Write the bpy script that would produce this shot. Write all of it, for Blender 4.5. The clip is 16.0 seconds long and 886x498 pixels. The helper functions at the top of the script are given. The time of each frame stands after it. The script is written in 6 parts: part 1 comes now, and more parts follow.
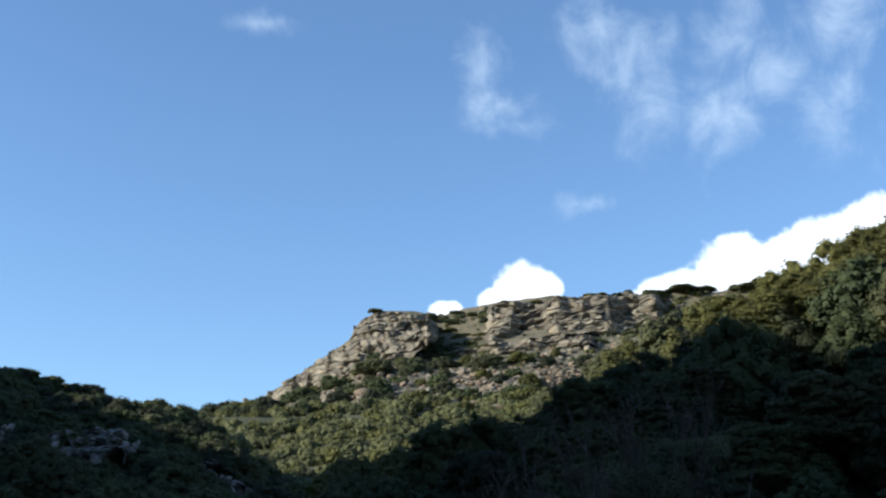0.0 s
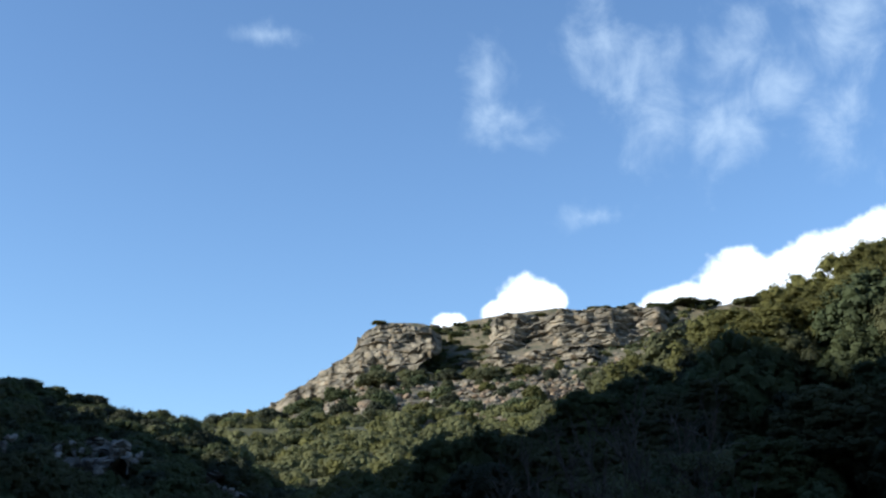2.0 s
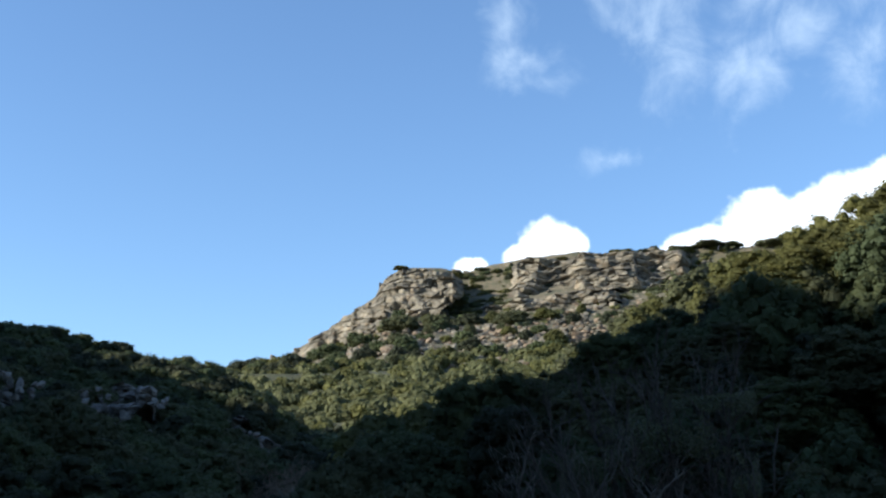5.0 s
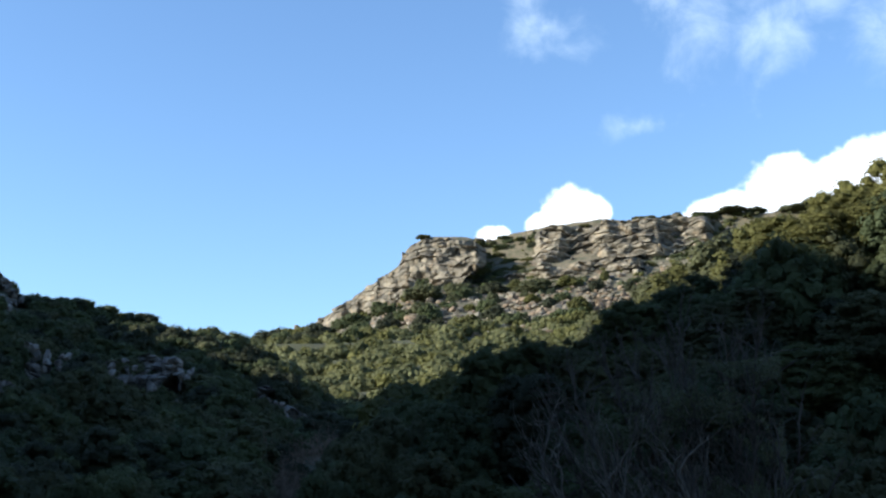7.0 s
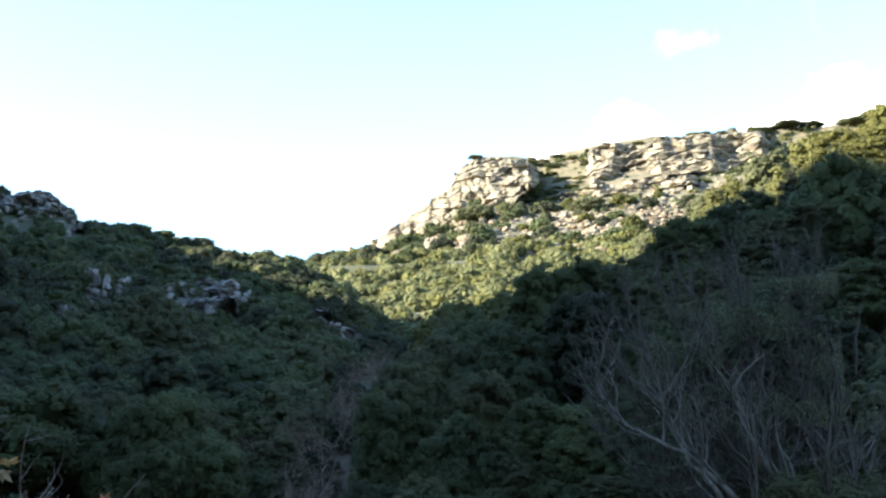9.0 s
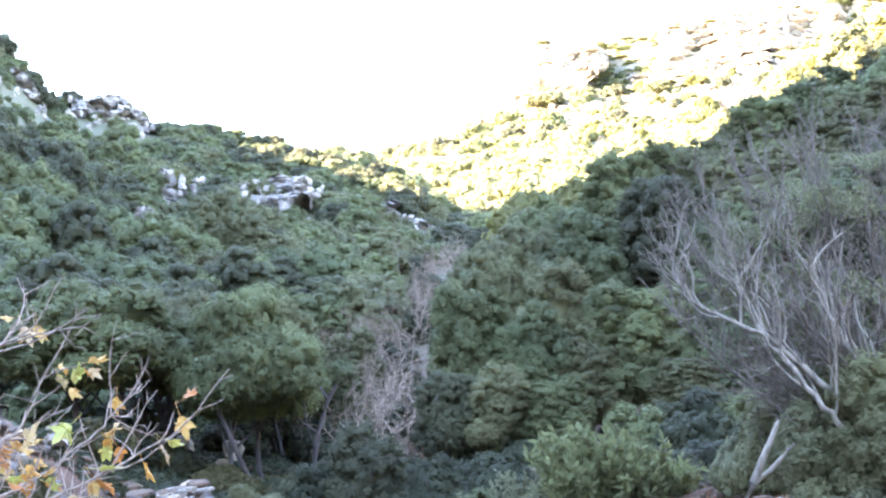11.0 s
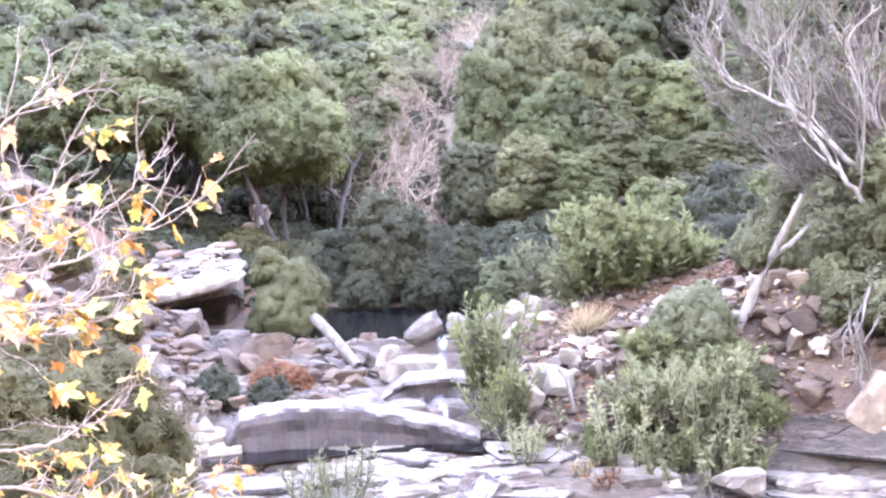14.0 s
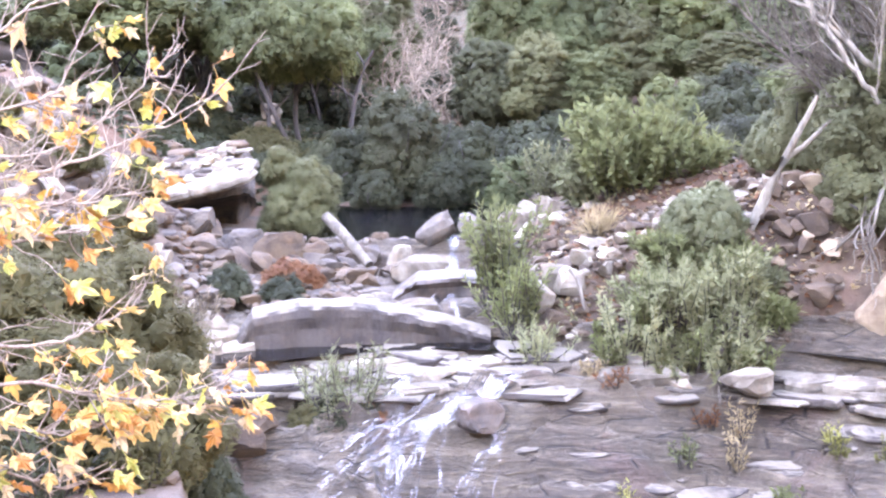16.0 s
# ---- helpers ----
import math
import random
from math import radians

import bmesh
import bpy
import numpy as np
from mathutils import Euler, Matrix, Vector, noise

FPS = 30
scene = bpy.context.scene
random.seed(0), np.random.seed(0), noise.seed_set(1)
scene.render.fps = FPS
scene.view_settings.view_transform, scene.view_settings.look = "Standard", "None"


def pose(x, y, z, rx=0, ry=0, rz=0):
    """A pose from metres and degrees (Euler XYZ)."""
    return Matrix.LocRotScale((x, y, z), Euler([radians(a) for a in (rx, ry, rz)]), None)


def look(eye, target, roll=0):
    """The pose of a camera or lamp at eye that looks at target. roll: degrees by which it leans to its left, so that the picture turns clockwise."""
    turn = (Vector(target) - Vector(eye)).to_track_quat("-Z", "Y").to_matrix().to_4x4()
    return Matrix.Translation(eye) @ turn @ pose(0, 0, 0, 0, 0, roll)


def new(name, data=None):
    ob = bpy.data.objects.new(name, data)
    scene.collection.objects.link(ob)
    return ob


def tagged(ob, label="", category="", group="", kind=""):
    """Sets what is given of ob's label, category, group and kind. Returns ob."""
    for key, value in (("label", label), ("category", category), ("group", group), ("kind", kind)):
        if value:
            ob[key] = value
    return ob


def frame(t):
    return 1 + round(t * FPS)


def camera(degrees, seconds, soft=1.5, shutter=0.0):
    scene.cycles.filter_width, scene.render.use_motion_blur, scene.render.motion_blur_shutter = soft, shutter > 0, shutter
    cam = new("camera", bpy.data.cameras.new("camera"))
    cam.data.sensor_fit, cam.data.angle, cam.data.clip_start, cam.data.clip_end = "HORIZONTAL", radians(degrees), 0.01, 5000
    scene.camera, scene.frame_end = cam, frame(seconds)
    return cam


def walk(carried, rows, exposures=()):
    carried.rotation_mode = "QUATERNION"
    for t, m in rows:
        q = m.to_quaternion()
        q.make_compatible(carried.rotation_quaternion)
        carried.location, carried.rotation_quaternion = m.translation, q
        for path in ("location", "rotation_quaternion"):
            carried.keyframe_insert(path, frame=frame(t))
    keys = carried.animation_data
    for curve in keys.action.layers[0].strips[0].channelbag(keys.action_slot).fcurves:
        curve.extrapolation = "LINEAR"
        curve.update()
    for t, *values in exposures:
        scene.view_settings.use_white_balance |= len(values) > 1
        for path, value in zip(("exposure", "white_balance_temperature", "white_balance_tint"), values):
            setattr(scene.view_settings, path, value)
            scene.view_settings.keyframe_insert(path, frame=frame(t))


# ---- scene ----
# ================= camera and its walk =================
EYE = (0.0, 0.0, 1.6)
cam = camera(39.3, 16.0, soft=2.3)
TURNS = [  # seconds, turn to the left, tilt up, lean
    (0, -0.52, 17.00, 0.00), (0.5, -0.84, 17.44, 0.11), (1, -1.28, 17.21, 0.68), (1.5, -0.65, 17.94, 0.64),
    (2, -0.32, 17.56, 0.33), (2.5, 0.12, 16.95, 0.50), (3, 0.08, 17.03, -0.05), (3.5, 0.58, 16.43, 0.59),
    (4, 0.35, 15.94, 0.37), (6.5, 1.61, 13.81, -0.38), (7, 1.77, 13.57, -0.26), (7.5, 1.85, 13.08, -0.07),
    (8, 2.94, 12.36, -0.02), (10.5, 6.18, 5.89, -1.83), (11, 7.75, 4.90, -2.12), (11.5, 8.59, 3.39, -2.13),
    (12, 8.16, 2.01, -2.33), (12.5, 8.76, 0.35, -2.30), (13, 9.44, -0.96, -2.09), (13.5, 9.05, -3.58, -1.18),
    (14, 9.19, -5.70, -1.04), (14.5, 8.89, -6.72, -1.11), (15, 7.86, -8.78, -0.39), (15.5, 8.28, -8.86, -0.65),
    (16, 9.81, -10.31, -0.81)]
LIGHT = [  # seconds, stops, kelvin, tint: the camera opens up as it tilts into the shaded gully
    (0, 0.87, 5800, 8), (4.0, 0.92, 5800, 8), (6.5, 1.17, 5850, 8), (7.0, 1.22, 5850, 8), (7.5, 1.37, 6000, 5), (8.0, 1.47, 6200, 2), (9.0, 2.72, 6400, 6), (10.5, 5.02, 6800, 11), (11.0, 5.82, 7600, 26),
    (12.0, 6.72, 8400, 42), (13.5, 6.92, 9300, 47), (16.0, 6.72, 9900, 43)]
walk(cam, [(t, pose(*EYE, 90 + tilt, 0, turn) @ pose(0, 0, 0, 0, 0, lean)) for t, turn, tilt, lean in TURNS], LIGHT)

# ================= sky and sun =================
SUN_TURN, SUN_UP = -104.0, 24.0     # degrees clockwise from straight ahead, and above the horizon


def heading(turn, up=0.0):
    a, e = radians(turn), radians(up)
    return Vector((math.sin(a) * math.cos(e), math.cos(a) * math.cos(e), math.sin(e)))


world = bpy.data.worlds.new("sky")
scene.world = world
world.use_nodes = True
wt = world.node_tree
wt.nodes.clear()


def wire(tree, kind, **inputs):
    """A node with its sockets set or linked; names with a number pick a socket by place (i0, i1)."""
    n = tree.nodes.new(kind)
    for key, value in inputs.items():
        if key in ("operation", "data_type", "blend_type", "sky_type", "noise_dimensions", "feature", "interpolation_type", "distance", "mode"):
            if key == "operation":
                n.operation = value
            elif key == "data_type":
                n.data_type = value
            elif key == "blend_type":
                n.blend_type = value
            elif key == "noise_dimensions":
                n.noise_dimensions = value
            elif key == "feature":
                n.feature = value
            elif key == "interpolation_type":
                n.interpolation_type = value
            elif key == "distance":
                n.distance = value
            continue
        sock = n.inputs[int(key[1:])] if key[0] == "i" and key[1:].isdigit() else n.inputs[key.replace("_", " ")]
        if isinstance(value, bpy.types.NodeSocket):
            tree.links.new(value, sock)
        else:
            sock.default_value = value
    return n


def maths(tree, op, a, b=0.0, c=0.0):
    return wire(tree, "ShaderNodeMath", operation=op, i0=a, i1=b, i2=c).outputs[0]


def step(tree, x, lo, hi):
    n = wire(tree, "ShaderNodeMapRange", interpolation_type="SMOOTHSTEP", Value=x, From_Min=lo, From_Max=hi)
    return n.outputs[0]


def mixcol(tree, f, a, b, blend="MIX"):
    n = tree.nodes.new("ShaderNodeMix")
    n.data_type, n.blend_type = "RGBA", blend
    for sock, value in ((n.inputs[0], f), (n.inputs[6], a), (n.inputs[7], b)):
        if isinstance(value, bpy.types.NodeSocket):
            tree.links.new(value, sock)
        elif isinstance(value, (tuple, list)):
            sock.default_value = (*value[:3], 1.0)
        else:
            sock.default_value = value
    return n.outputs[2]


sky = wt.nodes.new("ShaderNodeTexSky")
sky.sky_type, sky.sun_disc = "NISHITA", False
sky.sun_elevation, sky.sun_rotation = radians(SUN_UP), radians(SUN_TURN)
sky.air_density, sky.dust_density, sky.ozone_density = 1.0, 0.15, 3.0
gen = wt.nodes.new("ShaderNodeTexCoord").outputs["Generated"]
sep = wire(wt, "ShaderNodeSeparateXYZ", i0=gen)
turn_deg = maths(wt, "MULTIPLY", maths(wt, "ARCTAN2", sep.outputs[0], sep.outputs[1]), 57.2958)
up_deg = maths(wt, "MULTIPLY", maths(wt, "ARCSINE", sep.outputs[2]), 57.2958)
flat = wire(wt, "ShaderNodeCombineXYZ", i0=turn_deg, i1=up_deg).outputs[0]
billow = wire(wt, "ShaderNodeTexNoise", noise_dimensions="2D", Vector=flat, Scale=0.55, Detail=6.0, Roughness=0.55).outputs[0]
curl = wire(wt, "ShaderNodeTexNoise", noise_dimensions="2D", Vector=flat, Scale=0.34, Detail=6.0, Roughness=0.6, Distortion=0.25).outputs[0]


def cloud(turn, up, wide, high, rag, lo=0.0, hi=0.28, grain=None):
    """One cloud: an ellipse on the sky whose rim is broken by noise."""
    x = maths(wt, "DIVIDE", maths(wt, "SUBTRACT", turn_deg, turn), wide)
    y = maths(wt, "DIVIDE", maths(wt, "SUBTRACT", up_deg, up), high)
    r = maths(wt, "SQRT", maths(wt, "ADD", maths(wt, "MULTIPLY", x, x), maths(wt, "MULTIPLY", y, y)))
    body = maths(wt, "SUBTRACT", 1.0, r)
    body = maths(wt, "ADD", body, maths(wt, "MULTIPLY", maths(wt, "SUBTRACT", grain or billow, 0.5), rag))
    return step(wt, body, lo, hi)


veil, heap = None, None
for c in [(0.6, 13.9, 1.0, 0.8), (4.3, 14.6, 2.0, 1.9), (3.2, 14.4, 1.2, 1.2), (12.0, 14.4, 2.6, 1.5), (14.6, 15.2, 2.6, 2.0), (17.6, 15.8, 3.0, 1.8),
          (20.8, 16.4, 3.4, 2.0), (29, 16, 8, 4.0), (-42, 14, 9, 3)]:
    m = cloud(*c, 0.75, 0.0, 0.25)
    heap = m if heap is None else maths(wt, "MAXIMUM", heap, m)
for c in [(2.6, 25.3, 2.1, 2.2), (3.4, 23.6, 2.8, 1.6), (8.4, 26.9, 2.9, 3.2), (10.6, 25.8, 3.2, 2.6), (10.8, 23.2, 2.4, 3.2), (14.4, 25.6, 2.6, 2.8), (14.0, 23.0, 2.8, 3.0),
          (19.2, 22.6, 3.2, 2.4), (20.0, 26.2, 3.0, 3.6), (17.0, 24.4, 2.6, 2.4), (7.0, 19.0, 2.6, 0.9), (-8.6, 27.0, 2.4, 0.7), (27, 26, 8, 7), (-60, 30, 16, 8)]:
    m = cloud(*c, 2.4, 0.0, 1.7, curl)
    veil = m if veil is None else maths(wt, "MAXIMUM", veil, m)
veil = maths(wt, "MULTIPLY", veil, 0.62)
sky_col = mixcol(wt, veil, sky.outputs[0], (4.2, 4.9, 5.6))
sky_col = mixcol(wt, heap, sky_col, (8.0, 8.2, 8.5))
back = wire(wt, "ShaderNodeBackground", Color=sky_col, Strength=0.105)
wt.links.new(back.outputs[0], wt.nodes.new("ShaderNodeOutputWorld").inputs[0])

sun = new("sun", bpy.data.lights.new("sun", "SUN"))
sun.data.energy, sun.data.angle, sun.data.color = 5.0, radians(0.53), (1.0, 0.91, 0.76)
sun.matrix_world = look(heading(SUN_TURN, SUN_UP) * 100, (0, 0, 0))

# ================= materials =================


def material(name):
    m = bpy.data.materials.new(name)
    m.use_nodes = True
    t = m.node_tree
    b = t.nodes["Principled BSDF"]
    geo = t.nodes.new("ShaderNodeNewGeometry")
    return m, t, b, geo


def tex(t, vec, scale, detail=4.0, rough=0.55, distort=0.0):
    return wire(t, "ShaderNodeTexNoise", Vector=vec, Scale=scale, Detail=detail, Roughness=rough, Distortion=distort).outputs[0]


def bump(t, b, height, strength, dist):
    n = wire(t, "ShaderNodeBump", Height=height, Strength=strength, Distance=dist)
    t.links.new(n.outputs[0], b.inputs["Normal"])


def leaf_material(name, deep, mid, tip, scale=0.6, thin=0.38, rough=0.68):
    m, t, b, geo = material(name)
    big = tex(t, geo.outputs["Position"], scale, 2.0)
    each = geo.outputs["Random Per Island"]
    own = t.nodes.new("ShaderNodeObjectInfo").outputs["Random"]
    c = mixcol(t, step(t, big, 0.38, 0.64), deep, mid)
    c = mixcol(t, maths(t, "MULTIPLY", maths(t, "POWER", each, 2.2), 0.12), c, tip)
    c = mixcol(t, maths(t, "MULTIPLY", own, 0.6), c, deep)
    t.links.new(c, b.inputs["Base Color"])
    b.inputs["Roughness"].default_value = rough
    b.inputs["Specular IOR Level"].default_value = 0.15
    bump(t, b, tex(t, geo.outputs["Position"], 8.0 / scale ** 0.5, 3.0, 0.7), 0.45, 0.08)
    tr = wire(t, "ShaderNodeBsdfTranslucent", Color=mixcol(t, 0.5, c, tip))
    mx = wire(t, "ShaderNodeMixShader", i0=thin, i1=b.outputs[0], i2=tr.outputs[0])
    t.links.new(mx.outputs[0], t.nodes["Material Output"].inputs[0])
    return m


OAK = leaf_material("oak_leaves", (0.062, 0.074, 0.033), (0.108, 0.128, 0.053), (0.158, 0.172, 0.076))
OAK_OLIVE = leaf_material("olive_toned_oak_leaves", (0.070, 0.074, 0.036), (0.117, 0.122, 0.057), (0.165, 0.164, 0.082))
OAK_COOL = leaf_material("blue_toned_oak_leaves", (0.053, 0.067, 0.032), (0.094, 0.118, 0.054), (0.138, 0.160, 0.078))
OAK_DEEP = leaf_material("deep_toned_oak_leaves", (0.038, 0.042, 0.024), (0.064, 0.071, 0.038), (0.105, 0.112, 0.06))
# Sunlit warmth and brightness are put into the next two leaf colours
OAK_WARM = leaf_material("sun_warmed_leaves", (0.080, 0.080, 0.026), (0.150, 0.146, 0.046), (0.215, 0.202, 0.072), 0.25)
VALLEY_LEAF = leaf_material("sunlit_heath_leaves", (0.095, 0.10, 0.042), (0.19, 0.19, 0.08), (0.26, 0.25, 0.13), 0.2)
OAK_GREY = leaf_material("olive_leaves", (0.080, 0.087, 0.046), (0.140, 0.152, 0.08), (0.215, 0.222, 0.124))
OLEANDER = leaf_material("oleander_leaves", (0.082, 0.096, 0.042), (0.146, 0.166, 0.068), (0.23, 0.24, 0.11), 1.4)
SAGE = leaf_material("grey_sage_leaves", (0.13, 0.138, 0.072), (0.235, 0.245, 0.128), (0.34, 0.345, 0.19), 1.4)
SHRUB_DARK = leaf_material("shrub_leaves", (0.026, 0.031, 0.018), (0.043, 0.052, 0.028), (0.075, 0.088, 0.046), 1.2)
BROOM = leaf_material("broom_leaves", (0.052, 0.048, 0.020), (0.088, 0.083, 0.036), (0.135, 0.125, 0.06), 1.2)
DRY_BUSH = leaf_material("dry_bush_twigs", (0.11, 0.085, 0.055), (0.19, 0.15, 0.10), (0.28, 0.23, 0.16), 2.0)
# Yellow of bushes caught by the sun, put into the leaf colour
SUN_YELLOW = leaf_material("sunlit_yellow_leaves", (0.20, 0.20, 0.06), (0.30, 0.29, 0.09), (0.42, 0.38, 0.14), 1.0)
RUSSET = leaf_material("russet_leaves", (0.11, 0.045, 0.022), (0.20, 0.085, 0.04), (0.32, 0.16, 0.08), 2.0)
STRAW = leaf_material("dry_grass_blades", (0.22, 0.158, 0.085), (0.34, 0.258, 0.145), (0.48, 0.39, 0.235), 2.0)


def rock_material(name, dark, pale, warm, scale=1.0, rough=0.85, strata=0.5, relief=0.05, top=None):
    m, t, b, geo = material(name)
    pos = geo.outputs["Position"]
    own = t.nodes.new("ShaderNodeObjectInfo").outputs["Random"]
    shift = wire(t, "ShaderNodeVectorMath", operation="ADD", i0=pos, i1=wire(t, "ShaderNodeCombineXYZ", i0=maths(t, "MULTIPLY", own, 37.0)).outputs[0]).outputs[0]
    coarse = tex(t, shift, 1.1 * scale, 5.0, 0.6, 0.4)
    fine = tex(t, shift, 9.0 * scale, 8.0, 0.7)
    lay = wire(t, "ShaderNodeMapping", Vector=shift, Scale=(0.5 * scale, 0.5 * scale, 7.0 * scale)).outputs[0]
    bands = tex(t, lay, 1.6, 5.0, 0.6, 0.5)
    c = mixcol(t, step(t, coarse, 0.34, 0.66), dark, pale)
    c = mixcol(t, maths(t, "MULTIPLY", step(t, bands, 0.5, 0.68), strata), c, dark)
    c = mixcol(t, maths(t, "MULTIPLY", step(t, tex(t, shift, 2.3 * scale, 4.0), 0.52, 0.7), 0.6), c, warm)
    c = mixcol(t, maths(t, "MULTIPLY", step(t, fine, 0.45, 0.75), 0.45), c, tuple(0.45 * v for v in dark))
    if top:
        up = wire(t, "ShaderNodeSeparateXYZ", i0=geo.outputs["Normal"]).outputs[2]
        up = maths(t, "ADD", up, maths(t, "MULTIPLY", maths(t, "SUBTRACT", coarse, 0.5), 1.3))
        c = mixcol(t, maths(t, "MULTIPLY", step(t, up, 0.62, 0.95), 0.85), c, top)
    t.links.new(c, b.inputs["Base Color"])
    b.inputs["Roughness"].default_value = rough
    h = maths(t, "ADD", maths(t, "MULTIPLY", bands, strata), maths(t, "ADD", coarse, maths(t, "MULTIPLY", fine, 0.35)))
    bump(t, b, h, 0.9, relief)
    return m


BOULDER = rock_material("pale_marble_rock", (0.085, 0.066, 0.045), (0.255, 0.218, 0.165), (0.19, 0.128, 0.077), 2.6, 0.85, 0.12, 0.03)
PALE_SLAB = rock_material("bleached_slab_rock", (0.055, 0.043, 0.030), (0.20, 0.172, 0.13), (0.15, 0.105, 0.066), 2.4, 0.85, 0.45, 0.03)
GREY_ROCK = rock_material("grey_schist_rock", (0.044, 0.035, 0.027), (0.115, 0.094, 0.071), (0.115, 0.075, 0.047), 2.8, 0.75, 0.15, 0.03)


def ledge_material():
    """Wet brown grey schist: stained, cracked along its beds, paler where it has dried."""
    m, t, b, geo = material("wet_ledge_rock")
    pos = geo.outputs["Position"]
    warp = wire(t, "ShaderNodeTexNoise", Vector=pos, Scale=2.3, Detail=5.0).outputs[1]
    bent = mixcol(t, 0.13, pos, warp, "ADD")
    beds = wire(t, "ShaderNodeMapping", Vector=bent, Rotation=(0.10, 0.12, 0.3), Scale=(0.8, 0.8, 6.5)).outputs[0]

    def blocks(scale):
        edge = wire(t, "ShaderNodeTexVoronoi", feature="DISTANCE_TO_EDGE", Vector=beds, Scale=scale).outputs["Distance"]
        tone = wire(t, "ShaderNodeTexVoronoi", feature="F1", Vector=beds, Scale=scale).outputs["Color"]
        return edge, wire(t, "ShaderNodeSeparateColor", i0=tone).outputs[0]
    e1, t1 = blocks(1.6)
    e2, t2 = blocks(5.0)
    coarse = tex(t, pos, 1.2, 6.0, 0.62, 0.5)
    mid = tex(t, beds, 3.4, 8.0, 0.72)
    fine = tex(t, pos, 19.0, 7.0, 0.75)
    crack = maths(t, "MAXIMUM", maths(t, "MULTIPLY", step(t, e1, 0.035, 0.0), step(t, tex(t, pos, 2.1, 3.0), 0.42, 0.56)), maths(t, "MULTIPLY", step(t, e2, 0.03, 0.0), maths(t, "MULTIPLY", step(t, tex(t, pos, 3.1, 3.0), 0.46, 0.6), 0.7)))
    c = mixcol(t, step(t, coarse, 0.34, 0.66), (0.034, 0.024, 0.016), (0.098, 0.072, 0.044))
    c = mixcol(t, maths(t, "MULTIPLY", t1, 0.35), c, (0.14, 0.112, 0.078))
    c = mixcol(t, maths(t, "MULTIPLY", t2, 0.30), c, (0.045, 0.034, 0.025))
    c = mixcol(t, maths(t, "MULTIPLY", step(t, mid, 0.46, 0.64), 0.65), c, (0.175, 0.132, 0.084))
    c = mixcol(t, maths(t, "MULTIPLY", step(t, tex(t, pos, 1.9, 5.0, 0.6, 0.4), 0.53, 0.68), 0.6), c, (0.10, 0.058, 0.042))
    c = mixcol(t, maths(t, "MULTIPLY", step(t, tex(t, beds, 1.6, 7.0, 0.75), 0.61, 0.7), 0.75), c, (0.275, 0.235, 0.168))
    c = mixcol(t, maths(t, "MULTIPLY", step(t, fine, 0.46, 0.72), 0.5), c, (0.024, 0.019, 0.015))
    c = mixcol(t, maths(t, "MULTIPLY", crack, 0.9), c, (0.010, 0.008, 0.007))
    t.links.new(c, b.inputs["Base Color"])
    t.links.new(wire(t, "ShaderNodeMapRange", Value=tex(t, pos, 0.9, 4.0), From_Min=0.35, From_Max=0.65, To_Min=0.45, To_Max=0.9).outputs[0], b.inputs["Roughness"])
    h = maths(t, "ADD", maths(t, "ADD", mid, maths(t, "ADD", maths(t, "MULTIPLY", t1, 0.8), maths(t, "MULTIPLY", t2, 0.5))), maths(t, "SUBTRACT", maths(t, "MULTIPLY", fine, 0.3), maths(t, "MULTIPLY", crack, 0.3)))
    bump(t, b, h, 1.0, 0.09)
    return m


LEDGE = ledge_material()
EARTH_ROCK = rock_material("earthy_rubble_rock", (0.030, 0.018, 0.010), (0.082, 0.051, 0.027), (0.088, 0.045, 0.021), 3.0, 0.9, 0.4, 0.03)
WET_BROWN = rock_material("wet_brown_rock", (0.03, 0.022, 0.017), (0.085, 0.061, 0.045), (0.09, 0.055, 0.037), 3.0, 0.55, 0.3, 0.02)
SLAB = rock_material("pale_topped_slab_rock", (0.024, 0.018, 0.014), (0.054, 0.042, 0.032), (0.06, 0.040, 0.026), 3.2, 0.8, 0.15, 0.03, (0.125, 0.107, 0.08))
TAN_ROCK = rock_material("ochre_rock", (0.12, 0.08, 0.048), (0.23, 0.168, 0.105), (0.21, 0.135, 0.072), 2.0, 0.85, 0.3, 0.02)
CLIFF = rock_material("weathered_cliff_rock", (0.07, 0.06, 0.043), (0.25, 0.214, 0.152), (0.265, 0.19, 0.108), 0.18, 0.9, 0.55, 0.5)
BANK_ROCK = rock_material("brown_bank_rock", (0.022, 0.016, 0.011), (0.075, 0.057, 0.040), (0.072, 0.047, 0.027), 2.8, 0.85, 0.3, 0.03)
SLOPE_ROCK = rock_material("shaded_outcrop_rock", (0.085, 0.075, 0.063), (0.28, 0.25, 0.21), (0.24, 0.18, 0.13), 0.7, 0.9, 0.3, 0.25)


def bark_material(name, dark, pale, scale=14.0):
    m, t, b, geo = material(name)
    lay = wire(t, "ShaderNodeMapping", Vector=geo.outputs["Position"], Scale=(scale, scale, scale * 0.25)).outputs[0]
    n = tex(t, lay, 1.0, 6.0, 0.65)
    c = mixcol(t, step(t, n, 0.36, 0.66), dark, pale)
    c = mixcol(t, maths(t, "MULTIPLY", geo.outputs["Random Per Island"], 0.4), c, dark)
    t.links.new(c, b.inputs["Base Color"])
    b.inputs["Roughness"].default_value = 0.9
    bump(t, b, n, 0.7, 0.01)
    return m


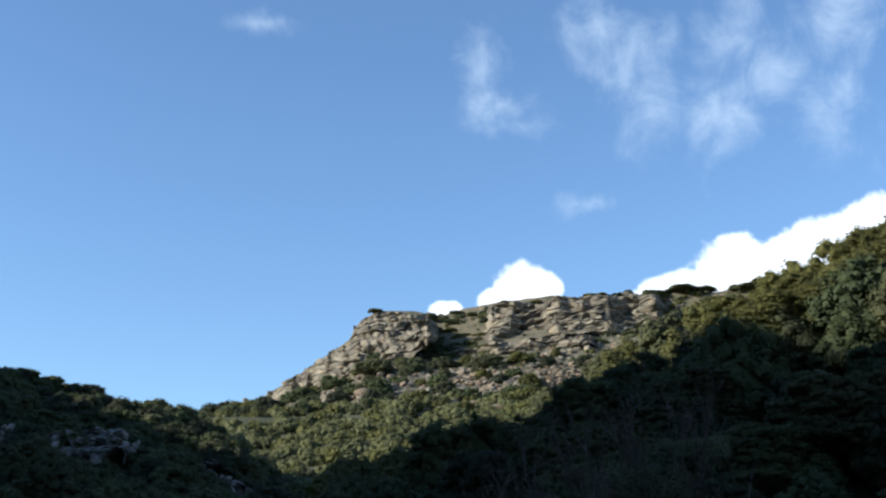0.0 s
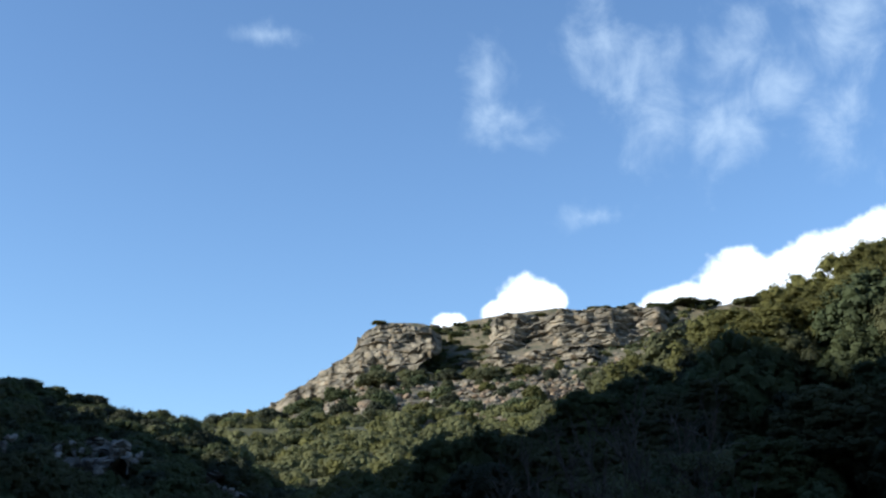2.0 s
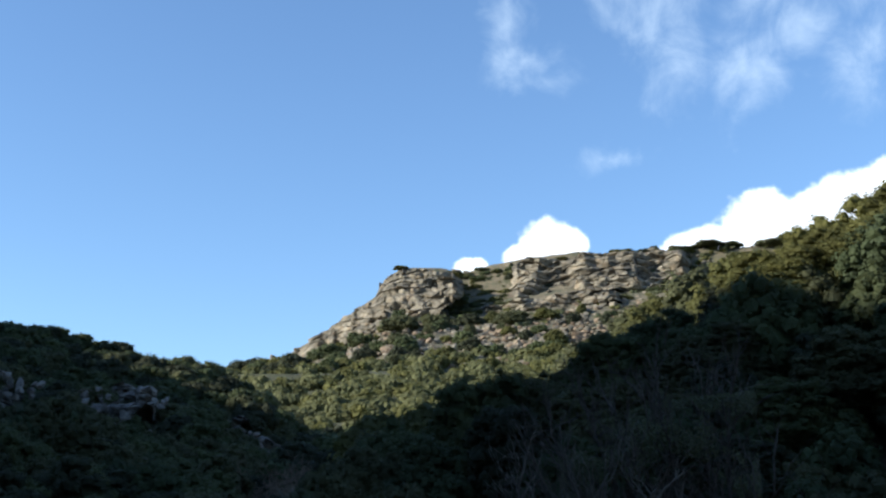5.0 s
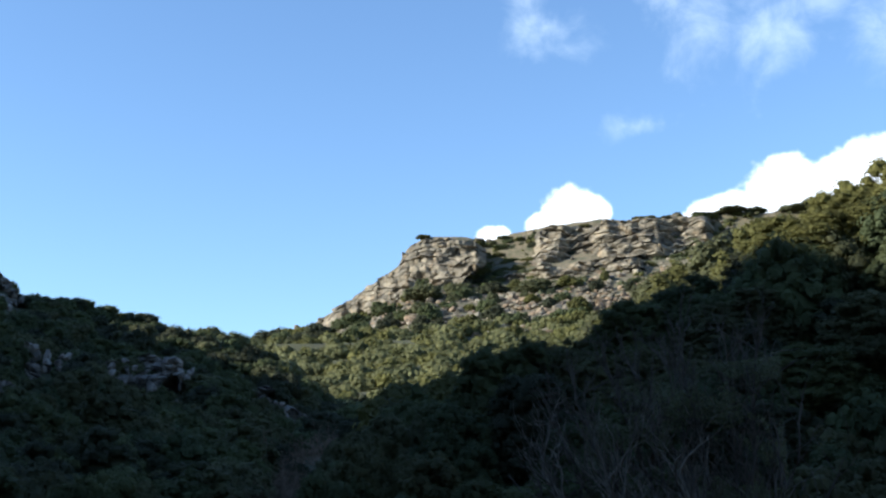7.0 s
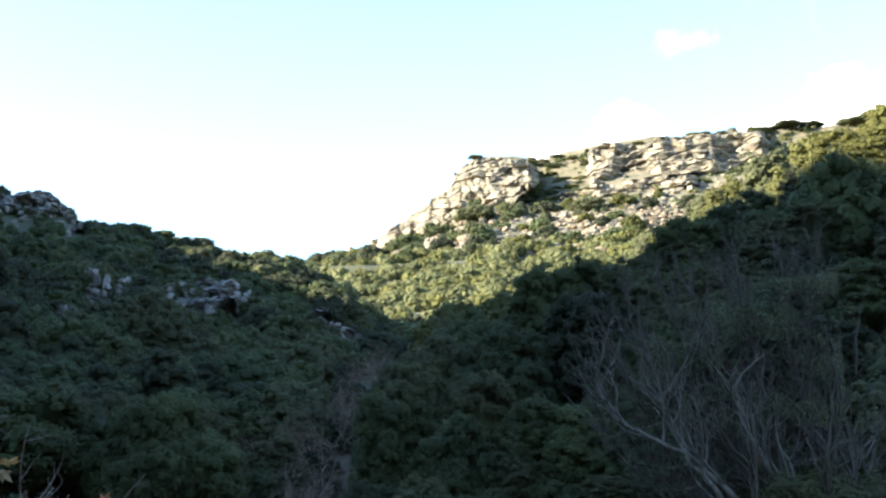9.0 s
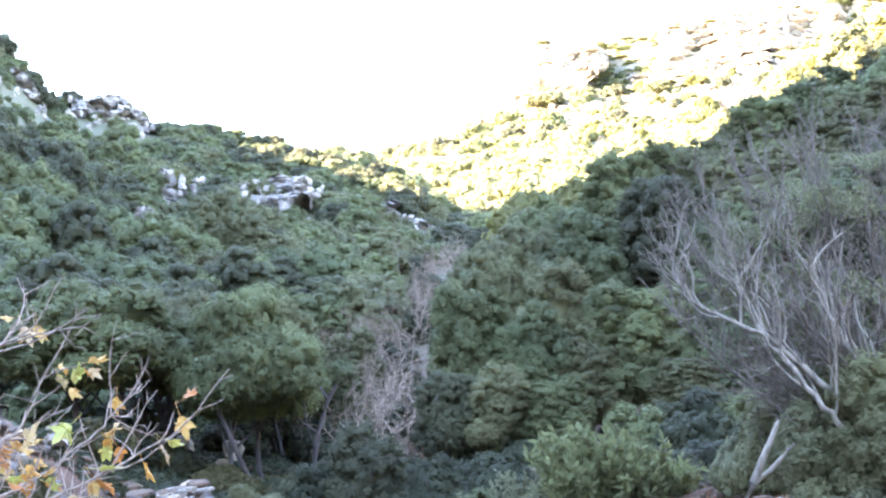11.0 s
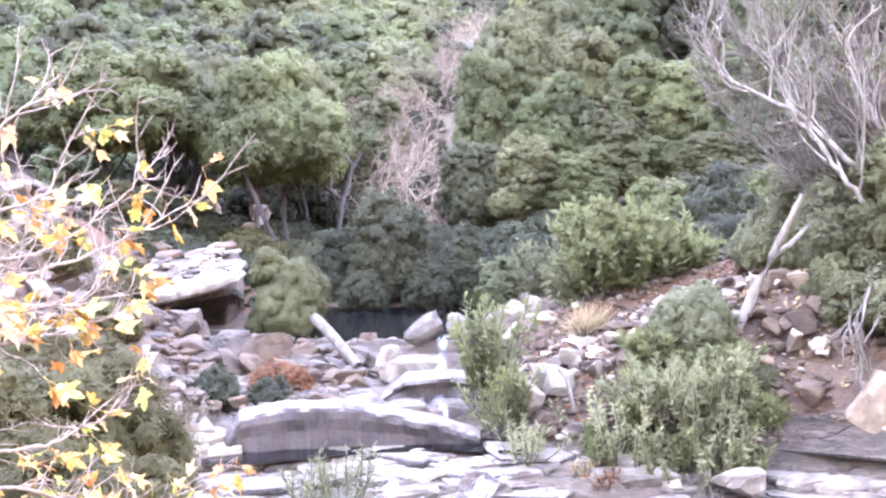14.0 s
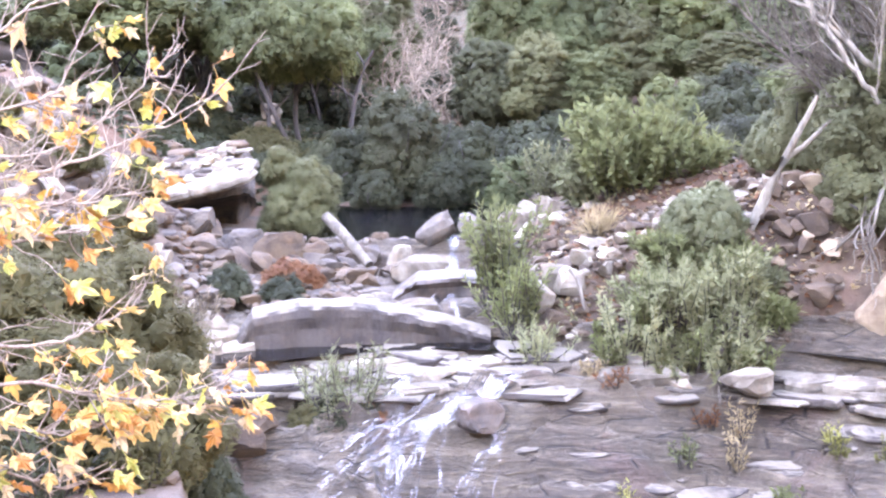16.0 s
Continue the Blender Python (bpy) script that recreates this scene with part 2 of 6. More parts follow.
BARK = bark_material("oak_bark", (0.024, 0.02, 0.017), (0.075, 0.063, 0.054))
DEAD_BARK = bark_material("bleached_dead_wood", (0.06, 0.05, 0.038), (0.155, 0.133, 0.1))
PALE_WOOD = bark_material("pale_dead_limb", (0.10, 0.086, 0.064), (0.24, 0.212, 0.162))
BRUSH_BARK = bark_material("bare_brush_bark", (0.11, 0.076, 0.05), (0.29, 0.212, 0.145))
PLANE_BARK = bark_material("plane_twig_bark", (0.13, 0.095, 0.07), (0.29, 0.225, 0.17), 30)


def ground_material():
    m, t, b, geo = material("hillside_ground")
    pos = geo.outputs["Position"]
    far = wire(t, "ShaderNodeVectorMath", operation="LENGTH", i0=pos).outputs[1]
    a = tex(t, pos, 0.09, 6.0, 0.6, 0.5)
    f = tex(t, pos, 1.3, 8.0, 0.7)
    s = tex(t, pos, 7.0, 6.0, 0.7)
    c = mixcol(t, step(t, f, 0.36, 0.66), (0.030, 0.018, 0.011), (0.082, 0.050, 0.029))
    c = mixcol(t, maths(t, "MULTIPLY", step(t, tex(t, pos, 0.5, 5.0), 0.46, 0.62), 0.75), c, (0.10, 0.047, 0.025))
    scrub_cover = maths(t, "MULTIPLY", maths(t, "MULTIPLY", step(t, a, 0.28, 0.46), 0.95), step(t, far, 24.0, 50.0))
    c = mixcol(t, scrub_cover, c, (0.05, 0.054, 0.024))
    tuft = step(t, tex(t, pos, 0.9, 5.0, 0.75, 0.8), 0.44, 0.56)
    bare = maths(t, "MULTIPLY", maths(t, "MULTIPLY", step(t, tex(t, pos, 0.22, 7.0, 0.7, 0.6), 0.36, 0.48), maths(t, "ADD", 0.45, maths(t, "MULTIPLY", tuft, 0.55))), step(t, far, 196.0, 212.0))
    c = mixcol(t, maths(t, "MULTIPLY", bare, 0.85), c, (0.15, 0.118, 0.072))
    c = mixcol(t, maths(t, "MULTIPLY", step(t, s, 0.5, 0.72), 0.3), c, (0.12, 0.092, 0.066))
    t.links.new(c, b.inputs["Base Color"])
    b.inputs["Roughness"].default_value = 0.95
    bump(t, b, maths(t, "ADD", f, maths(t, "MULTIPLY", s, 0.4)), 1.0, 0.08)
    return m


GROUND = ground_material()


def water_material(name, tint, rough, ripple):
    m, t, b, geo = material(name)
    n = tex(t, geo.outputs["Position"], ripple, 5.0, 0.6, 0.8)
    b.inputs["Base Color"].default_value = (*tint, 1)
    b.inputs["Roughness"].default_value = rough
    b.inputs["IOR"].default_value = 1.33
    bump(t, b, n, 0.12, 0.02)
    return m


POOL = water_material("still_dark_water", (0.005, 0.005, 0.005), 0.03, 7.0)


def foam_material():
    m, t, b, geo = material("falling_white_water")
    n = tex(t, geo.outputs["Position"], 5.0, 5.0, 0.65, 0.4)
    c = mixcol(t, step(t, n, 0.36, 0.62), (0.22, 0.23, 0.25), (0.52, 0.53, 0.56))
    t.links.new(c, b.inputs["Base Color"])
    b.inputs["Roughness"].default_value = 0.25
    bump(t, b, n, 0.8, 0.03)
    clear = t.nodes.new("ShaderNodeBsdfTransparent")
    mx = wire(t, "ShaderNodeMixShader", i0=maths(t, "ADD", 0.08, maths(t, "MULTIPLY", step(t, n, 0.36, 0.66), 0.5)), i1=clear.outputs[0], i2=b.outputs[0])
    t.links.new(mx.outputs[0], t.nodes["Material Output"].inputs[0])
    return m


FOAM = foam_material()

# ================= mesh helpers =================


class Build:
    """Gathers vertices and faces of one mesh."""

    def __init__(self):
        self.v, self.f, self.n = [], [], 0

    def add(self, verts, faces):
        verts, faces = np.asarray(verts, float).reshape(-1, 3), np.asarray(faces, int)
        self.v.append(verts)
        self.f.append(faces + self.n)
        self.n += len(verts)
        return self

    def mesh(self, name, mat, smooth=True):
        me = bpy.data.meshes.new(name)
        verts = np.concatenate(self.v)
        me.vertices.add(len(verts))
        me.vertices.foreach_set("co", verts.ravel())
        loops = np.concatenate([f.ravel() for f in self.f])
        sizes = np.concatenate([np.full(len(f), f.shape[1]) for f in self.f])
        me.loops.add(len(loops))
        me.loops.foreach_set("vertex_index", loops)
        me.polygons.add(len(sizes))
        me.polygons.foreach_set("loop_start", np.concatenate([[0], np.cumsum(sizes)[:-1]]))
        me.polygons.foreach_set("use_smooth", np.full(len(sizes), smooth))
        me.update(calc_edges=True)
        me.validate(clean_customdata=False)
        me.materials.append(mat)
        return me


def part(name, mesh, parent, label="", kind=""):
    ob = new(name, mesh)
    ob.parent = parent
    return tagged(ob, label, kind=kind)


def unit(v):
    return v / np.maximum(np.linalg.norm(v, axis=-1, keepdims=True), 1e-9)


def ball(sub):
    bm = bmesh.new()
    bmesh.ops.create_icosphere(bm, subdivisions=sub, radius=1.0)
    bm.verts.ensure_lookup_table()
    v = np.array([p.co[:] for p in bm.verts])
    f = np.array([[p.index for p in q.verts] for q in bm.faces])
    bm.free()
    return v, f


BALLS = {s: ball(s) for s in (1, 2, 3, 4)}


def fuzz(p, scale, seed, octaves=3):
    """Smooth noise at points, about -1 to 1, made of turned sine waves."""
    r = np.random.RandomState(seed)
    out, amp = np.zeros(len(p)), 1.0
    for o in range(octaves):
        for _ in range(3):
            k = r.normal(size=3) * scale * 2 ** o
            out += amp * np.sin(p @ k + r.uniform(0, 6.28) + 1.3 * np.sin(p @ (r.normal(size=3) * scale * 2 ** o) + r.uniform(0, 6.28)))
        amp *= 0.5
    return out / 4.0


def tube(points, radii, sides=7):
    """A tapered round rod along points."""
    p, r = np.asarray(points, float), np.asarray(radii, float)
    d = unit(np.gradient(p, axis=0))
    ref = np.where(np.abs(d[:, 2:3]) > 0.9, [[1.0, 0, 0]], [[0, 0, 1.0]])
    a = unit(np.cross(d, ref))
    b = np.cross(d, a)
    ang = np.linspace(0, 2 * np.pi, sides, endpoint=False)
    ring = p[:, None] + r[:, None, None] * (np.cos(ang)[None, :, None] * a[:, None] + np.sin(ang)[None, :, None] * b[:, None])
    n, i, j = len(p), np.arange(len(p) - 1)[:, None], np.arange(sides)[None]
    k = (j + 1) % sides
    faces = np.stack([i * sides + j, i * sides + k, (i + 1) * sides + k, (i + 1) * sides + j], -1).reshape(-1, 4)
    return ring.reshape(-1, 3), faces


def limb(rng, start, way, length, r0, r1, wander=0.25, lift=0.0, steps=7):
    """Points and radii of a crooked branch."""
    p, d = [np.array(start, float)], unit(np.array(way, float))
    for _ in range(steps):
        d = unit(d + rng.normal(size=3) * wander + np.array([0, 0, lift]))
        p.append(p[-1] + d * length / steps)
    return np.array(p), np.linspace(r0, r1, steps + 1)


def crown(rng, wide, high, foot, boughs, lump, n, size, slim=0.6, core=2, ball_sub=2):
    """A domed crown from z = foot to z = high: boughs that swell out of one dome, close-set leafy tufts on the boughs, leaves on the tufts."""
    mid = foot + 0.36 * (high - foot)
    k = np.arange(boughs) + 0.5
    z, a = 1 - 1.55 * k / boughs, k * 2.39996 + rng.uniform(0, 6.28)
    way = unit(np.stack([np.sqrt(1 - z * z) * np.cos(a), np.sqrt(1 - z * z) * np.sin(a), z], 1) + rng.normal(size=(boughs, 3)) * 0.16)
    reach = rng.uniform(0.82, 1.12, boughs)

    def shell(e):
        near = e @ way.T
        k = near.argmax(1)
        gap = np.arccos(np.clip(near.max(1), -1, 1))
        grow = reach[k] * (1.05 - 0.42 * np.clip(gap / (2.1 / math.sqrt(boughs)), 0, 1.3) ** 2)
        up = np.where(e[:, 2] > 0, high - mid, mid - foot)
        return np.array([0, 0, mid]) + e * np.stack([grow * wide * 0.46, grow * wide * 0.46, np.where(e[:, 2] > 0, grow, 0.9) * up * 0.95], 1)
    out = Build()
    v, f = BALLS[core]
    w = shell(unit(v + 0.0))
    out.add((w - [0, 0, mid]) * 0.8 * rng.uniform(0.86, 1.06, (len(w), 1)) + [0, 0, mid], f)
    count = int(11 * (wide * 0.46) ** 1.2 * ((high - foot) * 0.5) ** 0.8 / lump ** 2)
    k = np.arange(count) + 0.5
    z = 1 - 2 * k / count
    a = k * 2.39996 + rng.uniform(0, 6.28)
    e = unit(np.stack([np.sqrt(1 - z * z) * np.cos(a), np.sqrt(1 - z * z) * np.sin(a), z], 1) + rng.normal(size=(count, 3)) * 0.9 / math.sqrt(count))
    e = e[(e[:, 2] > -0.75) & (rng.uniform(size=count) > 0.07)]
    c = shell(e)
    c = (c - [0, 0, mid]) * rng.uniform(0.92, 1.02, (len(c), 1)) + [0, 0, mid]
    r = lump * rng.choice([0.7, 0.85, 1.0, 1.15], len(c)) * rng.uniform(0.9, 1.1, len(c))
    c[:, :2] *= 0.5 * wide / (np.percentile(np.hypot(c[:, 0], c[:, 1]), 97) + lump)
    c[:, 2] = foot + (c[:, 2] - foot) * (high - foot) / (c[:, 2].max() + lump * 0.9 - foot)
    v1, f1 = BALLS[ball_sub]
    for q, w in zip(c, r):
        out.add(q + v1 * w * 0.66 * rng.uniform(0.65, 1.2, (len(v1), 1)), f1)
    k = rng.choice(len(r), n, p=r ** 2 / np.sum(r ** 2))
    d = unit(rng.normal(size=(n, 3)) + 0.7 * e[k] + [0, 0, 0.25])
    pos = c[k] + r[k, None] * d * rng.uniform(0.6, 1.04, (n, 1))
    nrm = unit(d + np.array([0, 0, 0.35]) + 0.2 * rng.normal(size=(n, 3)))
    t = unit(np.cross(nrm, rng.normal(size=(n, 3))))
    b = np.cross(nrm, t)
    s = size * rng.uniform(0.6, 1.35, (n, 1))
    tri = np.stack([pos + t * s * 0.6, pos - t * s * 0.4 + b * s * slim * 0.5, pos - t * s * 0.4 - b * s * slim * 0.5], 1)
    out.add(tri.reshape(-1, 3), np.arange(3 * n).reshape(-1, 3))
    return out


def tree_meshes(seed, wide, high, bole, stems=1, boughs=12, lump=0.3, n=6000, size=0.08, leaf=None, bark=None, girth=0.045, slim=0.6, ball_sub=1, core=2):
    """Trunk and crown meshes of a broad evergreen tree; its foot is at the origin."""
    rng = np.random.RandomState(seed)
    wood = Build()
    for s in range(stems):
        a = rng.uniform(0, 6.28)
        off = np.array([np.cos(a), np.sin(a), 0]) * (0.0 if stems == 1 else wide * rng.uniform(0.06, 0.34))
        p, q = limb(rng, off + [0, 0, -0.25], [rng.normal() * 0.2 + off[0] * 0.2, rng.normal() * 0.2 + off[1] * 0.2, 1], bole * 1.4 + 0.4, girth * 1.25, girth * 0.7, 0.12, 0.1)
        wood.add(*tube(p, q, 8))
        for i in range(3):
            k, a = rng.randint(3, len(p)), rng.uniform(0, 6.28)
            end = np.array([math.cos(a) * wide * 0.3, math.sin(a) * wide * 0.3, bole + (high - bole) * rng.uniform(0.3, 0.7)])
            mid = (p[k] + end) / 2 + rng.normal(size=3) * 0.03 * wide
            wood.add(*tube([p[k], (p[k] + mid) / 2 + rng.normal(size=3) * 0.03, mid, end], [girth * 0.55, girth * 0.42, girth * 0.3, girth * 0.1], 5))
    leafy = crown(rng, wide, high, bole * 0.85, boughs, lump, n, size, slim, core, ball_sub)
    return wood.mesh("trunk", bark or BARK), leafy.mesh("crown", leaf or OAK, smooth=False)


def tree(name, meshes, place, turn=0.0, scale=1.0, label="", category="tree", group="", tall=1.0):
    e = new(name)
    e.matrix_world = Matrix.LocRotScale(place, Euler((0, 0, turn)), (scale, scale, scale * tall))
    part("trunk", meshes[0], e)
    part("crown", meshes[1], e)
    return tagged(e, label, category, group)


def shrub_mesh(seed, wide, high, lobes, lump, n, size, leaf, slim=0.5):
    rng = np.random.RandomState(seed)
    return crown(rng, wide, high, -0.06 * high, lobes + 3, lump, n, size, slim, 2, 1).mesh("foliage", leaf, smooth=False)


def rock_mesh(seed, size, mat, sub=2, cuts=11, rough=0.08, layered=0.0):
    """A broken boulder: a ball cut flat by planes, roughened, with its foot near z = 0."""
    rng = np.random.RandomState(seed)
    v, f = BALLS[sub]
    v = np.sign(v) * np.abs(v) ** (0.62 if cuts > 6 else 0.9)
    v = v * 1.12
    for _ in range(cuts):
        d = unit(rng.normal(size=3) * np.array([1, 1, 0.8]))
        h = rng.uniform(0.42, 0.84) if cuts > 6 else rng.uniform(0.52, 0.9)
        over = np.maximum(v @ d - h, 0)
        v -= over[:, None] * d * 0.97
    v[:, 2] = np.clip(v[:, 2], -0.85, 0.95)
    if layered:
        k = np.round(v[:, 2] * 4) / 4
        v[:, :2] *= (1 + layered * np.sin(k * 19 + seed)[:, None])
    v *= (1 + rough * fuzz(v, 2.6, seed + 3, 3) + 0.5 * rough * fuzz(v, 9.0, seed + 4, 3))[:, None]
    v = v * np.array(size) / 2
    v[:, 2] += size[2] * 0.40
    b = Build().add(v, f)
    me = b.mesh("rock", mat, smooth=False)
    return me


def plate_mesh(seed, mat, n=11):
    """A thin broken bed of rock, about 1 x 0.5 x 0.1."""
    rng = np.random.RandomState(seed)
    a = np.linspace(0, 2 * np.pi, n, endpoint=False) + rng.uniform(-0.16, 0.16, n)
    r = rng.uniform(0.8, 1.12, n) / (np.abs(np.cos(a)) ** 5 + np.abs(np.sin(a)) ** 5) ** 0.2
    v, f = [], []
    for k, z in ((0.94, 0.0), (1.0, 0.35), (0.97, 0.75), (0.9, 1.0), (0.5, 1.05)):
        rr = r * k * (1 + rng.uniform(-0.05, 0.05, n))
        v += [(0.5 * rr[i] * math.cos(a[i]), 0.25 * rr[i] * math.sin(a[i]), 0.1 * (z + rng.uniform(-0.1, 0.1))) for i in range(n)]
    v.append((0, 0, 0.106))
    for k in range(4):
        f += [(k * n + i, k * n + (i + 1) % n, (k + 1) * n + (i + 1) % n, (k + 1) * n + i) for i in range(n)]
    b = Build().add(v, f)
    b.f.append(np.array([(4 * n + i, 4 * n + (i + 1) % n, 5 * n) for i in range(n)]))
    return b.mesh("plate", mat, smooth=False)


# ================= the lie of the land =================
# Polar plan: degrees clockwise from straight ahead, metres from where the camera stands.
FLOOR_D = [0, 3.5, 5.5, 8, 9.4, 11.3, 11.9, 12.25, 12.65, 14.6, 14.95, 15.35, 18, 20, 24, 32, 45, 60, 75, 110, 150, 190, 230, 400]
FLOOR_Z = [0, 0, -1.9, -3.6, -3.7, -1.8, -1.62, -1.58, -1.30, -1.25, -1.0, -1.18, -1.15, -0.75, -0.55, 0.3, 2.6, 5.3, 7.6, 11.5, 21, 31, 38, 40]
# ridges: azimuths, the ground's height above the eye in degrees, distance of the crest, distance of the foot
FAR_SPUR = ([-60, -34, -28.5, -27.4, -26.6, -25.5, -23, -21.6, -21, -19.8, -18.6, -17.3, -15.5, -14.4, -11.9, -10.9, -9.8, -7.7, -6.4, -5.3, -3, 0],
            [16.9, 16.3, 14.3, 13.85, 13.05, 11.65, 11.15, 11.25, 10.55, 10.35, 10.15, 9.95, 9.75, 9.25, 8.95, 8.55, 8.05, 6.35, 5.25, 4.85, 3.05, 2.05], 112.0, 64.0)
LEFT_HILL = ([-60, -34, -28.6, -27.3, -25.9, -24, -23.1, -22], [12, 10.8, 9.1, 8.6, 7.6, 5.8, 4.2, 2.0], 60.0, 40.0)
MID_SPUR = ([-23.5, -21.6, -20.6, -20, -17.8, -15, -12.7, -11.4, -9.6, -8.4], [0, 4.0, 6.1, 6.2, 5.9, 5.0, 4.3, 3.6, 2.4, 0], 62.0, 38.0)
NEAR_HILL = ([-60, -34, -29, -27, -25, -23, -21, -18], [6, 4.0, 2.6, 2.9, 2.7, 2.0, 0.8, -1.5], 37.0, 25.0)
NEAR_FLANK = ([-10.5, -8, -6, -3.6, -2.5, -0.4, 1.2, 3.3, 5, 8, 12, 20, 30, 80], [-5, -2.4, -1.2, 0.4, 1.4, 3.1, 4.2, 4.5, 5.4, 7.4, 9, 12, 15, 16], 36.0, 21.0)
FAR_FLANK = ([-8, -4, 0, 4.5, 5.7, 6.9, 8.4, 10.7, 13.2, 15.3, 16.6, 17.9, 21.2, 25, 45, 80], [0, 2.4, 5, 7.6, 8.8, 9.6, 10.4, 11.2, 11.9, 12.6, 13.2, 14.4, 15.8, 18, 22, 24], 78.0, 40.0)
TOP_AZ = [-60, -20, -14, -10.9, -9.8, -8.8, -7.5, -6.7, -5.4, -3.9, -3.5, -2.6, -0.9, 0.4, 1.8, 2.9, 5.8, 8.2, 10.7, 16.5, 60]
TOP_EL = [3, 5, 7.0, 8.3, 8.9, 9.7, 10.35, 10.95, 11.75, 12.75, 13.6, 14.2, 14.1, 13.85, 14.15, 14.4, 14.7, 14.7, 14.8, 14.9, 15]
TOP_D = 280.0


def ridge(az, d, line, back=0.12, bend=1.0):
    azs, els, far, near = line
    crest = 1.6 + far * np.tan(np.radians(np.interp(az, azs, els)))
    foot = np.interp(near, FLOOR_D, FLOOR_Z) - 0.5
    t = (d - near) / (far - near)
    z = np.where(t <= 1, foot + (crest - foot) * np.clip(t, 0, 1) ** bend, crest - (d - far) * back)
    return np.where((t > 0) & (az >= azs[0]) & (az <= azs[-1]), z, -50)


def height(az, d):
    """The ground's height at polar places (arrays of degrees and metres)."""
    az, d = np.broadcast_arrays(np.asarray(az, float), np.asarray(d, float))
    z = np.interp(d, FLOOR_D, FLOOR_Z)
    near_left = np.interp(d, [0, 3.5, 6, 9, 10.5, 12.5], [0, 0, -0.7, -1.3, -1.5, -1.6])
    w = np.clip((-19.5 - az) / 3.0, 0, 1) * (d < 12.5)
    z = z * (1 - w) + near_left * w
    # banks of the stream
    lat = d * np.radians(np.interp(d, [9, 12, 14.5, 16, 17.5, 19, 24, 30], [-21, -20, -19.2, -21.0, -20.8, -17.5, -15, -13]) - az)
    rise = np.interp(lat, [0, 0.3, 1.2, 2.6, 5, 12], [0, 0.3, 0.95, 2.1, 3.6, 6.5]) * np.interp(d, [10, 13, 17, 20, 23, 40], [0, 0.7, 1, 0.6, 0.28, 0.28])
    z = z + np.where(lat > 0, rise, 0)
    lat = d * np.radians(az - np.interp(d, [9, 11.4, 12, 15, 18, 22, 30], [40, 14, -5.5, -6.2, -6.8, -7.5, -8]))
    rise = np.interp(lat, [0, 0.4, 1.3, 3, 8, 20], [0, 0.28, 0.72, 1.35, 2.6, 5.0]) * np.interp(d, [11, 13, 16, 24, 40], [0, 1.0, 0.75, 0.4, 0.3])
    z = z + np.where(lat > 0, rise, 0)
    # the spurs and the mountain
    crest = 1.6 + TOP_D * np.tan(np.radians(np.interp(az, TOP_AZ, TOP_EL)))
    t = (d - 185) / (TOP_D - 185)
    low = 31.0
    top = low + (crest - low) * np.interp(t, [0, 0.35, 0.72, 0.92, 1.0], [0, 0.28, 0.60, 0.80, 1.0])
    top = np.where(t > 1, crest - np.maximum(d - 420, 0) * 0.02, top)
    front = np.maximum(z, np.where(t > 0, top, -50))
    for line, back in ((FAR_SPUR, 0.12), (LEFT_HILL, 0.25), (MID_SPUR, 0.25), (NEAR_HILL, 0.2), (NEAR_FLANK, 0.1), (FAR_FLANK, 0.1)):
        front = np.maximum(front, ridge(az, d, line, back))
    # unseen flanks round behind the camera, added to shut out low sun and skylight
    flank = np.interp(d, [0, 8, 25, 90, 140, 400], [0, 0.3, 6, SHADE_FLANK, SHADE_FLANK + 4, SHADE_FLANK])
    # extra rise that lifts the cast shadow on the near oaks
    flank = flank + np.interp(az, [-150, -98, -88, -75, -66], [0, 1.5, 1.5, 1.5, 0]) * np.clip(d / 80, 0, 1)
    rear = np.interp(d, [0, 10, 30, 70, 120, 400], [0, 0.2, 7, 32, 42, 46])
    wl = np.interp(az, [-180, -165, -150, -60, -36], [0, 0.4, 1, 1, 0])
    wr = np.interp(az, [-180, -150, 40, 80, 180], [1, 0, 0, 1, 1])
    return front * (1 - wl) * (1 - wr) + flank * wl + rear * wr * (1 - wl)


# height of the unseen left flank, set by where its shadow ends
SHADE_FLANK = 53.5


def spot(az, d, dz=0.0):
    return Vector((d * math.sin(radians(az)), d * math.cos(radians(az)), float(height(az, d)) + dz))


def level(az, d, z):
    return Vector((d * math.sin(radians(az)), d * math.cos(radians(az)), z))


def polar_sheet(azs, ds, lift):
    A, D = np.meshgrid(azs, ds)
    z = lift(A, D)
    v = np.stack([D * np.sin(np.radians(A)), D * np.cos(np.radians(A)), z], -1).reshape(-1, 3)
    n, i, j = len(azs), np.arange(len(ds) - 1)[:, None], np.arange(len(azs) - 1)[None]
    f = np.stack([i * n + j, i * n + j + 1, (i + 1) * n + j + 1, (i + 1) * n + j], -1).reshape(-1, 4)
    return v, f


def ledge_zone(az, d):
    """How far a place lies inside the bare rock of the stream's steps, 0 to 1."""
    return np.clip((az + 21.5) / 1.5, 0, 1) * np.clip((15.5 - az) / 2, 0, 1) * np.clip((d - 8.6) / 0.5, 0, 1) * np.clip((np.interp(az, [-20, -6, -4.5, 15], [15.2, 15.2, 12.2, 11.9]) - d) / 0.25, 0, 1)


